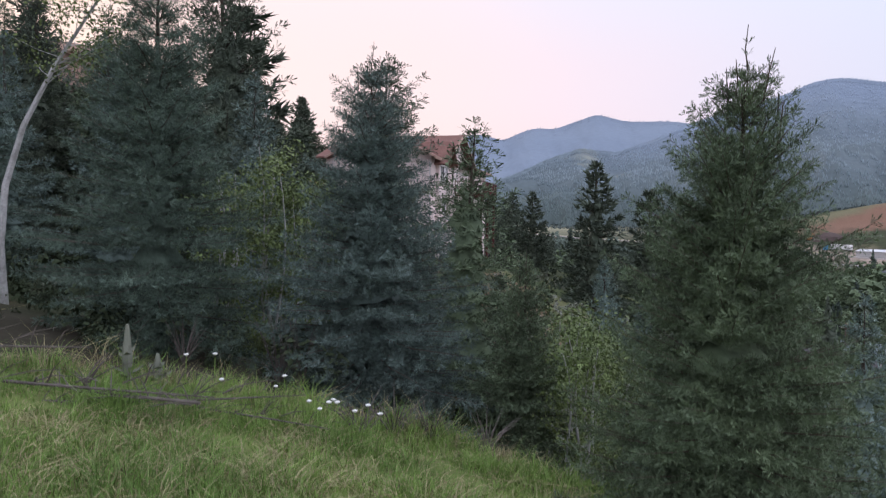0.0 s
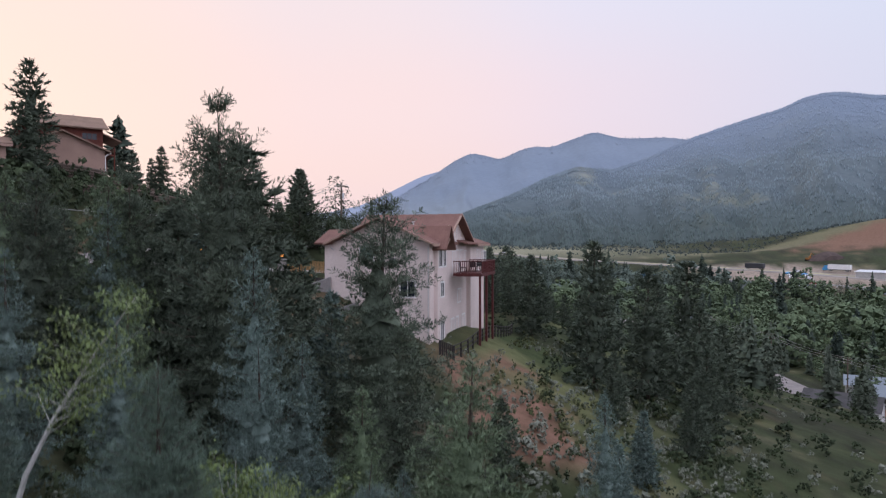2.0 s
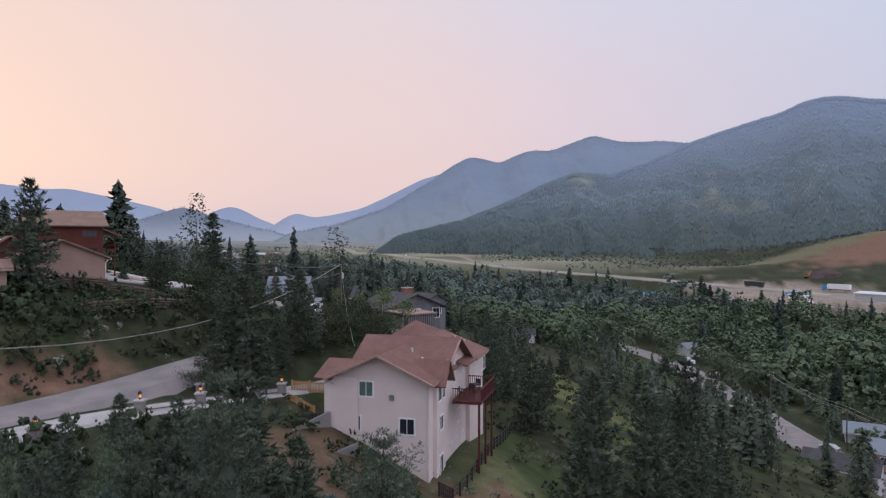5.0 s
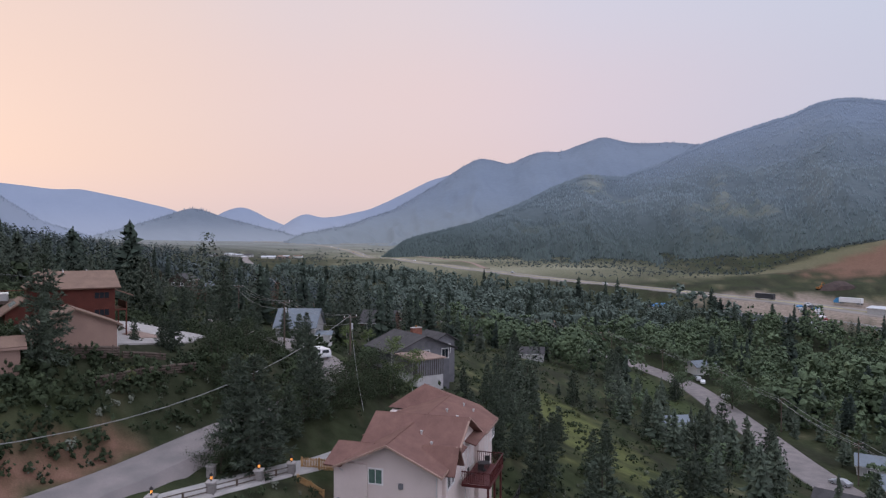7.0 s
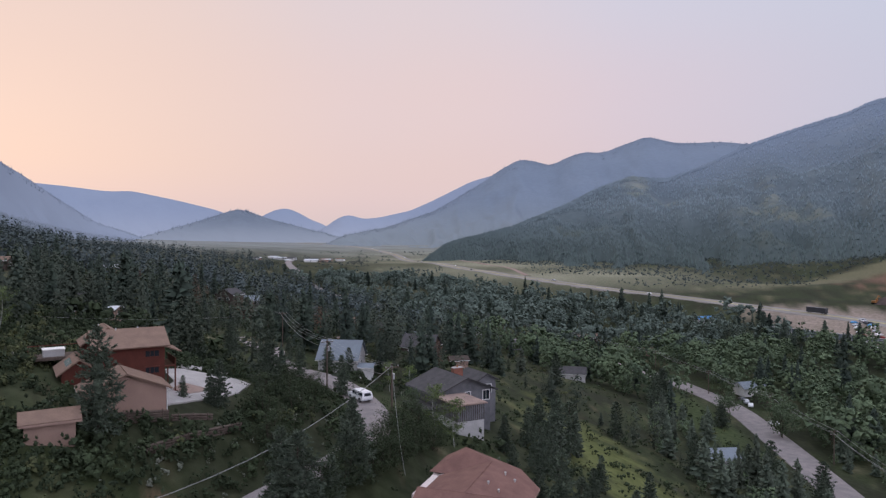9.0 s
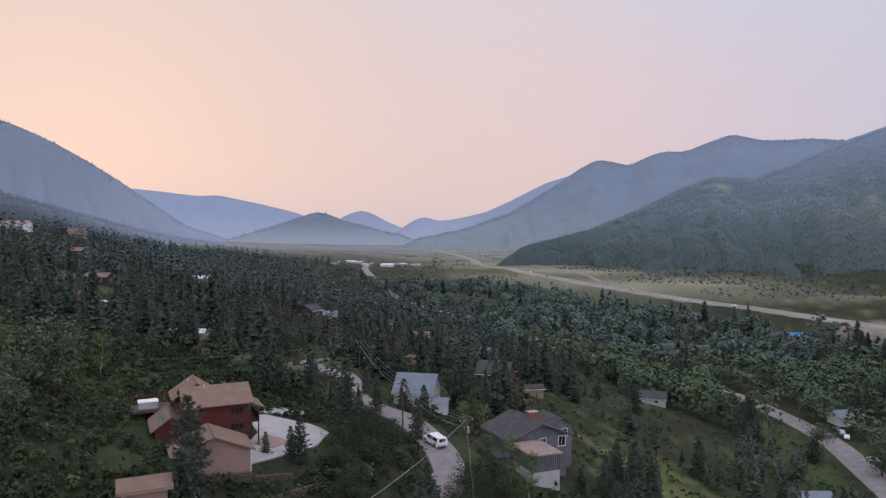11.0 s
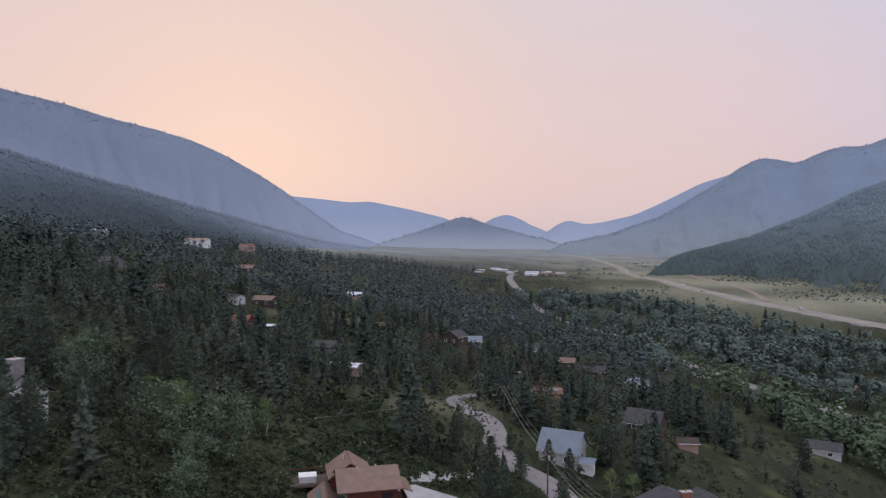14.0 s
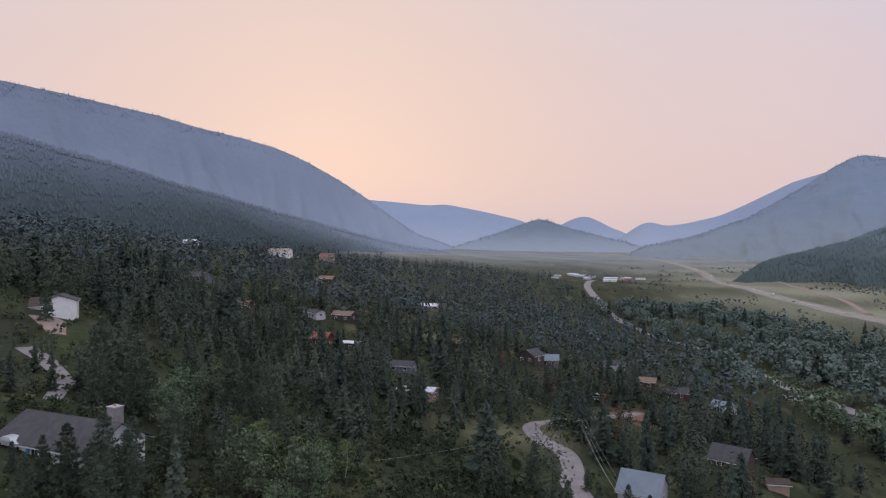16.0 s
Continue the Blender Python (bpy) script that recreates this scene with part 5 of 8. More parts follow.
for x, y, h, wide in ((-13.0, 90.5, 4.6, 1.7), (-9.5, 88.5, 4.2, 1.7), (-11.0, 94.5, 5.0, 1.6), (-8.0, 92.5, 4.4, 1.6), (-29, 103, 3.8, 1.8), (-32.5, 100.5, 4.4, 1.7), (-34, 106.5, 4.2, 1.8), (-27.2, 98.5, 3.4, 1.8), (-30.5, 96, 3.6, 1.8), (-25.5, 76, 4.4, 1.6), (-28.5, 80, 4.2, 1.7), (-26.5, 88, 4.0, 1.8), (-31.5, 88.5, 3.6, 1.7), (-12.5, 78, 4.0, 1.6), (-11.0, 82, 3.8, 1.6)):
    plant("bush", x, y, None, h, wide * 0.8, "leafy bushes beside the lane", "broad dark green leafy bush beside the lane")


def free(x, y, room=1.0):
    return all((x - a) ** 2 + (y - b) ** 2 > (c + room) ** 2 for a, b, c in taken)


def off_roads(x, y, room):
    x, y = np.atleast_1d(x), np.atleast_1d(y)
    ok = np.ones(len(x), bool)
    for line, half in ROADS.values():
        ok &= near_road(x, y, line)[0] > half + room
    return ok


# ---- buildings ----
SITES = []


def window(parent, m, w, h, pane="pane", frame_mat="whitepaint", bars=1, sill=True):
    """A window set in a wall; m puts x along the wall, y outwards, z up, at the middle of its foot."""
    f = Shape()
    t, b = 0.12, 0.07
    for x0, x1, z0, z1 in ((-w / 2 - t, w / 2 + t, -t, 0), (-w / 2 - t, w / 2 + t, h, h + t), (-w / 2 - t, -w / 2, 0, h), (w / 2, w / 2 + t, 0, h)):
        f.box(x0, -0.04, z0, x1, b, z1, m)
    for k in range(1, bars + 1):
        x = -w / 2 + w * k / (bars + 1)
        f.box(x - 0.025, -0.03, 0, x + 0.025, b - 0.015, h, m)
    fr = part("window", f, M[frame_mat], parent)
    part("pane", Shape().box(-w / 2, -0.02, 0, w / 2, 0.02, h, m), M[pane], fr)
    return fr


def face(x, y, z, turn):
    """A frame on a wall whose outward side looks along turn degrees from +y."""
    return pose(x, y, z, 0, 0, turn)


def roof_slab(outline_a, outline_b, thick=0.16):
    """A roof plane between an eave edge a and a ridge edge b (two points each)."""
    p = [Vector(v) for v in (*outline_a, *reversed(outline_b))]
    n = (p[1] - p[0]).cross(p[3] - p[0]).normalized()
    if n.z < 0:
        n = -n
    return p, [v + n * thick for v in p]


def add_slab(s, a, b, thick=0.16):
    lo, hi = roof_slab(a, b, thick)
    return s.add([*lo, *hi], [(3, 2, 1, 0), (4, 5, 6, 7), (0, 1, 5, 4), (1, 2, 6, 5), (2, 3, 7, 6), (3, 0, 4, 7)])


def gable_roof(w, l, z, rise, over=0.45, axis="y", x0=0.0, y0=0.0, s=None):
    """Two slabs over a w by l plan centred on x0, y0; the ridge runs along axis."""
    s = s or Shape()
    drop = rise * over / (w / 2 if axis == "y" else l / 2)
    for sign in (-1, 1):
        if axis == "y":
            e, a, b = sign * (w / 2 + over), -l / 2 - over, l / 2 + over
            add_slab(s, ((x0 + e, y0 + a, z - drop), (x0 + e, y0 + b, z - drop)), ((x0, y0 + a, z + rise), (x0, y0 + b, z + rise)))
        else:
            e, a, b = sign * (l / 2 + over), -w / 2 - over, w / 2 + over
            add_slab(s, ((x0 + a, y0 + e, z - drop), (x0 + b, y0 + e, z - drop)), ((x0 + a, y0, z + rise), (x0 + b, y0, z + rise)))
    return s


def gable_walls(w, l, z0, z1, rise, axis="y", x0=0.0, y0=0.0, s=None):
    s = s or Shape()
    if axis == "y":
        return s.prism([(x0 - w / 2, z0), (x0 + w / 2, z0), (x0 + w / 2, z1), (x0, z1 + rise), (x0 - w / 2, z1)], "y", y0 - l / 2, y0 + l / 2)
    return s.prism([(y0 - l / 2, z0), (y0 + l / 2, z0), (y0 + l / 2, z1), (y0, z1 + rise), (y0 - l / 2, z1)], "x", x0 - w / 2, x0 + w / 2)


def chimney(parent, x, y, z0, z1, w, d, material, cap="concrete"):
    c = part("chimney", Shape().box(x - w / 2, y - d / 2, z0, x + w / 2, y + d / 2, z1), M[material], parent)
    part("cap", Shape().box(x - w / 2 - 0.08, y - d / 2 - 0.08, z1, x + w / 2 + 0.08, y + d / 2 + 0.08, z1 + 0.12), M[cap], c)
    part("flue", Shape().tube([(x, y, z1 + 0.1), (x, y, z1 + 0.45)], [0.12, 0.12], 8), M["rust"], c)


def house(name, label, x, y, turn, w, l, h, rise, wall, roof, axis="y", base=None, wins=(), stack=None, over=0.5, pane="pane", group="", gar=None, fascia="whitepaint"):
    """A house of one block: walls, roof, fascia, windows on named sides, garage door, chimney."""
    z = ground_z(x, y) if base is None else base
    ob = thing(name, pose(x, y, z, 0, 0, turn), label, "house", group)
    SITES.append((x, y, math.hypot(w, l) / 2 + 1.0))
    part("wall", gable_walls(w, l, -2.5, h, rise, axis), M[wall], ob)
    part("roof", gable_roof(w, l, h, rise, over, axis), M[roof], ob)
    if fascia:
        k = over
        if axis == "y":
            dr = rise * k / (w / 2)
            for sx in (-1, 1):
                part("fascia", Shape().box(sx * (w / 2 + k) - 0.03, -l / 2 - k, h - dr - 0.14, sx * (w / 2 + k) + 0.03, l / 2 + k, h - dr + 0.10), M[fascia], ob)
        else:
            dr = rise * k / (l / 2)
            for sy in (-1, 1):
                part("fascia", Shape().box(-w / 2 - k, sy * (l / 2 + k) - 0.03, h - dr - 0.14, w / 2 + k, sy * (l / 2 + k) + 0.03, h - dr + 0.10), M[fascia], ob)
    for side, u, zz, ww, hh in wins:
        m = {"S": face(u, -l / 2, zz, 180), "N": face(u, l / 2, zz, 0), "E": face(w / 2, u, zz, -90), "W": face(-w / 2, u, zz, 90)}[side]
        window(ob, m, ww, hh, pane)
    if gar:
        side, u, ww = gar
        m = {"S": face(u, -l / 2, 0.0, 180), "E": face(w / 2, u, 0.0, -90), "W": face(-w / 2, u, 0.0, 90), "N": face(u, l / 2, 0, 0)}[side]
        g = Shape()
        for k in range(4):
            g.box(-ww / 2, -0.03, 0.55 * k + 0.02, ww / 2, 0.04, 0.55 * k + 0.53, m)
        part("garage_door", g, M["whitepaint"], ob)
    if stack:
        chimney(ob, *stack)
    return ob


# the three-storey stucco house below the lane
WH = pose(-1.0, 53.0, 0, 0, 0, -15.7)
wh = thing("stucco_house", WH, "large three-storey pinkish stucco house with red-brown roof", "house")
SITES.append((-3, 62, 13))
EAVE = 7.2
walls = Shape()
gable_walls(8.2, 9.0, -4, EAVE, 1.9, "y", -4.1, 4.5, walls)
part("front_wall", walls, M["stucco"], wh)
part("cross_wall", gable_walls(8.0, 9.2, -4, EAVE, 2.4, "x", -3.86, 7.3), M["stucco"], wh)
part("rear_wall", Shape().box(-10.8, 11.9, -4, 0.55, 18.0, EAVE - 0.15), M["stucco"], wh)
part("west_wall", gable_walls(3.0, 4.9, -2, EAVE, 0.95, "x", -7.55, 2.2), M["stucco"], wh)
part("bay_wall", Shape().prism([(1.2, -4), (3.9, -4), (3.9, EAVE - 0.3), (2.3, EAVE + 1.25), (1.2, EAVE - 0.3)], "x", -1.0, 0.32), M["stucco"], wh)
front_roof = Shape()
for ex in (-8.75, 0.55):
    add_slab(front_roof, ((ex, -1.0, EAVE - 0.24), (ex, 7.2, EAVE - 0.24)), ((-4.1, -1.0, EAVE + 1.9), (-4.1, 7.2, EAVE + 1.9)))
part("front_roof", front_roof, M["shingle"], wh)
part("cross_roof", gable_roof(8.0, 9.2, EAVE, 2.4, 0.6, "x", -3.7, 7.3), M["shingle"], wh)
west_roof = gable_roof(0.6, 4.9, EAVE, 0.95, 0.5, "x", -8.95, 2.2)
add_slab(west_roof, ((-8.15, 0.12, EAVE + 0.14), (-6.4, 0.12, EAVE + 0.14)), ((-8.15, 2.2, EAVE + 0.95), (-6.4, 2.2, EAVE + 0.95)))
add_slab(west_roof, ((-8.15, 4.3, EAVE + 0.14), (-6.4, 4.3, EAVE + 0.14)), ((-8.15, 2.2, EAVE + 0.95), (-6.4, 2.2, EAVE + 0.95)))
part("west_roof", west_roof, M["shingle"], wh)
part("bay_roof", gable_roof(2.6, 2.4, EAVE - 0.3, 1.55, 0.3, "x", -0.4, 2.3), M["shingle"], wh)
back = Shape()
for ex, ez in ((1.2, 6.95), (-10.0, 6.95)):
    add_slab(back, ((ex, 8.0, ez), (ex, 18.0, ez)), ((-4.4, 8.0, 8.62), (-4.4, 19.9, 8.62)), 0.14)
part("rear_roof", back, M["shingle"], wh)
hip = Shape()
hip.add([(-11.3, 18.2, 7.3), (1.2, 18.0, 7.05), (-2.0, 23.2, 7.05), (-11.3, 24.2, 7.3), (-8.0, 21.3, 9.5)], [(0, 1, 4), (1, 2, 4), (2, 3, 4), (3, 0, 4), (3, 2, 1, 0)])
part("hip_roof", hip, M["shingle"], wh)
part("hip_wall", Shape().prism([(-10.9, 18.3), (0.4, 18.1), (-2.3, 22.7), (-10.9, 23.7)], "z", -3.0, 7.1), M["stucco"], wh)
trim = Shape()
trim.box(0.52, -1.0, EAVE - 0.34, 0.62, 1.0, EAVE - 0.10)
for ex in (-8.8, 0.6):
    trim.tube([(ex, -1.03, EAVE - 0.16), (-4.1, -1.03, EAVE + 1.98)], [0.11, 0.11], 4)
trim.tube([(0.84, 2.15, EAVE - 0.16), (0.84, 7.3, EAVE + 2.5), (0.84, 12.4, EAVE - 0.16)], [0.11, 0.11, 0.11], 4)
trim.tube([(0.95, 0.8, EAVE - 0.6), (0.95, 2.3, EAVE + 1.35), (0.95, 3.95, EAVE - 0.6)], [0.09, 0.09, 0.09], 4)
trim.box(1.12, 12.2, 6.82, 1.26, 18.0, 7.06)
part("fascia", trim, M["tan"], wh)
for x, z, w, h, p in ((-5.4, 5.7, 1.15, 1.15, "pale_pane"), (-6.6, 2.85, 1.35, 1.15, "pane"), (-1.85, 2.8, 1.2, 1.2, "pane")):
    window(wh, face(x, 0, z, 180), w, h, p)
for y, z, w, h, p in ((2.0, 5.2, 0.95, 1.3, "pane"), (3.2, 5.2, 0.7, 1.3, "pane"), (2.5, 2.7, 0.9, 1.1, "pane"), (2.5, -1.2, 0.9, 1.7, "pane")):
    window(wh, face(0.32, y, z, -90), w, h, p)
for y, z, w, h, p in ((7.0, 4.4, 0.8, 1.9, "pane"), (8.4, 4.5, 1.0, 1.9, "pane"), (9.9, 4.5, 1.0, 1.9, "pane"), (7.3, 7.35, 1.5, 1.3, "pane"), (11.5, 4.4, 0.9, 1.9, "pane"), (9.0, 1.7, 1.2, 1.1, "pane"), (6.6, -1.6, 0.9, 1.9, "pane"), (8.2, -1.6, 0.9, 1.9, "pane"), (10.6, -1.6, 1.0, 1.9, "pane")):
    window(wh, face(0.1, y, z, -90), w, h, p)
for y, z, w, h, p in ((15.2, 4.4, 0.9, 1.95, "pane"), (17.4, 4.9, 0.9, 1.3, "pane"), (18.6, 4.9, 0.9, 1.3, "pane"), (16.5, 1.4, 1.1, 1.2, "pane")):
    window(wh, face(0.5, y, z, -90), w, h, p)
part("vent_box", Shape().box(-3.35, -0.12, 5.45, -2.95, 0.02, 5.9), M["greyboard"], wh)
part("downpipe", Shape().tube([(-8.45, -0.45, EAVE - 0.4), (-8.1, -0.1, EAVE - 0.8), (-8.1, -0.1, 2.6)], [0.05, 0.05, 0.05], 6), M["paleboard"], wh)
part("downpipe", Shape().tube([(-0.1, -0.1, EAVE - 0.4), (-0.1, -0.1, -0.6)], [0.045, 0.045], 6), M["paleboard"], wh)
for x, y in ((-1.6, 3.4), (-2.9, 4.6), (-1.2, 16.9), (-2.4, 17.6), (-3.2, 13.8), (-1.9, 13.0)):
    z = EAVE + 1.95 * (1 - abs(x + 4.1) / 4.65) if y < 7 else 7.0 + 1.7 * (1 - abs(x + 4.4) / 5.6)
    part("roof_vent", Shape().tube([(x, y, z - 0.05), (x, y, z + 0.32)], [0.08, 0.08], 8).tube([(x, y, z + 0.28), (x, y, z + 0.38)], [0.13, 0.13], 8), M["paleboard"], wh)

# its raised deck on the valley side
deck = thing("raised_deck", WH, "dark red timber deck on tall posts beside the stucco house", "deck")
DZ = 4.5
D0, D1, DW = 5.3, 11.2, 3.1
bm_board = Shape().box(0, -0.07, -0.04, DW - 0.6, 0.07, 0.0).mesh("deck_board")
for k in range(int((D1 - D0) / 0.157)):
    b = part("deck_board", bm_board, M["deckred"], deck)
    b.location = (0.56, D0 + 0.12 + k * 0.157, DZ)
for box in ((0.56, D0 - 0.05, DZ - 0.30, DW, D0 + 0.02, DZ - 0.045), (DW - 0.04, D0 + 0.02, DZ - 0.30, DW + 0.03, D1, DZ - 0.045), (0.56, D1, DZ - 0.30, DW, D1 + 0.07, DZ - 0.045)):
    part("fascia", Shape().box(*box), M["deckred"], deck)
for y in (D0 + 0.2, 8.2, D1 - 0.2):
    px, py = (WH @ Vector((DW - 0.2, y, 0))).xy
    part("post", Shape().box(DW - 0.28, y - 0.09, ground_z(px, py) - 0.3, DW - 0.1, y + 0.09, DZ - 0.05), M["deckred"], deck)
for box in ((0.56, D0 - 0.03, DZ + 0.98, DW + 0.03, D0 + 0.07, DZ + 1.05), (DW - 0.06, D0 + 0.07, DZ + 0.98, DW + 0.04, D1, DZ + 1.05), (0.56, D1, DZ + 0.98, DW + 0.04, D1 + 0.1, DZ + 1.05)):
    part("handrail", Shape().box(*box), M["deckred"], deck)
baluster = Shape().box(-0.022, -0.022, 0, 0.022, 0.022, 1.0).mesh("baluster")
for k in range(int((D1 - D0) / 0.19)):
    b = part("baluster", baluster, M["deckred"], deck)
    b.location = (DW - 0.01, D0 + 0.1 + k * 0.19, DZ)
for k in range(11):
    for y in (D0 + 0.02, D1 + 0.05):
        b = part("baluster", baluster, M["deckred"], deck)
        b.location = (0.62 + k * 0.19, y, DZ)
# a round table with chairs on the deck
tb = thing("patio_table", WH @ pose(1.7, 9.0, DZ), "round dark patio table on the deck", "table")
part("tabletop", Shape().tube([(0, 0, 0.70), (0, 0, 0.74)], [0.55, 0.55], 16), M["blackrail"], tb)
part("leg", Shape().tube([(0, 0, 0), (0, 0, 0.04), (0, 0, 0.08), (0, 0, 0.70)], [0.3, 0.3, 0.04, 0.04], 8), M["blackrail"], tb)
pc = thing("patio_chair", WH @ pose(1.7, 8.0, DZ), "dark patio chair on the deck", "chair", "chairs on the deck")
part("seat", Shape().box(-0.25, -0.25, 0.42, 0.25, 0.25, 0.47), M["blackrail"], pc)
part("backrest", Shape().box(-0.25, -0.27, 0.47, 0.25, -0.23, 0.95), M["blackrail"], pc)
for lx in (-0.22, 0.22):
    for ly in (-0.22, 0.22):
        part("leg", Shape().box(lx - 0.02, ly - 0.02, 0, lx + 0.02, ly + 0.02, 0.42), M["blackrail"], pc)
copy_thing(pc, WH @ pose(1.75, 10.1, DZ, 0, 0, 180))
copy_thing(pc, WH @ pose(1.1, 6.6, DZ, 0, 0, -90))
# ---- the red house on the hill, its garage, wing, deck and forecourt ----
RH = pose(-39.6, 77.6, 14.2, 0, 0, 37)
rh = thing("red_house", RH, "tall red-stained wooden house with tan shingle roof", "house")
SITES += [(-45, 79, 8), (-39, 71, 5), (-50, 74, 6)]
part("wall", gable_walls(7.4, 7.0, -2, 6.3, 1.6, "x", -3.7, 3.5), M["redwood"], rh)
part("roof", gable_roof(7.4, 7.0, 6.3, 1.6, 0.55, "x", -3.7, 3.5), M["tanshingle"], rh)
part("rear_wall", gable_walls(5.0, 5.0, 0, 6.2, 1.7, "y", -5.6, 8.4), M["redwood"], rh)
part("rear_roof", gable_roof(5.0, 5.0, 6.2, 1.7, 0.5, "y", -5.6, 8.4), M["tanshingle"], rh)
part("wing_wall", gable_walls(3.6, 6.0, -1, 3.6, 1.3, "y", -9.0, 4.4), M["redwood"], rh)
part("wing_roof", gable_roof(3.6, 6.0, 3.6, 1.3, 0.5, "y", -9.0, 4.4), M["tanshingle"], rh)
part("skylight", Shape().add([(-10.95, 2.0, 3.66), (-10.95, 6.4, 3.66), (-9.7, 6.4, 4.62), (-9.7, 2.0, 4.62)], [(0, 1, 2, 3)]), M["pale_pane"], rh, "glazed roof strip")
for x, z in ((-1.4, 4.9), (-1.4, 2.9), (-6.2, 2.3)):
    window(rh, face(x, 0, z, 180), 1.5, 0.7, "pane", "redwood", 2)
for y, z in ((1.6, 4.6), (5.0, 4.6), (3.2, 1.4)):
    window(rh, face(0, y, z, -90), 1.2, 1.1, "pane", "redwood", 1)
part("balcony", Shape().box(0.05, 1.0, 3.3, 1.5, 6.0, 3.45).box(1.4, 1.0, 3.45, 1.5, 6.0, 4.3), M["redwood"], rh)
for y in (1.1, 5.9):
    part("balcony_post", Shape().box(1.35, y - 0.08, -0.3, 1.5, y + 0.08, 3.3), M["redwood"], rh)
part("porch_roof", Shape().add([(0.0, 1.0, 6.0), (2.2, 1.0, 5.1), (2.2, 6.2, 5.1), (0.0, 6.2, 6.0), (0.0, 1.0, 5.85), (2.2, 1.0, 4.95), (2.2, 6.2, 4.95), (0.0, 6.2, 5.85)], [(0, 1, 2, 3), (7, 6, 5, 4), (0, 4, 5, 1), (1, 5, 6, 2), (2, 6, 7, 3), (3, 7, 4, 0)]), M["tanshingle"], rh)
for x, y in ((-2.5, 3.6), (-5.0, 3.2), (-6.4, 8.4)):
    part("roof_vent", Shape().tube([(x, y, 7.7), (x, y, 8.2)], [0.08, 0.08], 8), M["paleboard"], rh)
garage = house("garage", "tan stucco garage with tan shingle roof beside the red house", -40.7, 70.4, 37, 8.0, 5.6, 2.7, 1.7, "tan", "tanshingle", "y", 14.2)
part("downpipe", Shape().tube([(4.3, -2.95, 2.4), (4.05, -2.86, 2.1), (4.05, -2.86, 0)], [0.05, 0.05, 0.05], 6), M["whitepaint"], garage)
shed = house("lean_to", "low tan-roofed shed against the hillside", -42.0, 60.0, 37, 4.2, 3.2, 1.9, 0.6, "tan", "tanshingle", "x", fascia="tan")
terrace = thing("hillside_deck", pose(-54.6, 79.2, ground_z(-54.6, 79.2), 0, 0, 37), "red timber deck with a rail behind the red house", "deck")
part("platform", Shape().box(-2.6, -1.8, 1.0, 2.6, 2.2, 1.35), M["pole"], terrace)
for x, y in ((-2.5, -1.7), (2.5, -1.7), (-2.5, 2.1), (2.5, 2.1)):
    part("support", Shape().box(x - 0.08, y - 0.08, -1.2, x + 0.08, y + 0.08, 1.0), M["pole"], terrace)
for x in (-2.9, -1.0, 1.0, 2.9):
    part("post", Shape().box(x - 0.06, 2.1, 1.3, x + 0.06, 2.2, 2.35), M["redwood"], terrace)
part("handrail", Shape().box(-3, 2.1, 2.3, 3, 2.2, 2.4).box(-3.0, -2.2, 2.3, -2.9, 2.2, 2.4), M["redwood"], terrace)
tub = thing("hot_tub", pose(-54.7, 79.0, ground_z(-54.6, 79.2) + 1.35, 0, 0, 37), "white covered hot tub on the timber deck", "hot tub")
part("shell", Shape().prism([(-1.1, -0.95), (1.1, -0.95), (1.2, -0.8), (1.2, 0.8), (1.1, 0.95), (-1.1, 0.95), (-1.2, 0.8), (-1.2, -0.8)], "z", 0, 0.8), M["paleboard"], tub)
part("cover", Shape().box(-1.25, -1.0, 0.8, -0.01, 1.0, 0.92).box(0.01, -1.0, 0.8, 1.25, 1.0, 0.92), M["whitepaint"], tub)


def patch(name, outline, material, label, lift=0.10, cuts=5, category=""):
    """A slab laid over the ground within an outline."""
    bm = bmesh.new()
    f = bm.faces.new([bm.verts.new((x, y, 0)) for x, y in outline])
    bmesh.ops.triangulate(bm, faces=[f])
    bmesh.ops.subdivide_edges(bm, edges=bm.edges[:], cuts=cuts, use_grid_fill=True)
    zs = height([v.co.x for v in bm.verts], [v.co.y for v in bm.verts])
    for v, z in zip(bm.verts, zs):
        v.co.z = z + lift
    rim = bmesh.ops.extrude_edge_only(bm, edges=[e for e in bm.edges if e.is_boundary])
    for v in rim["geom"]:
        if isinstance(v, bmesh.types.BMVert):
            v.co.z -= lift + 0.25
    me = bpy.data.meshes.new(name)
    bm.to_mesh(me)
    bm.free()
    me.materials.append(material)
    return tagged(new(name, me), label, category or name.replace("_", " "), kind="structure")


patch("forecourt", [(-36.6, 72.4), (-33.9, 86.5), (-34.8, 93.5), (-39, 96.6), (-45.5, 95.2), (-46.5, 90), (-41.5, 84), (-40.2, 78.2)], M["concrete"], "pale concrete forecourt of the red house", 0.16, 9)
patch("brick_apron", [(-39.6, 79.2), (-37.4, 79.6), (-36.8, 84.5), (-40.4, 84.2)], M["gravel"], "reddish paving beside the red house", 0.24, 4)
patch("side_drive", [(-47, 96), (-49, 101), (-46, 121), (-44, 127), (-42, 127), (-43, 118), (-45, 100)], M["concrete"], "pale drive linking forecourt and lane", 0.14, 6)

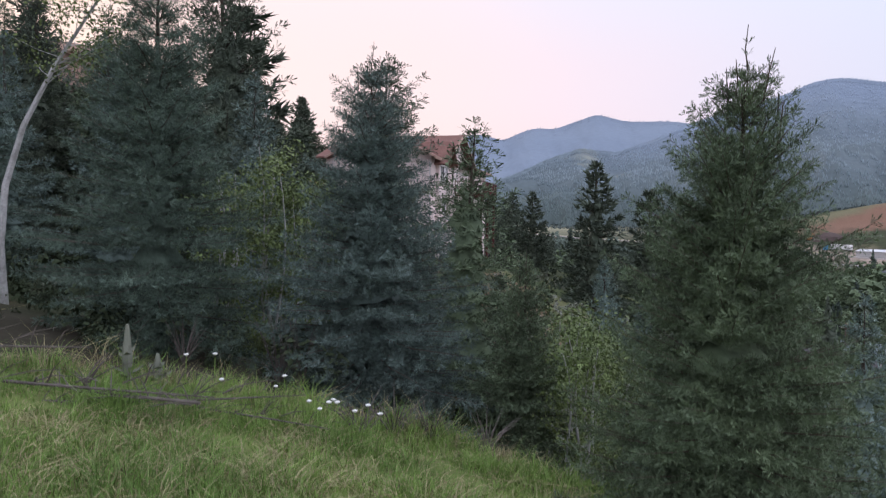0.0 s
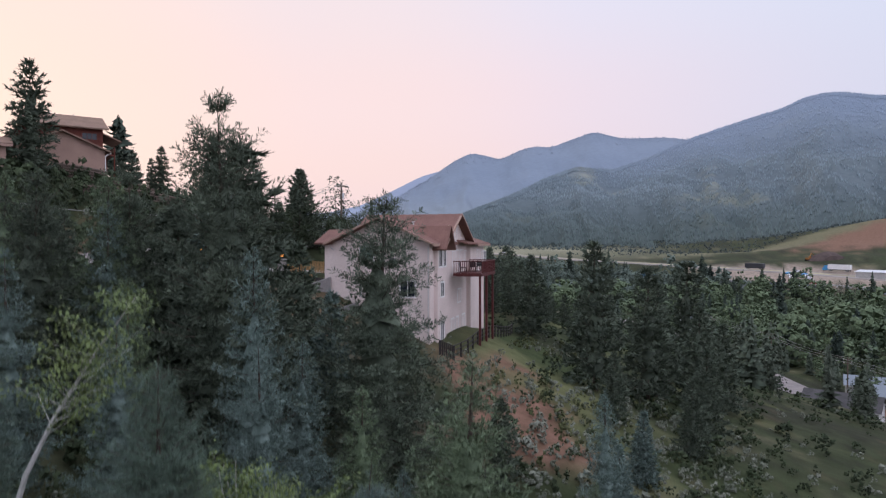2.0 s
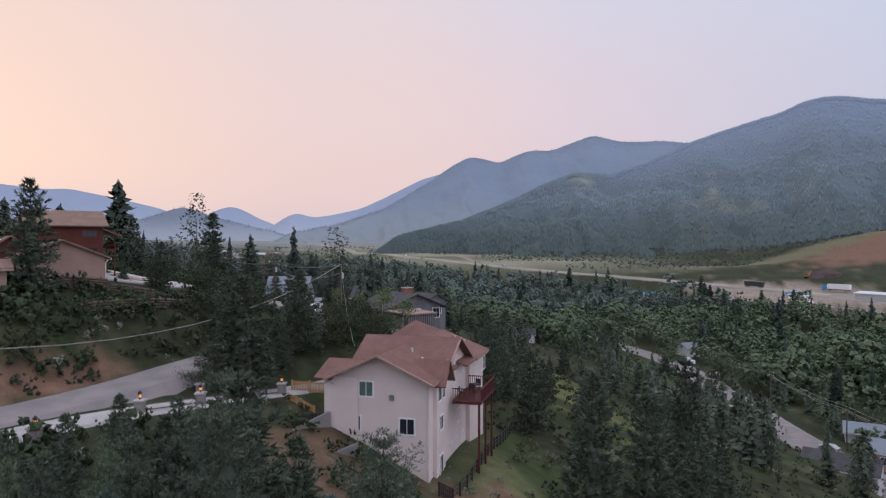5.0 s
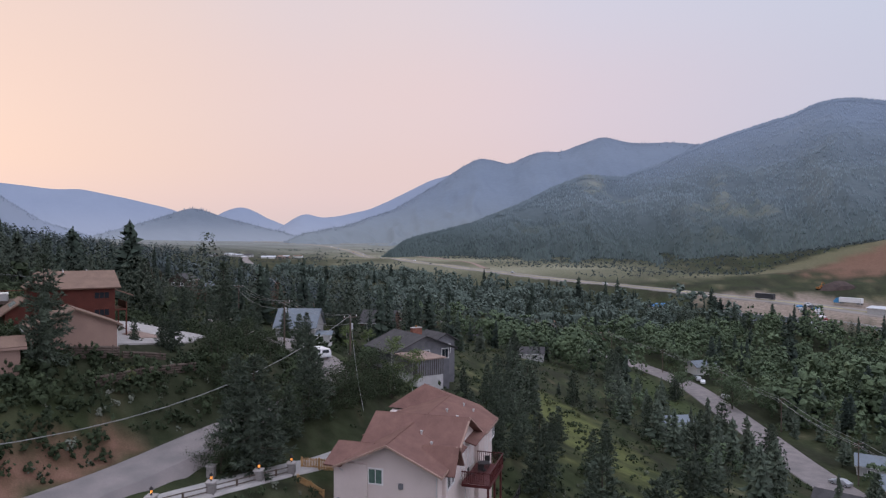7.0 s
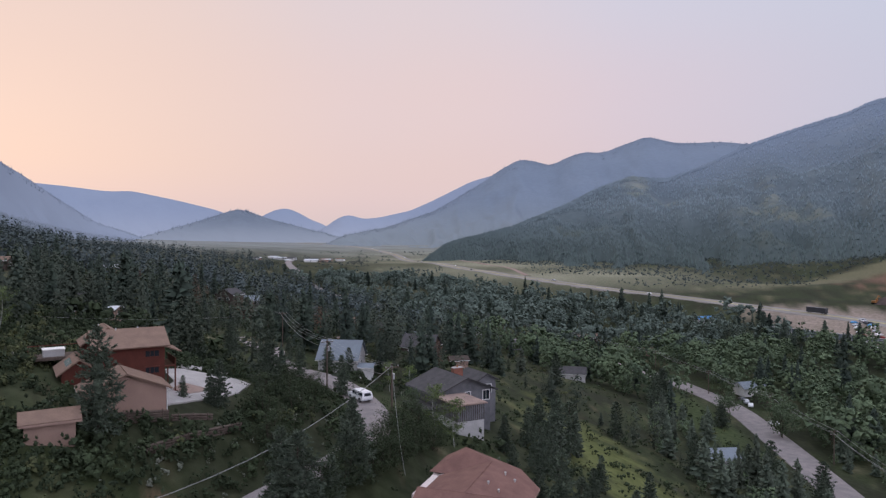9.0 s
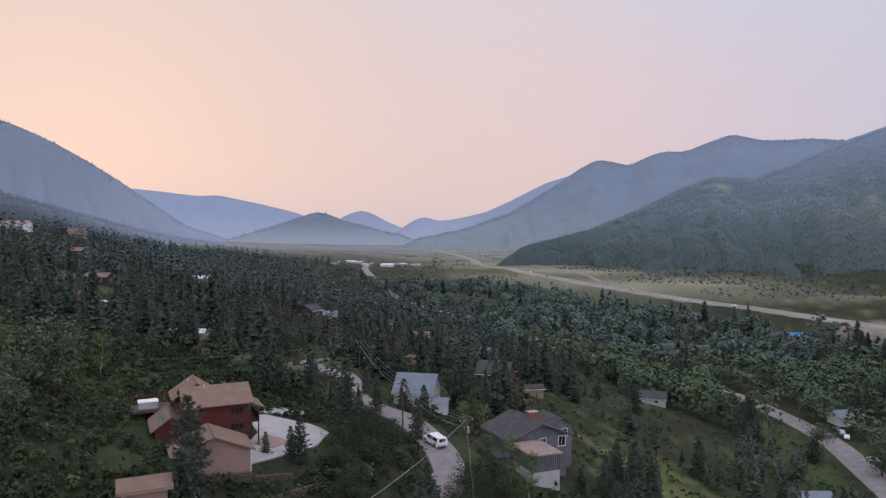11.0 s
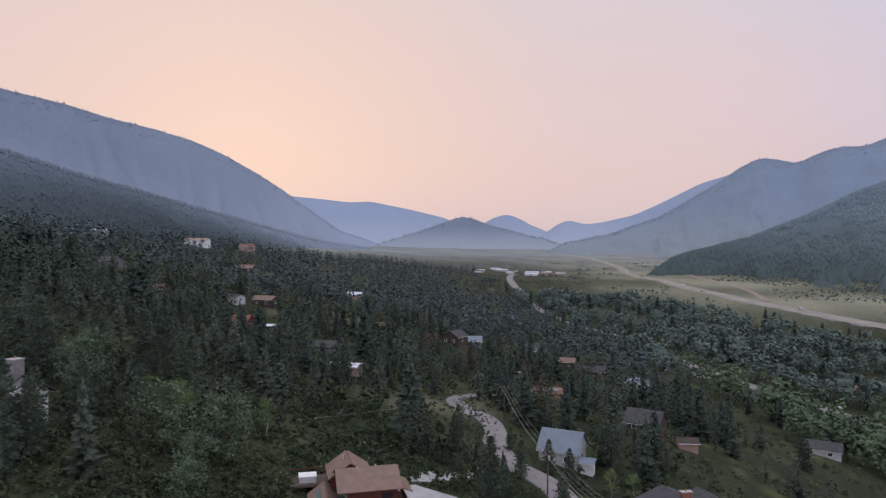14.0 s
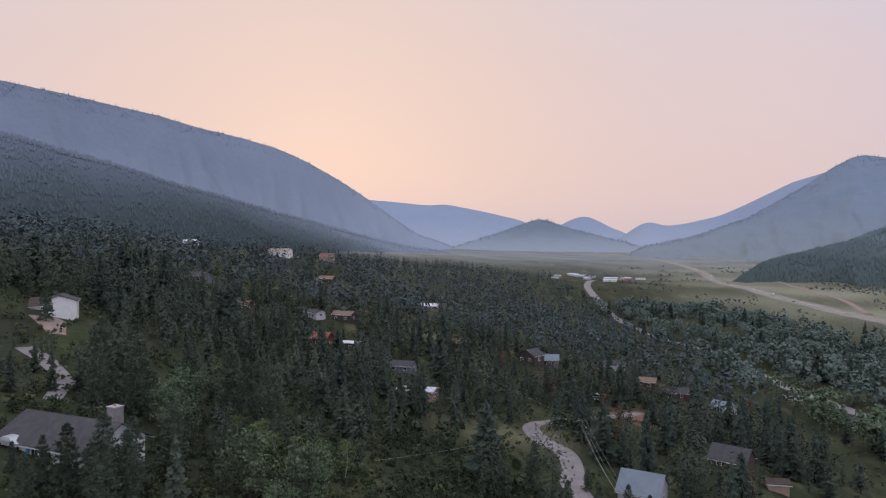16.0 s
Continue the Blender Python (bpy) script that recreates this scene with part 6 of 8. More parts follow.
# ---- retaining walls, fences and lamp pillars round the stucco house ----
def fence_line(name, label, pts, post_h, material, gap, rails, board=None, group=""):
    """Posts, rails and pickets along plan points; each piece a part."""
    ob = thing(name, pose(pts[0][0], pts[0][1], ground_z(*pts[0][:2])), label, "fence", group)
    inv = ob.matrix_world.inverted()
    line = smooth_line([(x, y, 0) for x, y in pts], gap) if len(pts) > 2 else np.array([(pts[0][0] + (pts[1][0] - pts[0][0]) * k, pts[0][1] + (pts[1][1] - pts[0][1]) * k, 0) for k in np.linspace(0, 1, max(2, int(math.dist(pts[0], pts[1]) / gap) + 1))])
    zs = height(line[:, 0], line[:, 1])
    for (x, y, _), z in zip(line, zs):
        part("post", Shape().box(-0.07, -0.07, -0.3, 0.07, 0.07, post_h, inv @ pose(x, y, z)), material, ob)
    for i in range(len(line) - 1):
        a, b = Vector((*line[i][:2], zs[i])), Vector((*line[i + 1][:2], zs[i + 1]))
        for h in rails:
            part("rail", Shape().tube([inv @ (a + Vector((0, 0, h))), inv @ (b + Vector((0, 0, h)))], [0.05, 0.05], 4), material, ob)
        if board:
            n = max(2, int((b - a).length / board))
            turn = math.degrees(math.atan2(b.y - a.y, b.x - a.x))
            for k in range(n):
                p = a.lerp(b, (k + 0.5) / n)
                part("picket", Shape().prism([(-board * 0.36, 0.05), (board * 0.36, 0.05), (board * 0.36, post_h - 0.12), (0, post_h - 0.02), (-board * 0.36, post_h - 0.12)], "y", -0.015, 0.015, inv @ pose(*p, 0, 0, turn)), material, ob)
    return ob


fence_line("cedar_fence", "golden cedar picket fence behind the stucco house", [(-13.9, 61.5), (-10.6, 61.3)], 1.15, M["cedar"], 1.6, (0.3, 0.95), 0.14)
fence_line("picket_fence", "low pale picket fence beside the yard", [(-13.4, 57.8), (-10.9, 56.6)], 0.7, M["cedar"], 1.2, (0.2, 0.55), 0.14)
fence_line("black_railing", "dark railing along the retaining wall", [(-11.6, 53.4), (-9.5, 55.2)], 1.0, M["blackrail"], 1.1, (0.15, 0.95), 0.15)
for pts, label in (([(0.9, 51.6), (2.1, 54.2), (3.6, 59.5), (5.2, 65.5), (6.9, 71.5), (8.0, 76)], "dark post-and-rail fence down the slope below the deck"), ([(-0.2, 51.7), (0.9, 51.5)], "dark slatted gate at the corner of the stucco house")):
    fence_line("dark_fence", label, pts, 1.15, M["blackrail"], 1.5, (0.4, 0.75, 1.1), 0.17 if len(pts) == 2 else None)


def retaining(name, a, b, top_a, top_b, thick=0.3):
    d = Vector((b[0] - a[0], b[1] - a[1], 0)).normalized()
    n = Vector((-d.y, d.x, 0)) * thick / 2
    v = []
    for (x, y), t in ((a, top_a), (b, top_b)):
        for s in (-1, 1):
            v += [(x + n.x * s, y + n.y * s, ground_z(x, y) - 2.5), (x + n.x * s, y + n.y * s, t)]
    return solid(name, Shape().add(v, [(0, 4, 5, 1), (2, 3, 7, 6), (1, 5, 7, 3), (0, 1, 3, 2), (4, 6, 7, 5)]), M["greywall"], "grey concrete retaining wall beside the stucco house", "wall")


retaining("retaining_wall", (-11.9, 52.9), (-9.3, 55.0), 3.4, 4.3)
retaining("retaining_wall", (-9.4, 51.2), (-6.6, 52.2), 1.6, 2.5)


def pillar(x, y, lit):
    ob = thing("lamp_pillar", pose(x, y, ground_z(x, y) - 0.1), "square stone pillar with a lit amber lamp" if lit else "square pale stone pillar with a flat cap", "pillar", "pillars along the driveway")
    part("shaft", Shape().box(-0.32, -0.32, -0.3, 0.32, 0.32, 1.15), M["stone"], ob)
    part("cap", Shape().box(-0.40, -0.40, 1.15, 0.40, 0.40, 1.27), M["concrete"], ob)
    if lit:
        lamp = part("lantern", Shape().tube([(0, 0, 1.27), (0, 0, 1.4), (0, 0, 1.75)], [0.05, 0.1, 0.12], 6), M["blackrail"], ob)
        part("bulb", Shape().tube([(0, 0, 1.45), (0, 0, 1.66)], [0.10, 0.11], 8), M["lamp"], lamp)
        part("lantern_cap", Shape().tube([(0, 0, 1.75), (0, 0, 1.95)], [0.18, 0.02], 8), M["blackrail"], lamp)


PILLARS = [(-24.6, 40.0, True), (-22.3, 48.9, True), (-19.3, 53.0, True), (-16.6, 57.0, True), (-14.4, 59.6, True), (-20.9, 57.4, False)]
for x, y, lit in PILLARS:
    pillar(x, y, lit)
fence_line("drive_rail", "low dark two-rail fence along the driveway", [(x, y) for x, y, lit in PILLARS[1:5]], 0.8, M["pole"], 2.4, (0.35, 0.75))

# ---- houses of the hillside and the valley ----
house("metal_roofed_house", "pale house under a steep blue-grey metal roof", -33.4, 146.4, -2, 8.6, 8.4, 3.2, 3.4, "paleboard", "metalroof", "x", 4.4, (("S", -2, 0.9, 1.2, 1.2), ("S", 2, 0.9, 1.2, 1.2), ("E", 0, 1.0, 1.4, 1.2)))
mr = house("porch", "small white porch beside the metal-roofed house", -27.2, 143, 2, 2.6, 3.4, 1.8, 0.5, "whitepaint", "metalroof", "x", 4.2)
house("cabin", "grey-roofed cabin with dark gable among trees", -20.8, 195, -12, 9.5, 8.0, 2.4, 3.0, "darkboard", "greyshingle", "x", 0.4, (("S", -2, 0.8, 1.2, 1.0), ("W", 0, 1.0, 1.4, 1.2)))
house("shed", "small brown timber shed on the slope", -9.6, 190, 20, 5.0, 3.6, 2.2, 0.8, "tan", "darkboard", "x")
dk = house("grey_house", "dark grey-roofed house with a brick chimney", -7.3, 119.2, 33.5, 10.6, 9.6, 5.4, 2.1, "greyboard", "greyshingle", "y", 1.9, (("S", -3.6, 3.2, 1.4, 1.2), ("S", 0.6, 3.4, 1.0, 1.5), ("S", 4.4, 3.3, 1.3, 1.6), ("E", 0, 3.2, 1.6, 1.2)), (1.4, 0.2, 6.3, 8.3, 1.9, 0.9, "brickwork"), 1.0, fascia="greyboard")
part("wing_wall", gable_walls(4.2, 6.0, -2, 5.9, 1.1, "y", 6.6, 1.6), M["greyboard"], dk)
part("wing_roof", gable_roof(4.2, 6.0, 5.9, 1.1, 0.6, "y", 6.6, 1.6), M["greyshingle"], dk)
window(dk, face(6.6, -1.4, 3.6, 180), 2.2, 1.4, bars=2)
part("side_wall", Shape().box(-8.4, -5.6, -2, -5.3, 1.0, 2.9), M["greyboard"], dk)
part("side_roof", Shape().box(-9.0, -6.2, 2.9, -5.3, 1.6, 3.1), M["greyshingle"], dk)
an = thing("flat_annex", pose(-5.1, 109.3, 2.4, 0, 0, 32), "flat-roofed grey board annex on a pale plinth", "house")
SITES.append((-5.1, 109.3, 5))
part("wall", Shape().box(-2.5, -3.5, 1.9, 2.5, 3.5, 4.5), M["greyboard"], an)
part("roof", Shape().box(-2.9, -3.9, 4.5, 2.9, 3.9, 4.62).box(-2.8, -3.8, 4.62, 2.8, 3.8, 4.7), M["gravel"], an)
part("plinth", Shape().box(-2.44, -3.44, -3, 2.44, 3.44, 1.9), M["paleboard"], an)
for k in range(13):
    part("batten", Shape().box(-2.48 + k * 0.4, -3.56, 1.9, -2.40 + k * 0.4, -3.5, 4.5), M["darkboard"], an)
for k in range(17):
    part("batten", Shape().box(-2.56, -3.4 + k * 0.42, 1.9, -2.5, -3.32 + k * 0.42, 4.5), M["darkboard"], an)
ch = house("chimney_house", "long white house with dark grey roof and stone chimney", -96.0, 58.0, 6, 18.6, 9.4, 3.0, 2.7, "whitepaint", "greyshingle", "x", 28.9, tuple(("S", u, 0.6, 1.3, 1.7) for u in (-8, -5.6, -1.6, 1.2, 5)) + tuple(("E", u, 0.5, 1.2, 1.8) for u in (-2.6, -0.9, 0.9, 2.6)), (6.6, 1.8, 3.0, 7.4, 1.7, 1.5, "stone"), 0.9)
house("white_house", "tall white gabled house with a garage door", -178, 104.5, 55, 8.0, 9.0, 5.6, 1.5, "whitepaint", "greyshingle", "y", 39.6, (("S", -2.0, 3.4, 1.0, 1.2),), None, 0.4, gar=("S", 1.0, 4.6))
house("white_house_wing", "low white wing with a brown roof", -188, 107.5, 55, 9.0, 8.0, 3.0, 2.0, "whitepaint", "darkboard", "x", 40.4)
patch("gravel_pad", [(-176, 95), (-168, 93), (-160, 91), (-158, 94), (-168, 100), (-173, 101)], M["gravel"], "reddish gravel drive below the white house", 0.12, 4)
patch("upper_lane", [(-150, 78), (-140, 77), (-128, 74), (-118, 66), (-116, 68), (-126, 77), (-140, 81), (-150, 82)], M["asphalt"], "pale stretch of lane above the hillside", 0.12, 5)

RURAL = [
    ("pale_roofed_house", "low tan house with pale flat roof", -113.5, 183, 12, 12, 6.5, 2.9, 0.7, "tan", "whiteroof", "x"),
    ("brown_house", "brown gabled house with grey roof", -116.5, 288, -14, 9, 8, 3.4, 2.4, "darkboard", "greyshingle", "y"),
    ("brown_house", "small grey-roofed house behind the brown one", -113, 303, 20, 8, 7, 3, 2, "greyboard", "metalroof", "x"),
    ("red_roofed_house", "house with a dull red roof among pines", -195, 233, 10, 8, 7, 3.6, 2.2, "redwood", "brickwork", "x"),
    ("flat_roofed_house", "dark flat-roofed house with pale edges", -184, 238, 10, 10, 6, 3.2, 0.3, "darkboard", "whiteroof", "x"),
    ("hillside_house", "brown house with pale roof on the hillside", -213, 272, 8, 11, 7, 3.2, 1.5, "darkboard", "tanshingle", "x"),
    ("hillside_house", "pale house beside parked cars on the hill", -224, 262, -10, 9, 6, 2.8, 1.2, "paleboard", "greyshingle", "x"),
    ("large_white_house", "long white house high on the wooded slope", -433, 458, 20, 20, 10, 5, 2, "whitepaint", "tan", "x"),
    ("brown_hill_house", "brown house with white lower wall on the slope", -414, 502, 25, 13, 9, 5, 2.4, "tan", "shingle", "x"),
    ("valley_house", "grey-roofed house beside the valley road", 31, 264, -8, 12, 7, 2.8, 2.0, "paleboard", "greyshingle", "x"),
    ("valley_house", "small grey-roofed cottage below the slope", 59, 177, 10, 9, 7, 2.8, 1.8, "paleboard", "metalroof", "x"),
    ("valley_house", "white house beside the valley road", 108, 286, 20, 11, 7, 3.4, 2.0, "whitepaint", "metalroof", "x"),
    ("valley_house", "long grey-roofed house beside the valley road", 104, 158, -30, 13, 8, 3.0, 1.6, "paleboard", "metalroof", "x"),
    ("valley_house", "grey-roofed house in the valley", 96, 137, -35, 12, 8, 3.0, 1.8, "tan", "metalroof", "x"),
    ("valley_house", "grey-roofed house in the valley", 74, 122, -40, 12, 8, 3.0, 1.8, "paleboard", "greyshingle", "x"),
    ("valley_house", "brown house among cottonwoods", 86, 380, 10, 12, 7, 3, 2, "tan", "tanshingle", "x"),
    ("valley_house", "low brown roof among cottonwoods", 60, 420, -20, 12, 7, 3, 2, "darkboard", "tanshingle", "x"),
    ("valley_house", "grey-roofed house beside the road", 14, 372, 35, 11, 7, 3, 2, "greyboard", "greyshingle", "x"),
    ("valley_house", "pale house beside the road", -12, 410, 35, 10, 7, 3, 2, "paleboard", "greyshingle", "x"),
    ("hamlet_house", "red-walled house among pines", -60, 332, 15, 11, 7, 3, 2, "redwood", "greyshingle", "x"),
    ("hamlet_house", "grey-roofed house among pines", -38, 330, -20, 10, 7, 3, 2, "paleboard", "metalroof", "x"),
    ("hamlet_house", "brown house among pines", -76, 340, 5, 10, 7, 3, 1.6, "darkboard", "tanshingle", "x"),
    ("hamlet_house", "pale house among pines", -98, 360, 25, 12, 7, 3, 2, "paleboard", "greyshingle", "x"),
    ("hamlet_house", "low house on the wooded slope", -140, 215, 10, 9, 6, 2.6, 1.4, "greyboard", "greyshingle", "x"),
    ("hamlet_house", "brown cabin on the wooded slope", -238, 225, 20, 10, 7, 3, 1.8, "darkboard", "tanshingle", "x"),
    ("hamlet_house", "grey house high on the wooded slope", -290, 245, 10, 11, 7, 3.4, 1.8, "greyboard", "greyshingle", "x"),
    ("hamlet_house", "small pale house far up the slope", -520, 430, 10, 14, 8, 4, 2, "whitepaint", "whiteroof", "x"),
    ("hamlet_house", "brown house far up the slope", -330, 400, 15, 12, 8, 3.4, 2, "darkboard", "tanshingle", "x"),
    ("hamlet_house", "pale-roofed house in the far woods", -250, 420, 20, 12, 8, 3.4, 1.6, "tan", "whiteroof", "x"),
]
for row in RURAL:
    w, l = row[5], row[6]
    house(*row, None, (("S", -w * 0.28, 0.9, 1.3, 1.1), ("S", w * 0.22, 0.9, 1.3, 1.1), ("E", 0, 0.9, 1.2, 1.1)), None, 0.5, group="scattered houses")
rng = random.Random(5)
for k in range(13):
    a, b = rng.uniform(-1, 1), rng.uniform(-1, 1)
    house("village_building", "low pale building of the far village", -365 + a * 75, 1225 + b * 70, rng.uniform(-30, 30), rng.uniform(12, 26), rng.uniform(8, 12), 3.6, 1.4, rng.choice(["whitepaint", "tan", "paleboard"]), rng.choice(["whiteroof", "greyshingle", "tanshingle", "whiteroof"]), "x", None, (), None, 0.6, group="far village")
house("depot", "long low roadside depot with a pale roof", 236, 352, -62, 26, 10, 3.6, 0.9, "paleboard", "whiteroof", "x")
house("tarp_roofed_shed", "shed under a bright blue tarpaulin roof", 141, 452, 20, 12, 8, 3, 1.6, "paleboard", "tarp", "x")


# ---- vehicles ----
def wheels(parent, xs, y, r):
    for x in xs:
        for s in (-1, 1):
            w = part("wheel", Shape().tube([(x, s * y - 0.11, r), (x, s * y + 0.11, r)], [r, r], 12), M["rubber"], parent)
            part("rim", Shape().tube([(x, s * y - 0.125, r), (x, s * y + 0.125, r)], [r * 0.55, r * 0.55], 10), M["carsilver"], w)


def vehicle(name, label, x, y, turn, paint, profile, glass, length, width=1.8, z=None, wheel_x=(-1.4, 1.4), r=0.34, group=""):
    """A car along local x: a bevelled body from a side outline, glazing, lamps and wheels."""
    zz = ground_z(x, y) + 0.2 if z is None else z
    ob = thing(name, pose(x, y, zz, 0, 0, turn), label, "vehicle", group)
    w = width / 2
    b = Shape()
    k = len(profile)
    v = [(px, s * (w - (0.16 if pz > 1.05 else 0.0)), pz) for s in (-1, 1) for px, pz in profile]
    b.add(v, [tuple(range(k)), tuple(range(k, 2 * k))[::-1]] + [(i, i + k, (i + 1) % k + k, (i + 1) % k) for i in range(k)])
    part("body", b, M[paint], ob)
    for gx0, gx1, z0, z1 in glass:
        for s in (-1, 1):
            part("side_window", Shape().add([(gx0, s * (w - 0.02), z0), (gx1, s * (w - 0.02), z0), (gx1 - 0.1, s * (w - 0.14), z1), (gx0 + 0.1, s * (w - 0.14), z1)], [(0, 1, 2, 3)]), M["carglass"], ob)
    for s in (-1, 1):
        part("headlight", Shape().box(length / 2 - 0.06, s * (w - 0.3) - 0.16, 0.62, length / 2 + 0.01, s * (w - 0.3) + 0.16, 0.78), M["whitepaint"], ob)
        part("tail_light", Shape().box(-length / 2 - 0.01, s * (w - 0.16) - 0.1, 0.7, -length / 2 + 0.05, s * (w - 0.16) + 0.1, 0.98), M["carred"], ob)
    wheels(ob, wheel_x, w - 0.08, r)
    return ob


SEDAN = [(-2.2, 0.3), (2.2, 0.3), (2.25, 0.7), (1.2, 0.92), (0.5, 1.42), (-1.0, 1.45), (-1.7, 1.0), (-2.25, 0.95)]
PICKUP = [(-2.7, 0.4), (2.7, 0.4), (2.72, 0.95), (1.5, 1.12), (0.95, 1.78), (-0.5, 1.82), (-0.55, 1.76), (-2.6, 1.76), (-2.72, 1.05)]
SUVP = [(-2.3, 0.35), (2.3, 0.35), (2.35, 0.85), (1.3, 1.05), (0.7, 1.7), (-1.9, 1.72), (-2.35, 1.05)]
pk = vehicle("pickup_truck", "white pickup truck with a canopy, parked on the lane", -21.9, 109.2, 128, "carwhite", PICKUP, ((0.2, 1.1, 1.15, 1.66), (-0.45, 0.1, 1.15, 1.66), (-2.5, -0.75, 1.2, 1.62)), 5.4, 1.95, 6.62, (-1.65, 1.75), 0.39)
part("rear_window", Shape().add([(-2.71, -0.6, 1.12), (-2.71, 0.6, 1.12), (-2.63, 0.55, 1.6), (-2.63, -0.55, 1.6)], [(0, 1, 2, 3)]), M["carglass"], pk)
part("windscreen", Shape().add([(1.50, -0.75, 1.14), (1.50, 0.75, 1.14), (1.0, 0.68, 1.72), (1.0, -0.68, 1.72)], [(0, 1, 2, 3)]), M["carglass"], pk)
part("bumper", Shape().box(-2.85, -0.9, 0.45, -2.7, 0.9, 0.62), M["carsilver"], pk)
vehicle("car", "pale blue car parked before the long white house", -101.5, 52.4, 6, "carsilver", SEDAN, ((-0.9, 0.5, 0.95, 1.36),), 4.4)
bin_ = thing("wheeled_bin", pose(-98.5, 53.2, ground_z(-98.5, 53.2)), "blue wheeled bin beside the long white house", "bin")
part("body", Shape().prism([(-0.32, 0.05), (0.32, 0.05), (0.4, 1.05), (-0.4, 1.05)], "y", -0.35, 0.35), M["carblue"], bin_)
part("lid", Shape().box(-0.44, -0.4, 1.05, 0.44, 0.4, 1.13), M["carblue"], bin_)
PAINTS = ["carwhite", "carsilver", "cardark", "carwhite", "carsilver", "cardark", "carsilver", "carwhite", "carred", "carsilver", "carblue"]
WORDS = {"carwhite": "white", "carsilver": "silver", "cardark": "dark", "carred": "red", "carblue": "blue"}


def traffic(where, x, y, turn, k, z=None, group=""):
    p = PAINTS[k % len(PAINTS)]
    prof, gl, ln = ((SEDAN, ((-0.9, 0.5, 0.95, 1.36),), 4.4), (SUVP, ((-1.8, 0.6, 1.08, 1.62),), 4.6))[k % 2]
    vehicle("car", WORDS[p] + " car " + where, x, y, turn, p, prof, gl, ln, z=z, group=group)


for k, (x, y) in enumerate(((99.5, 262), (99.8, 267.5), (100.2, 273), (97, 235), (52, 378), (-10, 436), (88, 150), (101, 152))):
    traffic("parked beside the valley road", x, y, 70 + 9 * k, k, None, "cars by the valley road")
hw = ROADS["highway"][0]
for k, s in enumerate((0.10, 0.14, 0.19, 0.22, 0.27, 0.30, 0.335, 0.37, 0.40, 0.44, 0.47, 0.52)):
    i = int(s * len(hw))
    t = hw[i + 1] - hw[i]
    n = np.array((t[1], -t[0])) / np.hypot(t[0], t[1]) * (5.5 if k % 2 else -5.5)
    traffic("driving on the highway", hw[i][0] + n[0], hw[i][1] + n[1], math.degrees(math.atan2(t[1], t[0])) + 180 * (k % 2), k, hw[i][2] + 0.04, "cars on the highway")
for k in range(22):
    traffic("parked in the roadside lot", 192 + (k % 11) * 1.4 + (k // 11) * 9, 345 + (k % 11) * 6.0 * 0.8 + 8 * (k // 11), 20, k * 3 + k // 5, None, "cars in the lot")


def semi(label, x, y, turn, cab, box, z, cab_on=True):
    ob = thing("semi_trailer" if not cab_on else "semi_truck", pose(x, y, z, 0, 0, turn), label, "truck")
    part("trailer", Shape().box(-7.5, -1.3, 1.1, 5.6, 1.3, 4.0), M[box], ob)
    part("chassis", Shape().box(-7.4, -0.5, 0.8, 5.4, 0.5, 1.1), M["blackrail"], ob)
    wheels(ob, (-6.6, -5.4, 4.4), 1.05, 0.5)
    if cab_on:
        c = part("cab", Shape().prism([(5.9, 0.5), (9.0, 0.5), (9.0, 1.9), (8.2, 2.1), (7.8, 3.3), (5.9, 3.6)], "y", -1.2, 1.2), M[cab], ob)
        part("windscreen", Shape().add([(8.22, -1.0, 2.15), (8.22, 1.0, 2.15), (7.86, 1.0, 3.2), (7.86, -1.0, 3.2)], [(0, 1, 2, 3)]), M["carglass"], c)
        wheels(ob, (8.2,), 1.05, 0.5)


semi("parked dark box trailer beside the highway", 205, 436, 118, "cardark", "cardark", ground_z(205, 436) + 0.3, False)
semi("white articulated lorry with a blue cab", 238, 398, 118, "carblue", "carwhite", -10.6)
rv = thing("camper_van", pose(-84, 281, ground_z(-84, 281) + 0.1, 0, 0, 8), "long white camper van parked on red earth", "vehicle")
part("body", Shape().prism([(-4.5, 0.5), (4.5, 0.5), (4.6, 1.6), (4.1, 3.0), (-4.5, 3.1)], "y", -1.2, 1.2), M["carwhite"], rv)
part("stripe", Shape().box(-4.4, -1.22, 1.2, 4.2, 1.22, 1.5), M["cardark"], rv)
part("window_band", Shape().box(-4.0, -1.215, 2.0, 3.8, 1.215, 2.6), M["carglass"], rv)
wheels(rv, (-2.6, 3.0), 1.1, 0.42)
tent = thing("dome_tank", pose(-63, 196, ground_z(-63, 196)), "pale rounded tank beside the lane", "tank")
part("shell", Shape().tube([(0, 0, -0.2), (0, 0, 0.8), (0, 0, 1.5), (0, 0, 2.0), (0, 0, 2.2)], [1.6, 1.6, 1.35, 0.8, 0.1], 14), M["whitepaint"], tent, smooth=True)
heap = Shape()
hr = random.Random(3)
ring = [(math.cos(a) * 1, math.sin(a) * 1) for a in np.linspace(0, 6.283, 15)[:-1]]
hv = [(x * rr * hr.uniform(0.85, 1.15), y * rr * 0.6 * hr.uniform(0.85, 1.15), zz) for rr, zz in ((13, -1), (9, 2.6), (4, 5.0)) for x, y in ring] + [(0, 0, 5.8)]
heap.add(hv, [(a * 14 + k, a * 14 + (k + 1) % 14, a * 14 + 14 + (k + 1) % 14, a * 14 + 14 + k) for a in (0, 1) for k in range(14)] + [(28 + k, 28 + (k + 1) % 14, 42) for k in range(14)])
solid("earth_mound", heap, M["earth"], "dark brown heap of earth beside the highway", "mound", m=pose(262, 450, ground_z(262, 450)))
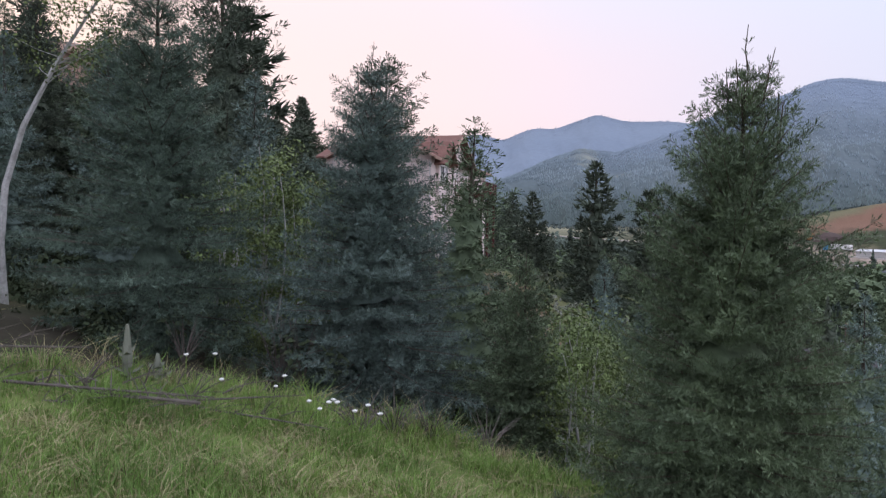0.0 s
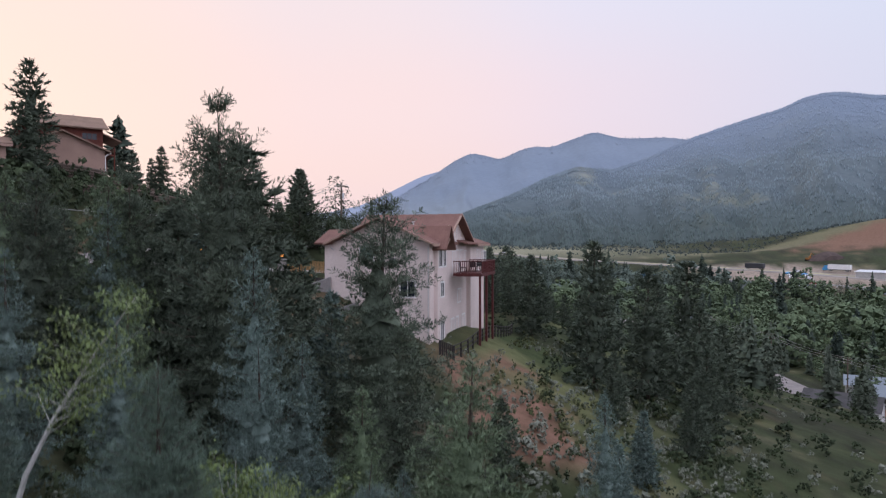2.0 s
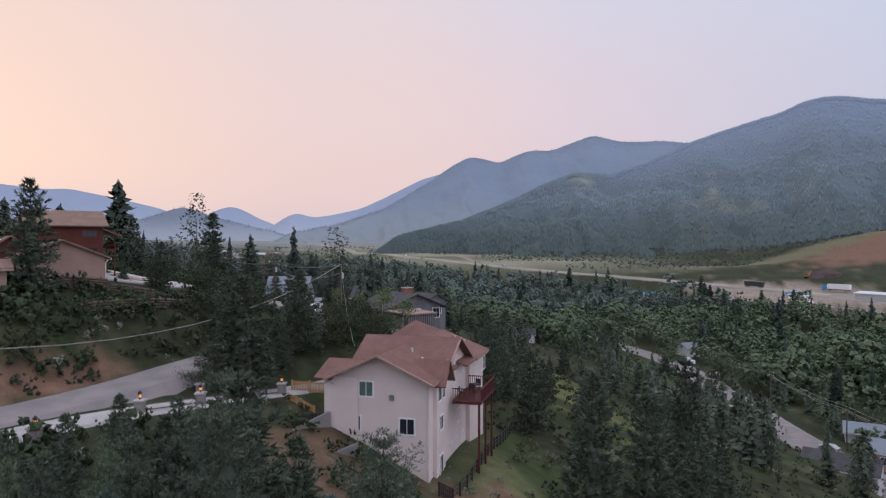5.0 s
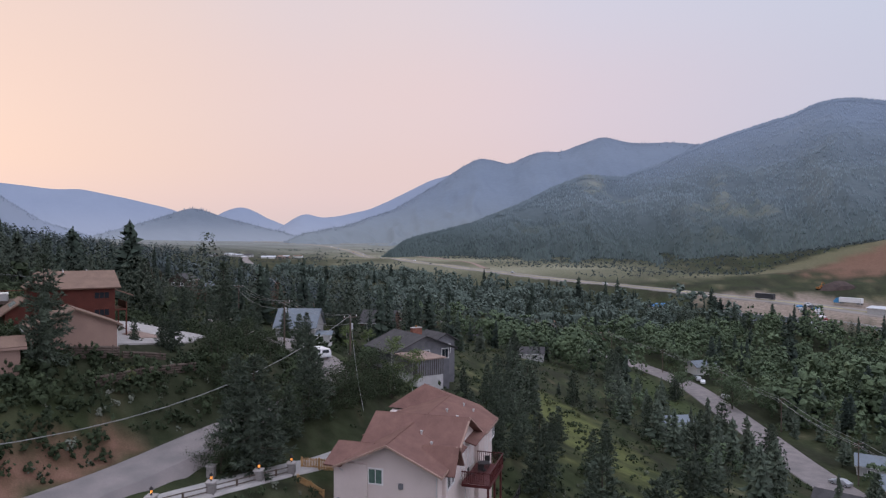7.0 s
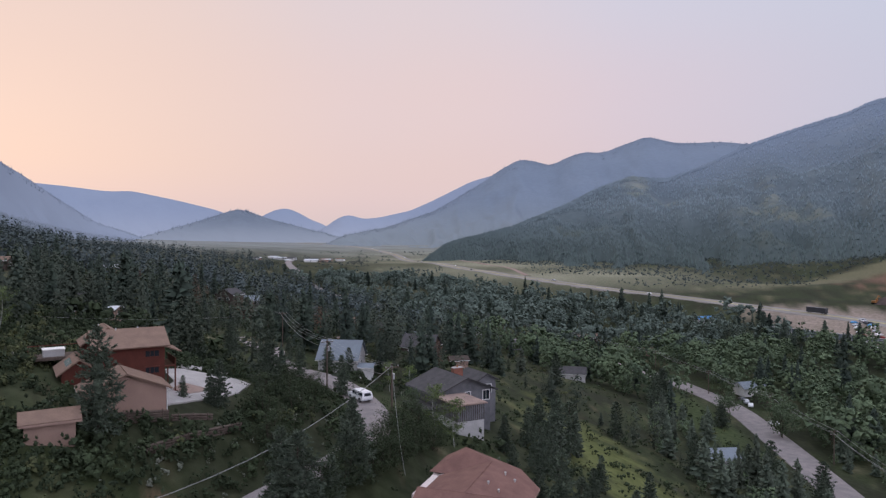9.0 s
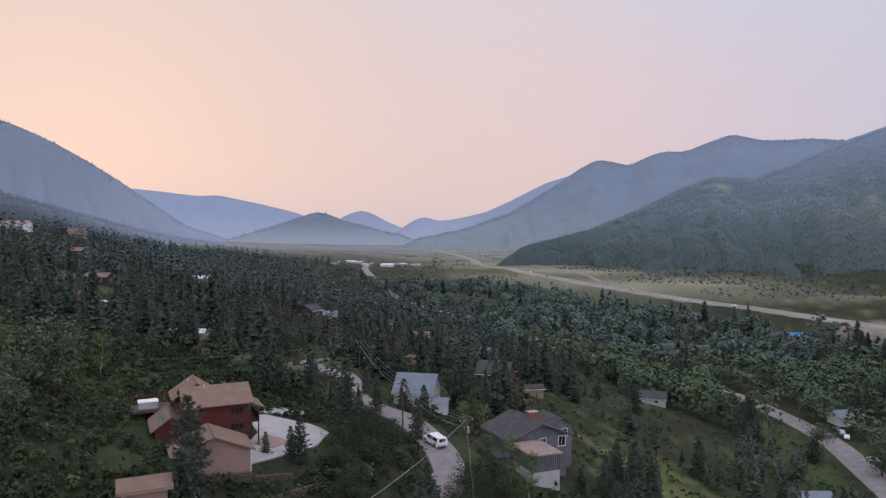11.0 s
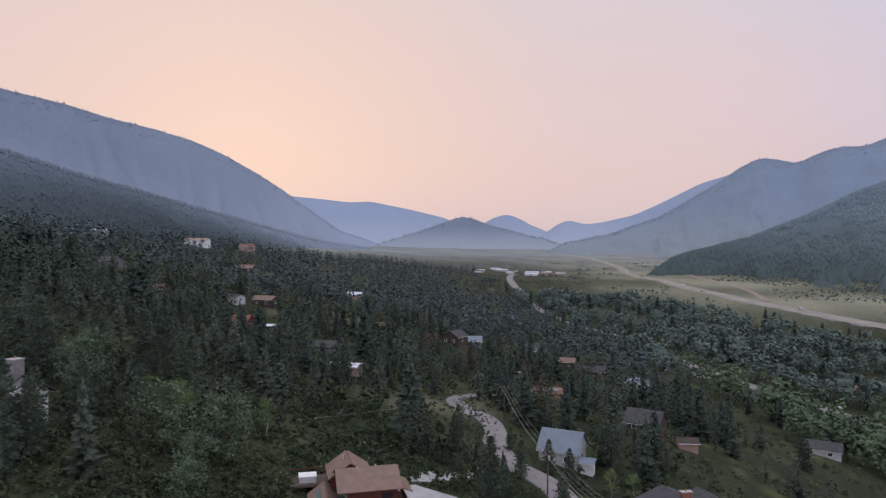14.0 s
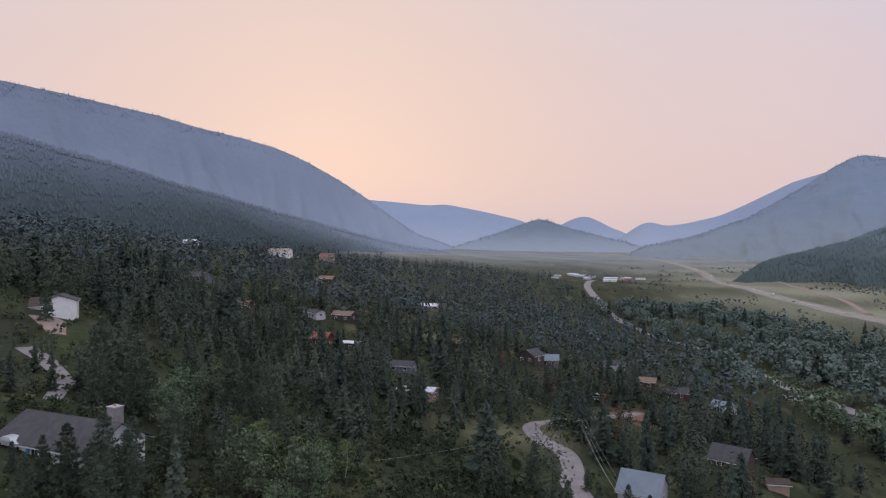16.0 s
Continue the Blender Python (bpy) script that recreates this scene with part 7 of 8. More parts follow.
dg = thing("excavator", pose(250, 452, ground_z(250, 452), 0, 0, 30), "rusty orange excavator by the earth heap", "excavator")
part("tracks", Shape().box(-2, -1.5, 0, 2, -0.8, 0.9).box(-2, 0.8, 0, 2, 1.5, 0.9), M["rubber"], dg)
part("cab", Shape().box(-1.8, -1.3, 0.9, 1.6, 1.3, 2.2).box(0.2, -1.2, 2.2, 1.5, 0, 3.2), M["rust"], dg)
part("boom", Shape().tube([(1.4, 0.4, 1.8), (4.2, 0.4, 5.2), (6.6, 0.4, 4.0), (7.2, 0.4, 1.2)], [0.3, 0.28, 0.25, 0.2], 4), M["rust"], dg)


# ---- the long low wall between the roadside lot and the creek ----
def lot_wall():
    ob = thing("lot_wall", pose(164.7, 408.9, -18.4, 0, 0, 0), "long pale grey panelled wall along the roadside lot", "wall")
    line = [(0, 0), (27.1, -33.7), (40.7, -53.3), (47.3, -71.0), (52, -92)]
    for (x0, y0), (x1, y1), n, open_bay in zip(line[:-1], line[1:], (12, 7, 5, 6), (False, False, True, False)):
        turn = math.degrees(math.atan2(y1 - y0, x1 - x0))
        step = math.hypot(x1 - x0, y1 - y0) / n
        for k in range(n):
            m = pose(x0 + (x1 - x0) * (k + 0.5) / n, y0 + (y1 - y0) * (k + 0.5) / n, 0, 0, 0, turn)
            if open_bay:
                part("bay_rail", Shape().box(-step / 2, -0.2, 2.3, step / 2, 0.2, 2.9, m).box(-step / 2, -0.2, -1.0, step / 2, 0.2, 0.5, m), M["paleboard"], ob)
            else:
                part("panel", Shape().box(-step / 2 + 0.1, -0.12, -1.5, step / 2 - 0.1, 0.12, 2.3, m), M["metalroof"], ob)
                part("coping", Shape().box(-step / 2, -0.5, 2.3, step / 2, 0.5, 2.5, m), M["paleboard"], ob)
            part("post", Shape().box(-0.25, -0.25, -1.5, 0.25, 0.25, 2.9, m @ pose(-step / 2, 0, 0)), M["paleboard"], ob)


lot_wall()

# ---- log walls terracing the slope below the garage ----
def log_wall(a, b, logs, label):
    ob = thing("log_wall", pose(a[0], a[1], ground_z(*a) - 0.25), label, "wall", "log terraces")
    d = Vector((b[0] - a[0], b[1] - a[1], ground_z(*b) - ground_z(*a)))
    for k in range(logs):
        u = 0.03 * (k % 2)
        part("log", Shape().tube([Vector((u, u, 0.26 * k)), d * 0.5 + Vector((0.05 * k, 0, 0.26 * k + 0.05)), d + Vector((0, u, 0.26 * k))], [0.14, 0.15, 0.13], 7), M["pole"], ob)
    for q in (0.15, 0.5, 0.85):
        part("stake", Shape().tube([d * q + Vector((0.18, -0.05, -0.3)), d * q + Vector((0.18, -0.05, 0.26 * logs + 0.05))], [0.07, 0.06], 6), M["pole"], ob)


for a, b, n in (((-34.2, 63.2), (-31.6, 68.2), 5), ((-31.5, 68.4), (-28.9, 74.6), 5), ((-38.6, 65.9), (-35.0, 69.4), 6), ((-34.8, 69.6), (-32.0, 73.8), 4)):
    log_wall(a, b, n, "dark weathered log wall terracing the brushy slope")


# ---- poles and wires ----
def pole(x, y, h, arm_turn, label, transformer=False, arms=1, group=""):
    z = ground_z(x, y)
    ob = thing("utility_pole", pose(x, y, z, 0, 0, arm_turn), label, "utility pole", group)
    part("mast", Shape().tube([(0, 0, -0.5), (0, 0, h * 0.6), (0, 0, h)], [0.17, 0.14, 0.11], 8), M["pole"], ob)
    for k in range(arms):
        c = part("crossarm", Shape().box(-1.15, -0.06, h - 0.55 - k * 0.8, 1.15, 0.06, h - 0.42 - k * 0.8), M["pole"], ob)
        for u in (-1.0, 0.0, 1.0):
            part("insulator", Shape().tube([(u, 0, h - 0.42 - k * 0.8), (u, 0, h - 0.2 - k * 0.8)], [0.05, 0.03], 6), M["whitepaint"], c)
    if transformer:
        part("transformer", Shape().tube([(0.3, 0.2, h - 2.2), (0.3, 0.2, h - 1.4)], [0.25, 0.25], 10), M["carsilver"], ob)
    return Vector((x, y, z + h - 0.2))


def wire(a, b, sag, r=0.02, group="overhead wires"):
    a, b = Vector(a), Vector(b)
    q = np.linspace(0, 1, 15)
    path = [a.lerp(b, t) - Vector((0, 0, sag * 4 * t * (1 - t))) for t in q]
    path = [p - a for p in path]
    solid("overhead_wire", Shape().tube(path, [r] * len(path), 4), M["wire"], "thin grey overhead wire sagging between poles", "wire", "", group, Matrix.Translation(a))


PA = pole(-14.2, 93.6, 9.0, 40, "weathered utility pole with crossarm beside the lane", True)
PB = pole(-29.6, 117.5, 8.6, 40, "weathered utility pole with a transformer by the lane", True)
PC = pole(-53.8, 167.5, 9.0, 30, "utility pole beside the lane's bend")
PD = pole(-40.5, 33.0, 14.0 - ground_z(-40.5, 33.0), 60, "utility pole on the hillside above the lane")
wire(PA, PD, 4.8, 0.04)
wire(PA, (-9.6, 73.2, 6.9), 1.4, 0.022)
for off in (-1.0, 0.0, 1.0):
    o = Vector((off * 0.8, off * 0.6, 0.1))
    wire(PA + o, PB + o, 0.9, 0.018)
    wire(PB + o, PC + o, 1.2, 0.018)
wire(PA - Vector((0, 0, 1.2)), PB - Vector((0, 0, 1.2)), 1.3, 0.03)
wire(PB - Vector((0, 0, 1.2)), PC - Vector((0, 0, 1.2)), 1.5, 0.03)
PE = pole(-100, 205, 9, 30, "utility pole among the pines")
wire(PC, PE, 1.0, 0.02)
wire(PC, PB + Vector((-40, -20, 6)), 1.0, 0.02)
line = [pole(x, y, 10.0, 10, "tall utility pole beside the valley road", False, 2, "valley road poles") for x, y in ((-40, 520), (8, 440), (50, 384), (80, 330), (90, 282), (98, 240), (97, 195), (92, 150), (89, 105))]
for a, b in zip(line[:-1], line[1:]):
    for off, dz in ((-1.0, 0), (1.0, 0), (0, -0.9)):
        wire(a + Vector((off, 0, dz)), b + Vector((off, 0, dz)), 0.9, 0.035, "valley wires")


# ---- woods, scrub and grass ----
S_X, S_Y, S_R = (np.array(c) for c in zip(*SITES))
T_X, T_Y, T_R = (np.array(c) for c in zip(*taken))
rng = np.random.default_rng(77)


def clear_of(x, y, room):
    ok = np.ones(len(x), bool)
    for a, b, c in zip(S_X, S_Y, S_R):
        ok &= (x - a) ** 2 + (y - b) ** 2 > (c + room) ** 2
    return ok


def scatter(x0, x1, y0, y1, step):
    """Points on a jittered grid over a plan rectangle."""
    gx_, gy_ = np.meshgrid(np.arange(x0, x1, step), np.arange(y0, y1, step))
    x, y = gx_.ravel() + rng.uniform(-0.5, 0.5, gx_.size) * step, gy_.ravel() + rng.uniform(-0.5, 0.5, gx_.size) * step
    return x, y


def in_view(x, y, lo=-68, hi=40):
    a = np.degrees(np.arctan2(x, y))
    return (a > lo) & (a < hi)


def open_sight(x, y, tall):
    """Keeps the strips just before houses free, so that they stand open as they do."""
    ok = np.ones(len(x), bool)
    for a, b, c in SITES:
        d = math.hypot(a, b)
        ux, uy = a / d, b / d
        s, off = x * ux + y * uy, np.abs(x * uy - y * ux)
        ok &= ~((s < d) & (s > d - 16 - d * 0.035) & (off < c * 0.85))
    return ok


def road_open(x, y):
    """Leaves the hill side of the valley road mostly open."""
    d = near_road(x, y, ROADS["valley_road"][0])[0]
    line = ROADS["valley_road"][0]
    o = np.argsort(line[:, 1])
    return ~((x < np.interp(y, line[o, 1], line[o, 0])) & (d < 24) & (y < 500) & (rng.random(len(x)) < 0.85))


def stamp(protos, p, h, turn, material, name, label):
    """Copies of small prototype plants (vertices and triangles), joined into one mesh."""
    vs, fs, ns, o, k = [], [], [], 0, rng.integers(0, len(protos), len(p))
    for i, (pv, pf) in enumerate(protos):
        m = k == i
        out = unit(np.c_[pv[:, :2], (pv[:, 2] - 0.5) * 0.7 + 0.06])
        side = unit(np.cross(pv[pf[:, 1]] - pv[pf[:, 0]], pv[pf[:, 2]] - pv[pf[:, 0]]))
        away = (side * out[pf[:, 0]]).sum(1) < 0
        pf = np.where(away[:, None], pf[:, ::-1], pf)
        own = np.zeros_like(pv)
        for c in range(3):
            own[pf[:, c]] = np.where(away[:, None], -side, side)
        nn = unit(out * 0.75 + own)
        c, s = np.cos(turn[m])[:, None], np.sin(turn[m])[:, None]
        v = pv[None] * h[m][:, None, None]
        w = rng.uniform(0.8, 1.2, m.sum())[:, None]
        x, y = v[..., 0] * w, v[..., 1] * w
        vs.append((np.stack([x * c - y * s, x * s + y * c, v[..., 2]], -1) + p[m][:, None]).reshape(-1, 3))
        ns.append(np.stack([nn[None, :, 0] * c - nn[None, :, 1] * s, nn[None, :, 0] * s + nn[None, :, 1] * c, nn[None, :, 2] + 0 * c], -1).reshape(-1, 3))
        fs.append((pf[None] + (o + np.arange(m.sum()) * len(pv))[:, None, None]).reshape(-1, 3))
        o += m.sum() * len(pv)
    me = tri_mesh(name, np.concatenate(vs), np.concatenate(fs), material)
    me.polygons.foreach_set("use_smooth", [True] * len(me.polygons))
    me.normals_split_custom_set_from_vertices(np.concatenate(ns))
    return tagged(new(name, me), label, "trees", kind="stuff")


def loose(tris):
    """Triangles that share no corners, as vertices and triangles."""
    v = np.asarray(tris).reshape(-1, 3)
    return v, np.arange(len(v)).reshape(-1, 3)


def proto_conifer(seed, whorls, per, r, shape, low):
    """A small conifer of flat needle fans, one metre tall."""
    g = np.random.default_rng(seed)
    tris = []
    for q in np.linspace(low, 0.97, whorls):
        ln0 = r * (1 - q) ** shape + 0.012
        a0 = g.uniform(0, 6.28)
        for k in range(per):
            a = a0 + 6.283 * k / per + g.normal(0, 0.3)
            ln = ln0 * g.uniform(0.35, 1.3)
            d = np.array((math.cos(a), math.sin(a), 0))
            s = np.array((-math.sin(a), math.cos(a), 0)) * (0.012 + ln * g.uniform(0.12, 0.26))
            z0, z1 = q + 0.03 + g.normal(0, 0.022), q - ln * g.uniform(-0.1, 0.4) + g.normal(0, 0.02)
            c = d * ln * g.uniform(0.45, 0.7)
            tris += [[(0, 0, z0 + 0.02), tuple(c + s + (0, 0, z1)), tuple(d * ln + (0, 0, z1 + 0.02))], [(0, 0, z0 + 0.02), tuple(d * ln + (0, 0, z1 + 0.02)), tuple(c - s + (0, 0, z1 - 0.015))]]
    tris.append([(-0.02, 0, 0.9), (0.02, 0, 0.9), (0, 0, 1.0)])
    tris += [[(-0.018, 0, 0), (0.018, 0, 0), (0, 0, 0.7)], [(0, -0.018, 0), (0, 0.018, 0), (0, 0, 0.7)]]
    return loose(tris)


def proto_leafy(seed, n, size, flat=0.8):
    """A leafy crown of blades in uneven clumps, one metre tall; two triangles a blade."""
    g = np.random.default_rng(seed)
    lumps = np.c_[g.uniform(-0.28, 0.28, (9, 2)), g.uniform(0.3, 0.85, 9)]
    p = lumps[g.integers(0, 9, n)] + unit(g.normal(size=(n, 3))) * g.uniform(0.08, 0.2, (n, 1)) * (1, 1, flat)
    q = leaf_quads(p, size, g, (p - (0, 0, 0.45)) * 0.8 + (0, 0, 0.12)).reshape(-1, 4, 3)
    return loose(np.concatenate([q[:, [0, 1, 2]], q[:, [0, 2, 3]]]))


def proto_pine(seed, n, r, size, low):
    """A ragged round-headed pine of needle clumps, one metre tall; two triangles a clump."""
    g = np.random.default_rng(seed)
    q = low + (1 - low) * g.beta(1.3, 1.15, n)
    a = g.uniform(0, 6.28, n)
    rad = r * np.sin(np.pi * np.clip((q - low * 0.6) / (1.06 - low * 0.6), 0.02, 1)) ** 0.75 * (1 + 0.35 * np.sin(a * 2 + seed) * np.sin(q * 9 + seed)) * np.sqrt(g.uniform(0.12, 1.1, n))
    p = np.c_[rad * np.cos(a), rad * np.sin(a), q - 0.02]
    v = leaf_quads(p, size * (1.15 - 0.5 * q[:, None]), g, np.c_[np.cos(a), np.sin(a), 0.35 + 0.9 * q]).reshape(-1, 4, 3)
    stem = np.array([[(-0.014, 0, 0), (0.014, 0, 0), (0, 0, 0.8)], [(0, -0.014, 0), (0, 0.014, 0), (0, 0, 0.8)]])
    return loose(np.concatenate([v[:, [0, 1, 2]], v[:, [0, 2, 3]], stem]))


pro_pine = [proto_pine(s, 250, r, 0.034, lo) for s, r, lo in ((41, 0.17, 0.10), (42, 0.20, 0.16), (43, 0.15, 0.08), (44, 0.18, 0.2), (45, 0.21, 0.12))]
OCT_V = np.array([(1, 0, 0), (0, 1, 0), (-1, 0, 0), (0, -1, 0), (0, 0, 1), (0, 0, -1)], float)
OCT_F = np.array([(0, 1, 4), (1, 2, 4), (2, 3, 4), (3, 0, 4), (1, 0, 5), (2, 1, 5), (3, 2, 5), (0, 3, 5)])


def proto_round(seed, lobes, clumps, cards, size=0.045, wide=0.27):
    """A leafy crown, one metre tall: small ragged clumps of foliage over a few uneven lobes, with leaf sprays standing out of them."""
    g = np.random.default_rng(seed)
    hub = np.c_[g.uniform(-1, 1, (lobes, 2)) * wide * 0.75, g.uniform(0.32, 0.78, lobes)]
    big = g.uniform(0.13, 0.24, lobes)
    hub[0], big[0] = (0, 0, 0.5), 0.24
    k = g.integers(0, lobes, clumps * 4)
    d = unit(g.normal(size=(clumps * 4, 3)) + (0, 0, 0.3))
    c = hub[k] + d * (big[k] * g.uniform(0.72, 1.12, clumps * 4))[:, None]
    out = (np.linalg.norm(c[:, None] - hub[None], axis=-1) < big * 0.7).sum(1) == 0
    c, d = c[out][:clumps], d[out][:clumps]
    n = len(c)
    rad = g.uniform(0.6, 1.3, n) * 0.32 / clumps ** 0.45
    turn = g.uniform(0, 6.28, n)
    v = []
    for i in range(n):
        m = np.array(Euler((g.uniform(0, 3), g.uniform(0, 3), turn[i])).to_matrix())
        v.append(c[i] + (OCT_V * g.uniform(0.55, 1.45, (6, 1))) @ m * rad[i])
    v, f = np.concatenate(v), np.concatenate([OCT_F + 6 * i for i in range(n)])
    j = g.integers(0, n, cards)
    e = unit(g.normal(size=(cards, 3)) * 0.8 + d[j] + (0, 0, 0.2))
    q = leaf_quads(c[j] + e * rad[j][:, None] * g.uniform(0.9, 1.5, (cards, 1)), size, g, e).reshape(-1, 4, 3)
    v, f = v[f].reshape(-1, 3), np.arange(f.size).reshape(-1, 3)
    lv, lf = loose(np.concatenate([q[:, [0, 1, 2]], q[:, [0, 2, 3]]]))
    return np.concatenate([v, lv]), np.concatenate([f, lf + len(v)])


pro_con = [proto_conifer(s, 21, 8, r, sh, lo) for s, r, sh, lo in ((1, 0.20, 0.8, 0.08), (2, 0.24, 0.65, 0.12), (3, 0.17, 0.75, 0.06), (4, 0.23, 0.55, 0.2), (5, 0.21, 0.9, 0.05))]
pro_leaf = [proto_round(s, 7, 64, 110, 0.022) for s in (11, 12, 13, 14, 18, 19)]
pro_bush = [proto_round(s, 4, 8, 8, 0.06, 0.36) for s in (21, 22, 23)]
pro_far = [proto_round(s, 6, 30, 30, 0.034) for s in (61, 62, 63, 64)]
pro_scrub = [proto_round(s, 5, 17, 46, 0.036, 0.36) for s in (24, 25, 26)]
pro_fine = [proto_leafy(s, 220, 0.045, 0.9) for s in (31, 32, 33)]

# the wooded hillside
x, y = scatter(-620, 60, 112, 1100, 7.4)
r = np.hypot(x, y)
az = np.degrees(np.arctan2(x, y))
right_edge = np.interp(y, [100, 200, 300, 400, 560, 800, 1100], [-24, 0, 4, -40, -100, -260, -420])
clump = wave(x, y, 38, 21) * 0.6 + wave(x, y, 13, 22) * 0.5
keep = in_view(x, y) & (x < right_edge + 14 * wave(x, y, 20, 23)) & (clump > -0.34 + 0.22 * (r < 190)) & (rng.random(len(x)) < np.clip(1.1 - (r - 350) / 900, 0.35, 1))
x, y, r = x[keep], y[keep], r[keep]
meadow = (np.hypot((x + 72) / 16, (y - 168) / 22) < 1) | (np.hypot((x + 165) / 22, (y - 290) / 11) < 1) | (np.hypot((x + 62) / 13, (y - 262) / 22) < 1)
keep = ~meadow & clear_of(x, y, 2) & off_roads(x, y, 2.5) & road_open(x, y) & open_sight(x, y, 9)
x, y, r = x[keep], y[keep], r[keep]
z = height(x, y)
h = rng.uniform(7.5, 18.0, len(x)) * np.where(rng.random(len(x)) < 0.3, 0.55, 1.0)
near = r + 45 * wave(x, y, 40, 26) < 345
h *= 1 + 0.28 * wave(x, y, 33, 24)
round_top = rng.random(len(x)) < 0.55 + 0.3 * wave(x, y, 21, 25)
P = np.c_[x, y, z - 0.2]
close = r < 215
for m, pro, mt, name, label in ((near & round_top & close, [proto_pine(q, 520, w, 0.021, lo) for q, w, lo in ((51, 0.17, 0.10), (52, 0.2, 0.15), (53, 0.18, 0.07))], "wood_mid", "lower_pines", "dense dark pines on the near hillside"), (near & round_top & ~close, pro_pine, "wood_mid", "hillside_pines", "dense dark pine woods on the hillside"), (near & ~round_top, pro_con, "fir_dark", "hillside_firs", "pointed dark firs among the hillside pines")):
    stamp(pro, P[m], h[m], rng.uniform(0, 6.28, m.sum()), M[mt], name, label)
# the farther woods take the leaf colour greyed with painted haze
stamp([proto_pine(q, 20, 0.19, 0.09, 0.12) for q in (46, 47, 48, 49)], P[~near], h[~near], rng.uniform(0, 6.28, (~near).sum()), M["wood_valley"], "valley_woods", "haze-greyed woods sweeping down to the valley")

# rusty dead pines here and there
x, y = scatter(-150, 20, 170, 380, 13)
keep = (rng.random(len(x)) < 0.16) & off_roads(x, y, 3) & clear_of(x, y, 2) & open_sight(x, y, 9) & (x < np.interp(y, [170, 300, 380], [-4, 2, -30]))
x, y = x[keep], y[keep]
stamp(pro_pine, np.c_[x, y, height(x, y) - 0.2], rng.uniform(7, 12, len(x)), rng.uniform(0, 6.28, len(x)), M["dead_pine"], "dead_pines", "rusty brown dead pines among the green ones")

# dull leafy clumps between the conifers
x, y = scatter(-420, 10, 118, 520, 9)
keep = in_view(x, y) & (x < np.interp(y, [100, 200, 300, 400, 560], [-24, 4, 8, -36, -96])) & (wave(x, y, 24, 81) > -0.1) & off_roads(x, y, 3) & clear_of(x, y, 2) & open_sight(x, y, 6)
x, y = x[keep], y[keep]
h = rng.uniform(3.0, 8.0, len(x))
stamp([proto_round(q, 5, 16, 12, 0.042) for q in (15, 16, 17)], np.c_[x, y, height(x, y) - 0.22 * h], h, rng.uniform(0, 6.28, len(x)), M["scrub"], "hillside_broadleaves", "dull green leafy trees among the hillside conifers")

# conifers standing closer, and those of the slope towards the valley road
x, y = scatter(-150, 100, 30, 300, 8.5)
az = np.degrees(np.arctan2(x, y))
up_left = (x < -62 - 0.1 * y) & (y < 190)
east = (x > 6) & (x < 84) & (y > 84)
keep = in_view(x, y) & ((up_left & (wave(x, y, 16, 31) > -0.35)) | (east & (wave(x, y, 18, 32) > np.where((x > 44) & (y < 200), -0.3, 0.34)))) & clear_of(x, y, 1.5) & off_roads(x, y, 2.5) & open_sight(x, y, 9) & road_open(x, y)
x, y = x[keep], y[keep]
keep = np.array([free(a, b, 1.5) for a, b in zip(x, y)])
x, y = x[keep], y[keep]
h = rng.uniform(6, 13, len(x)) * np.where(rng.random(len(x)) < 0.3, 0.55, 1.0)
P, top = np.c_[x, y, height(x, y) - 0.2], rng.random(len(x)) < 0.55
stamp(pro_pine, P[top], h[top], rng.uniform(0, 6.28, top.sum()), M["wood_mid"], "slope_pines", "scattered ragged pines on the open slopes")
stamp(pro_con, P[~top], h[~top], rng.uniform(0, 6.28, (~top).sum()), M["wood_mid"], "slope_conifers", "scattered dark conifers on the open slopes")

# cottonwoods along the creek
x, y = scatter(-240, 300, 120, 760, 8.2)
left = np.interp(y, [120, 190, 215, 260, 330, 400, 460, 560, 640, 760], [102, 104, 60, 30, 14, -26, -60, -100, -160, -240])
right = np.interp(y, [120, 300, 340, 420, 480, 560, 640, 760], [215, 205, 188, 165, 130, 70, 0, -110])
keep = in_view(x, y) & (x > left) & (x < right) & clear_of(x, y, 1) & off_roads(x, y, 3) & (wave(x, y, 30, 41) > -0.62) & ~(np.hypot((x - 72) / 11, (y - 240) / 42) < 1)
x, y = x[keep], y[keep]
x, y = x + rng.normal(0, 2.5, len(x)), y + rng.normal(0, 2.5, len(x))
big = wave(x, y, 17, 43) + 0.6 * wave(x, y, 47, 44)
h = np.clip(rng.normal(11.5, 2.8, len(x)) + 3.4 * big, 4.0, 19)
edge = np.abs(x - np.interp(y, [120, 300, 340, 420, 480, 560, 640], [215, 205, 188, 165, 130, 70, 0])) < 22
ever = rng.random(len(x)) < np.where(edge, 0.45, np.clip(0.14 - 0.4 * wave(x, y, 26, 45), 0.02, 0.5))
keep = off_roads(x, y, 2.0) & road_open(x, y)
# cottonwoods past about 400 m get leaves paled with painted haze
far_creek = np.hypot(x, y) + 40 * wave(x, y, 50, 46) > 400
for m, pro, mt, name, label in ((~ever & keep & ~far_creek, pro_leaf, "cotton", "creek_cottonwoods", "leafy cottonwoods crowding the creek bottom"), (~ever & keep & far_creek, pro_far, "creek_far", "creek_willows", "haze-paled cottonwoods farther down the creek")):
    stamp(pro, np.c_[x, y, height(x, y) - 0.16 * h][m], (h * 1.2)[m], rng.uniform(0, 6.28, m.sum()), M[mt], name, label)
stamp(pro_con, np.c_[x, y, height(x, y) - 0.3][ever & keep], (h * 1.12)[ever & keep], rng.uniform(0, 6.28, (ever & keep).sum()), M["fir_dark"], "creek_conifers", "dark conifers among the creek's cottonwoods")

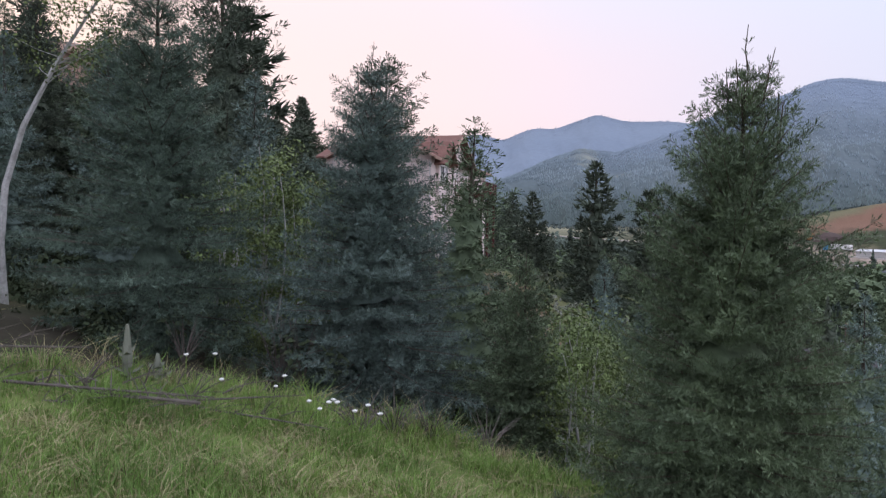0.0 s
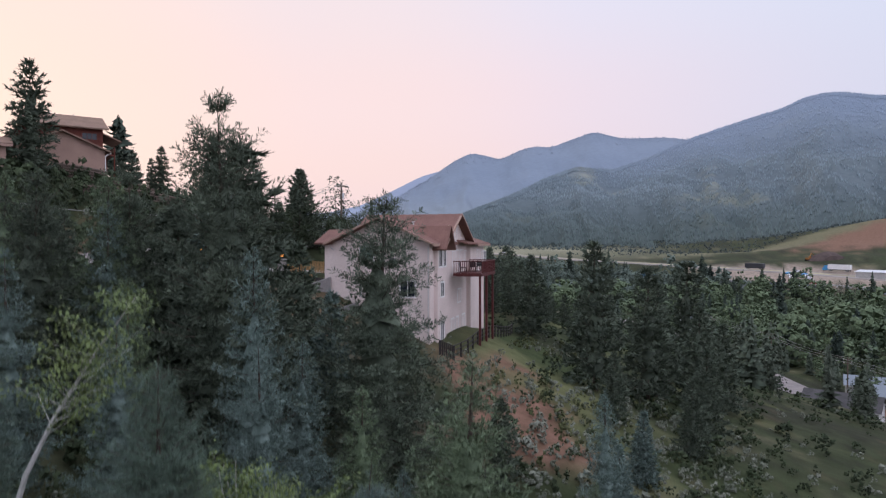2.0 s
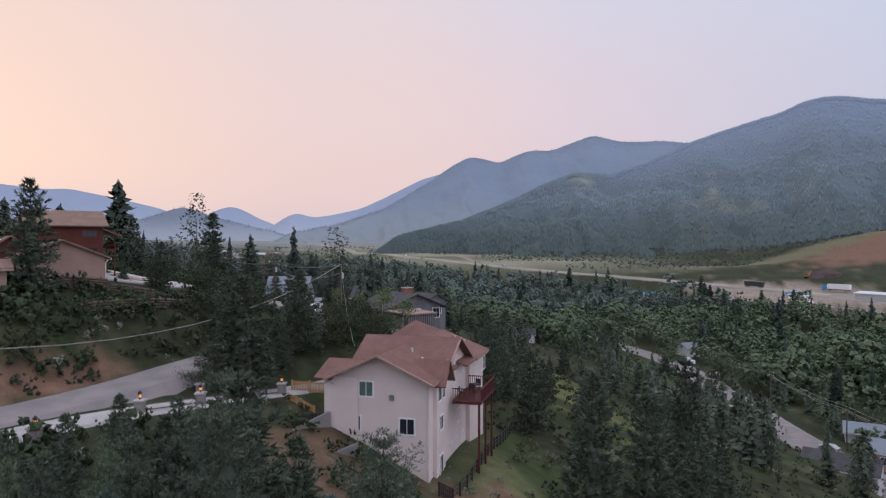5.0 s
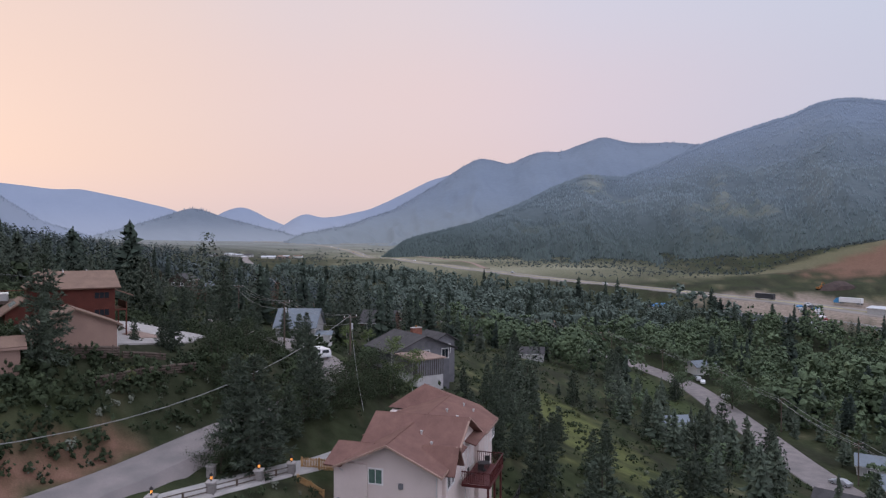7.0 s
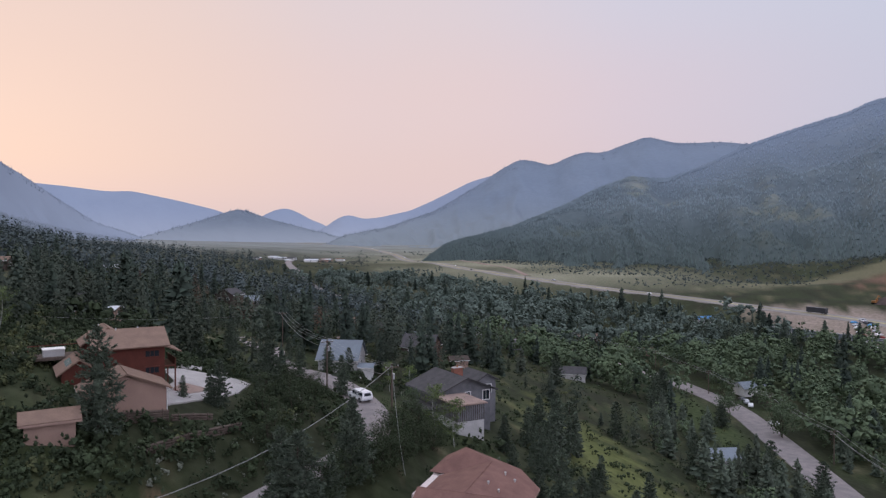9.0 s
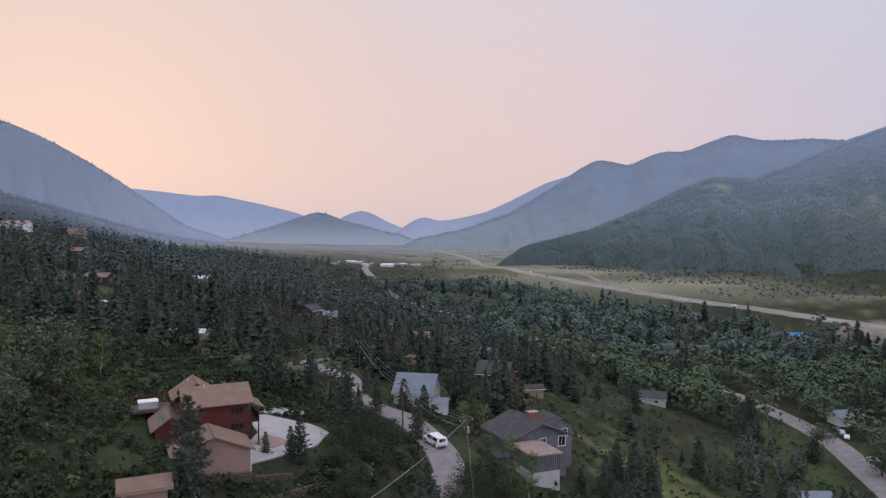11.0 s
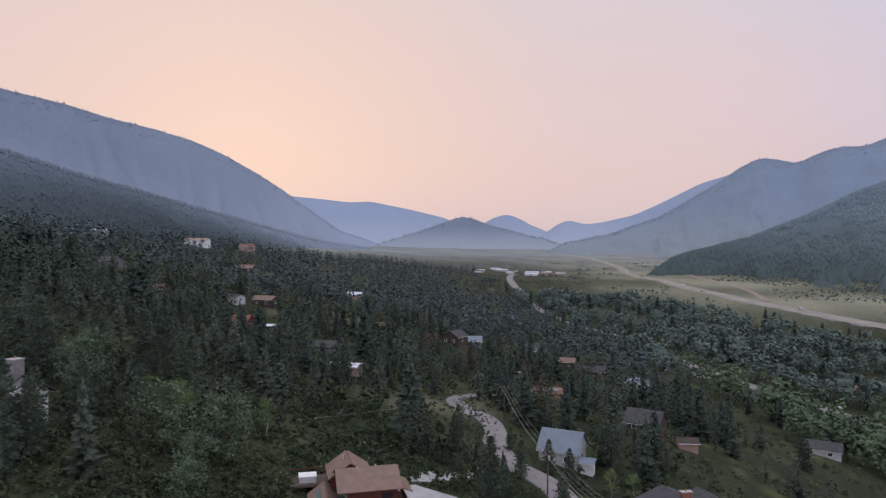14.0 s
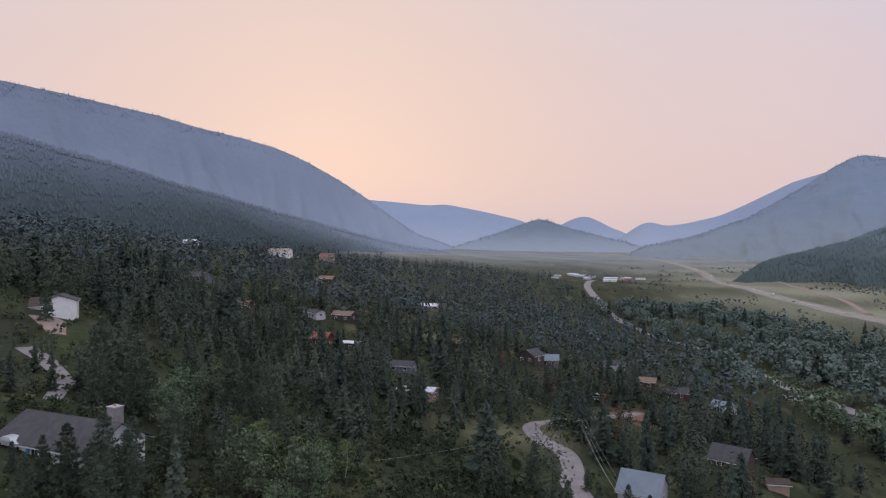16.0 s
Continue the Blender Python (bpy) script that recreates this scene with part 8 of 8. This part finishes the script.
# dark pines screening the roadside lot
t = rng.uniform(0, 1, 64)
x = np.interp(t, [0, 0.45, 0.7, 1], [118, 144, 170, 206]) + rng.normal(0, 4.5, 64)
y = np.interp(t, [0, 0.45, 0.7, 1], [424, 385, 356, 312]) + rng.normal(0, 4.5, 64)
h = rng.uniform(9, 17, 64) * np.where(t > 0.55, 0.7, 1.0)
stamp(pro_pine, np.c_[x, y, height(x, y) - 0.3], h, rng.uniform(0, 6.28, 64), M["pine"], "lot_pines", "dark pines screening the roadside lot")

# woods on the foot of the mountain beyond the highway, and bushes on the dry meadows
x, y = scatter(-400, 600, 560, 1700, 9)
r = np.hypot(x, y)
road_x = np.interp(y, hw[::-1, 1][np.argsort(hw[::-1, 1])], hw[::-1, 0][np.argsort(hw[::-1, 1])])
off = x - road_x
keep = in_view(x, y, -40, 36) & (((off > 45) & (wave(x, y, 60, 51) + (off - 60) / 120 > 0.35) & (r > 640)) | ((off < -25) & (wave(x, y, 45, 52) > 0.35)))
keep &= ~((np.hypot((x - 430) / 150, (y - 590) / 95) < 1))
x, y = x[keep], y[keep]
ok = off_roads(x, y, 6) & clear_of(x, y, 3)
x, y = x[ok], y[ok]
ok = rng.random(len(x)) < 0.8
x, y = x[ok], y[ok]
h = rng.uniform(2.2, 6.5, len(x)) * np.where(rng.random(len(x)) < 0.4, 0.6, 1.0)
# same haze-greyed leaf colour as the far woods
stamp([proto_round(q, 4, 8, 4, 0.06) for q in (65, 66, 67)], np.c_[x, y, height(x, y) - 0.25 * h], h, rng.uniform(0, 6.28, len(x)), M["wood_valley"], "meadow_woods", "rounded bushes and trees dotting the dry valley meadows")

# scrub over the open ground
x, y = scatter(-160, 90, 13, 260, 2.3)
r = np.hypot(x, y)
keep = in_view(x, y) & (rng.random(len(x)) < np.clip(1.25 - r / 170, 0.12, 1)) & (wave(x, y, 7, 61) + 0.5 * wave(x, y, 2.7, 62) > -0.30) & off_roads(x, y, 1.2) & (clear_of(x, y, 0.0) | ((y < 56.5) & (x > -9 - 0.3 * y)) & clear_of(x, y, -9))
keep &= ~((np.hypot((x + 32) / 4.0, (y - 54) / 11) < 1) & (rng.random(len(x)) < 0.8)) & ~((np.hypot((x - 7) / 5, (y - 52) / 12) < 1) & (rng.random(len(x)) < 0.55))
keep &= ~((x > -47) & (x < -33) & (y > 71) & (y < 97))
x, y = x[keep], y[keep]
h = rng.uniform(0.7, 2.1, len(x)) * np.where(rng.random(len(x)) < 0.12, 1.6, 1.0)
grey = rng.random(len(x)) < np.where((x > -2) & (y < 75), 0.45, 0.08)
P = np.c_[x, y, height(x, y) - 0.25 * h]
close = np.hypot(x, y) < 72
for m, pro, mt, k, name, label in ((~grey & ~close, pro_bush, "scrub", 1.0, "scrub_oak", "low green scrub covering the slope"), (~grey & close, pro_scrub, "scrub", 0.95, "scrub_brush", "low leafy brush across the gully"), (grey, pro_scrub, "sage", 0.6, "sagebrush", "low grey-green sagebrush on red earth")):
    stamp(pro, P[m], h[m] * k, rng.uniform(0, 6.28, m.sum()), M[mt], name, label)


# brush filling the gully and the foot of the stucco house
x, y = scatter(-22, 26, 15, 58, 1.35)
keep = off_roads(x, y, 1.0) & (rng.random(len(x)) < 0.62 + 0.3 * wave(x, y, 5, 91)) & clear_of(x, y, -9.5) & ~((x > -9.4) & (x < 3.5 + 0.3 * (y - 53)) & (y > 52.2 - 0.1 * x)) & ~((np.hypot((x - 7) / 3.6, (y - 51) / 8) < 1) & (rng.random(len(x)) < 0.25))
x, y = x[keep], y[keep]
h = rng.uniform(0.5, 1.5, len(x)) * np.where(rng.random(len(x)) < 0.1, 1.7, 1.0)
grey = rng.random(len(x)) < np.where(x > -1, 0.62, 0.15)
pro_mid = [proto_round(s, 5, 17, 50, 0.036, 0.36) for s in (27, 28, 29)]
P = np.c_[x, y, height(x, y) - 0.25 * h]
stamp(pro_mid, P[~grey], h[~grey], rng.uniform(0, 6.28, (~grey).sum()), M["scrub"], "gully_brush", "tangled dull green brush filling the gully")
stamp(pro_mid, P[grey], h[grey] * 0.75, rng.uniform(0, 6.28, grey.sum()), M["sage"], "gully_sage", "grey-green sage bushes on the bare slope")

# trees round the houses by the valley road
x, y = scatter(44, 118, 96, 215, 6.0)
keep = in_view(x, y, 0, 40) & off_roads(x, y, 3) & clear_of(x, y, -1.0) & (rng.random(len(x)) < 0.6) & road_open(x, y)
x, y = x[keep], y[keep]
h = rng.uniform(4, 11, len(x))
leafy = rng.random(len(x)) < 0.45
stamp(pro_con, np.c_[x, y, height(x, y) - 0.2][~leafy], h[~leafy], rng.uniform(0, 6.28, (~leafy).sum()), M["pine"], "roadside_conifers", "dark conifers round the valley houses")
stamp(pro_leaf, np.c_[x, y, height(x, y) - 0.2 * h][leafy], h[leafy] * 0.8, rng.uniform(0, 6.28, leafy.sum()), M["cotton"], "roadside_broadleaves", "leafy trees round the valley houses")

# undergrowth below the trees of the bank
x, y = scatter(-10, 6, 6.6, 15, 0.85)
keep = (x < 2.0 - (y - 9) * -0.5) & (np.hypot(x, y) > 7.9 - 0.12 * x) & (rng.random(len(x)) < 0.75)
x, y = x[keep], y[keep]
h = rng.uniform(0.5, 1.15, len(x))
stamp(pro_fine, np.c_[x, y, height(x, y) - 0.2 * h], h, rng.uniform(0, 6.28, len(x)), M["scrub"], "undergrowth", "tangled dull green undergrowth below the trees")

# oak thickets on the slopes
x, y = scatter(-330, 84, 34, 330, 3.3)
r = np.hypot(x, y)
keep = in_view(x, y) & (x < np.interp(y, [30, 90, 130, 330], [-30, -24, 84, 84])) & (wave(x, y, 11, 65) + 0.7 * wave(x, y, 27, 66) > np.where((x < -33) & (y < 125), -1.2, -0.38)) & off_roads(x, y, 2.0) & clear_of(x, y, 0.5) & ~((x > -48) & (x < -32) & (y > 70) & (y < 98))
keep &= ~(np.hypot((x + 31) / 4.0, (y - 52) / 12) < 1) & (rng.random(len(x)) < np.where(x > 0, 0.5, 0.9))
x, y = x[keep], y[keep]
h = rng.uniform(1.6, 4.2, len(x)) * np.where(x > 0, 0.75, 1.0) * np.where((x > -66) & (y < 100), 0.75, 1.0)
close = np.hypot(x, y) < 118
pro_oak = [proto_round(q, 5, 15, 34, 0.036, 0.36) for q in (34, 35, 36)]
for m, pro in ((close, pro_oak), (~close & (rng.random(len(x)) < 0.5), pro_bush)):
    pale = wave(x, y, 9, 67) + rng.normal(0, 0.3, len(x)) > 0.25
    for k, mt, name, label in ((m & ~pale, "scrub", "oak_thicket", "dense dark green oak thickets on the slopes"), (m & pale, "olive", "olive_thicket", "lighter olive-green brush among the oak thickets")):
        stamp(pro, np.c_[x, y, height(x, y) - 0.3 * h][k], h[k], rng.uniform(0, 6.28, k.sum()), M[mt], name, label)


# the brush between the red house and the lane, and over the slope above
for x0, x1, y0, y1, step, h0, h1, name, label in ((-52, -24, 38, 75, 1.35, 0.9, 2.6, "bank_brush", "tangled dark brush above the red earth bank"), (-64, -14, 36, 128, 1.8, 1.2, 3.0, "slope_brush", "tangled dark green brush between the houses"), (-116, -58, 48, 140, 2.7, 1.5, 3.6, "upper_brush", "dense oak brush over the upper slope")):
    x, y = scatter(x0, x1, y0, y1, step)
    lane_d = near_road(x, y, ROADS["lane"][0])[0]
    lane_x = np.interp(y, [30, 44, 54, 66, 82], [-40, -33, -27.5, -22.5, -17])
    bank = (x < lane_x) & (lane_d < 5.0) & (y < 62) & (rng.random(len(x)) < 0.78)
    keep = in_view(x, y) & (x < np.interp(y, [30, 70, 90, 128, 140], [-22, -17, -14, -22, -40])) & (x > -0.62 * y - 30 - 60 * (x0 < -100)) & off_roads(x, y, 1.3) & clear_of(x, y, -1.2) & ~bank & ~((x > -44.5) & (x < -31.5) & (y > 70) & (y < 98)) & (wave(x, y, 5, 68) > -0.55)
    x, y = x[keep], y[keep]
    h = rng.uniform(h0, h1, len(x)) * (1 + 0.3 * wave(x, y, 6, 69))
    sage = rng.random(len(x)) < 0.12
    P = np.c_[x, y, height(x, y) - 0.28 * h]
    stamp(pro_oak, P[~sage], h[~sage], rng.uniform(0, 6.28, (~sage).sum()), M["scrub"], name, label)
    stamp(pro_oak, P[sage], h[sage] * 0.6, rng.uniform(0, 6.28, sage.sum()), M["sage"], name.replace("brush", "sage"), "grey sage bushes among the dark brush")


# olive brush over the bank left of the red house
x, y = scatter(-84, -44, 44, 86, 1.7)
keep = in_view(x, y) & (x < -46 - 0.25 * (86 - y)) & clear_of(x, y, -2.5) & (wave(x, y, 4, 96) > -0.6)
x, y = x[keep], y[keep]
h = rng.uniform(0.8, 2.2, len(x)) * (1 + 0.3 * wave(x, y, 6, 97))
stamp(pro_oak, np.c_[x, y, height(x, y) - 0.28 * h], h, rng.uniform(0, 6.28, len(x)), M["olive"], "olive_brush", "rounded olive-green brush on the bank above the lane")

# sage and brush on the grassy slope beside the stucco house
x, y = scatter(-2, 20, 34, 84, 1.1)
keep = (x > 3.4 + 0.28 * (y - 53)) & (wave(x, y, 4, 95) > np.where(y < 52, -0.5, 0.1)) & ((y > 54) | (rng.random(len(x)) < 0.85)) & clear_of(x, y, -9.5)
x, y = x[keep], y[keep]
h = rng.uniform(0.4, 1.3, len(x))
sage = rng.random(len(x)) < np.where(y < 53, 0.8, 0.5)
P = np.c_[x, y, height(x, y) - 0.25 * h]
stamp(pro_oak, P[sage], h[sage], rng.uniform(0, 6.28, sage.sum()), M["sage"], "slope_sagebrush", "grey sagebrush tufts on the grassy slope")
stamp(pro_oak, P[~sage], h[~sage] * 1.2, rng.uniform(0, 6.28, (~sage).sum()), M["olive"], "low_brush", "low olive-green brush on the grassy slope")


# grass of the bank
def blades(n, region, h0, h1, material, name, label, lean=0.35):
    a, rr = rng.uniform(*np.radians(region[:2]), n), np.sqrt(rng.uniform(region[2] ** 2, region[3] ** 2, n))
    tuft = rng.integers(0, n // 22, n)
    cx, cy = (rr * np.sin(a))[tuft] + rng.normal(0, 0.10, n), (rr * np.cos(a))[tuft] + rng.normal(0, 0.10, n)
    edge = 6.9 - 0.12 * cx.clip(-6, 6) + 0.35 * wave(cx, cy, 0.8, 73) + (0.25 if "dry" in name else 0.0)
    inside = np.hypot(cx, cy) < edge
    cx, cy, n = cx[inside], cy[inside], int(inside.sum())
    hh = rng.uniform(h0, h1, n) * np.clip(0.75 + 0.55 * wave(cx, cy, 0.7, 71) + 0.3 * wave(cx, cy, 0.25, 72), 0.25, 1.5)
    p = np.c_[cx, cy, height(cx, cy) - 0.02]
    d = np.c_[rng.normal(0, lean, (n, 2)), np.ones(n)]
    side = unit(np.cross(d, rng.normal(size=(n, 3)))) * 0.0032
    mid = p + d * hh[:, None] * 0.55
    tip = p + d * hh[:, None] + np.c_[d[:, :2] * hh[:, None] * 0.8, -0.15 * hh]
    v = np.stack([p - side, p + side, mid + side * 0.8, mid - side * 0.8, tip], 1).reshape(-1, 3)
    b = np.arange(n)[:, None] * 5
    me = tri_mesh(name, v, np.concatenate([b + [0, 1, 2], b + [0, 2, 3], b + [3, 2, 4]]), material)
    return tagged(new(name, me), label, "grass", kind="stuff")


blades(46000, (-42, 34, 2.6, 7.0), 0.06, 0.26, M["grass"], "meadow_grass", "lush green meadow grass on the bank", 0.25)
blades(24000, (-42, 34, 2.6, 7.4), 0.05, 0.24, M["drygrass"], "dry_grass", "straw-coloured dry grass among the green", 0.55)
blades(2200, (-42, 22, 6.4, 9), 0.2, 0.5, M["drygrass"], "tall_dry_grass", "tall dry grass and stalks under the trees")
blades(9000, (-42, 22, 5.6, 7.2), 0.22, 0.45, M["grass"], "tall_grass", "tall green grass at the foot of the trees", 0.22)

# small plants and dead wood on the bank
fb = random.Random(9)
br = thing("dead_branch", pose(-3.0, 5.2, ground_z(-3.0, 5.2) + 0.12), "grey dead branch with twigs lying in the grass", "branch")
spine = [(-1.5, 0.2, 0.12), (-0.6, 0.05, 0.05), (0.4, 0, 0.0), (1.3, -0.25, 0.02)]
part("stem", Shape().tube(spine, [0.018, 0.016, 0.012, 0.005], 6), M["deadwood"], br)
for k in range(22):
    t = fb.uniform(-1.3, 1.2)
    o = Vector((t, 0.06, 0.04))
    e = o + Vector((fb.uniform(0.1, 0.5), fb.uniform(-0.35, 0.35), fb.uniform(0.0, 0.25)))
    part("twig", Shape().tube([o, o.lerp(e, 0.5) + Vector((0, 0, 0.03)), e], [0.008, 0.006, 0.0025], 4), M["deadwood"], br)
for x, y, h in ((-2.95, 6.2, 0.6), (-2.75, 6.4, 0.35)):
    mu = thing("mullein", pose(x, y, ground_z(x, y)), "pale green woolly mullein stalk in the grass", "plant")
    part("stalk", Shape().tube([(0, 0, 0), (0, 0, h * 0.5), (0, 0, h)], [0.03, 0.05, 0.015], 7), M["sage"], mu)
    for k in range(14):
        a, zz = k * 2.4, 0.03 + k * h * 0.045
        d = Vector((math.cos(a), math.sin(a), 0.5))
        s = Vector((-math.sin(a), math.cos(a), 0)) * 0.035
        o = Vector((0, 0, zz))
        ln = 0.2 - 0.009 * k
        part("leaf", Shape().add([o, o + d * ln * 0.5 + s, o + d * ln, o + d * ln * 0.5 - s], [(0, 1, 2, 3)]), M["sage"], mu)
for k in range(13):
    x, y = fb.uniform(-1.5, -0.5), fb.uniform(5.4, 6.4)
    if k > 8:
        x, y = fb.uniform(-2.6, -1.6), fb.uniform(6.0, 6.7)
    hgt = fb.uniform(0.25, 0.45)
    fl = thing("yarrow_flower", pose(x, y, ground_z(x, y)), "white yarrow flower head on a thin stem", "flower", "white flowers")
    part("stem", Shape().tube([(0, 0, 0), (0.01, 0, hgt)], [0.004, 0.003], 4), M["grass"], fl)
    part("flower_head", Shape().tube([(0.01, 0, hgt - 0.012), (0.01, 0, hgt + 0.004), (0.01, 0, hgt + 0.012)], [0.008, 0.026, 0.014], 9), M["petal"], fl)
for x, y, turn, big in ((-2.2, 5.5, 25, 0.8), (-4.0, 4.9, -15, 0.75), (-4.2, 5.7, 10, 0.9), (-2.7, 5.3, 160, 0.7), (-1.6, 5.5, -12, 0.6)):
    copy_thing(br, pose(x, y, ground_z(x, y) + 0.12, 0, 0, turn) @ Matrix.Scale(big, 4))
for x, y, tall in ((-0.75, 6.2, 0.4), (-0.45, 6.5, 0.45), (-1.75, 8.3, 0.9), (-2.1, 8.6, 1.0), (-0.1, 6.6, 0.4), (0.5, 6.9, 0.45), (-3.2, 8.2, 0.6)):
    tw = thing("dry_shrub", pose(x, y, ground_z(x, y)), "bare grey twiggy dead shrub", "shrub", "dead shrubs")
    for k in range(22):
        a = fb.uniform(0, 6.28)
        e = Vector((math.cos(a) * fb.uniform(0.1, 0.45), math.sin(a) * fb.uniform(0.1, 0.45), tall * fb.uniform(0.4, 1.1)))
        part("twig", Shape().tube([(0, 0, 0), e * 0.55 + Vector((0, 0, 0.05)), e], [0.008, 0.006, 0.002], 3), M["deadwood"], tw)
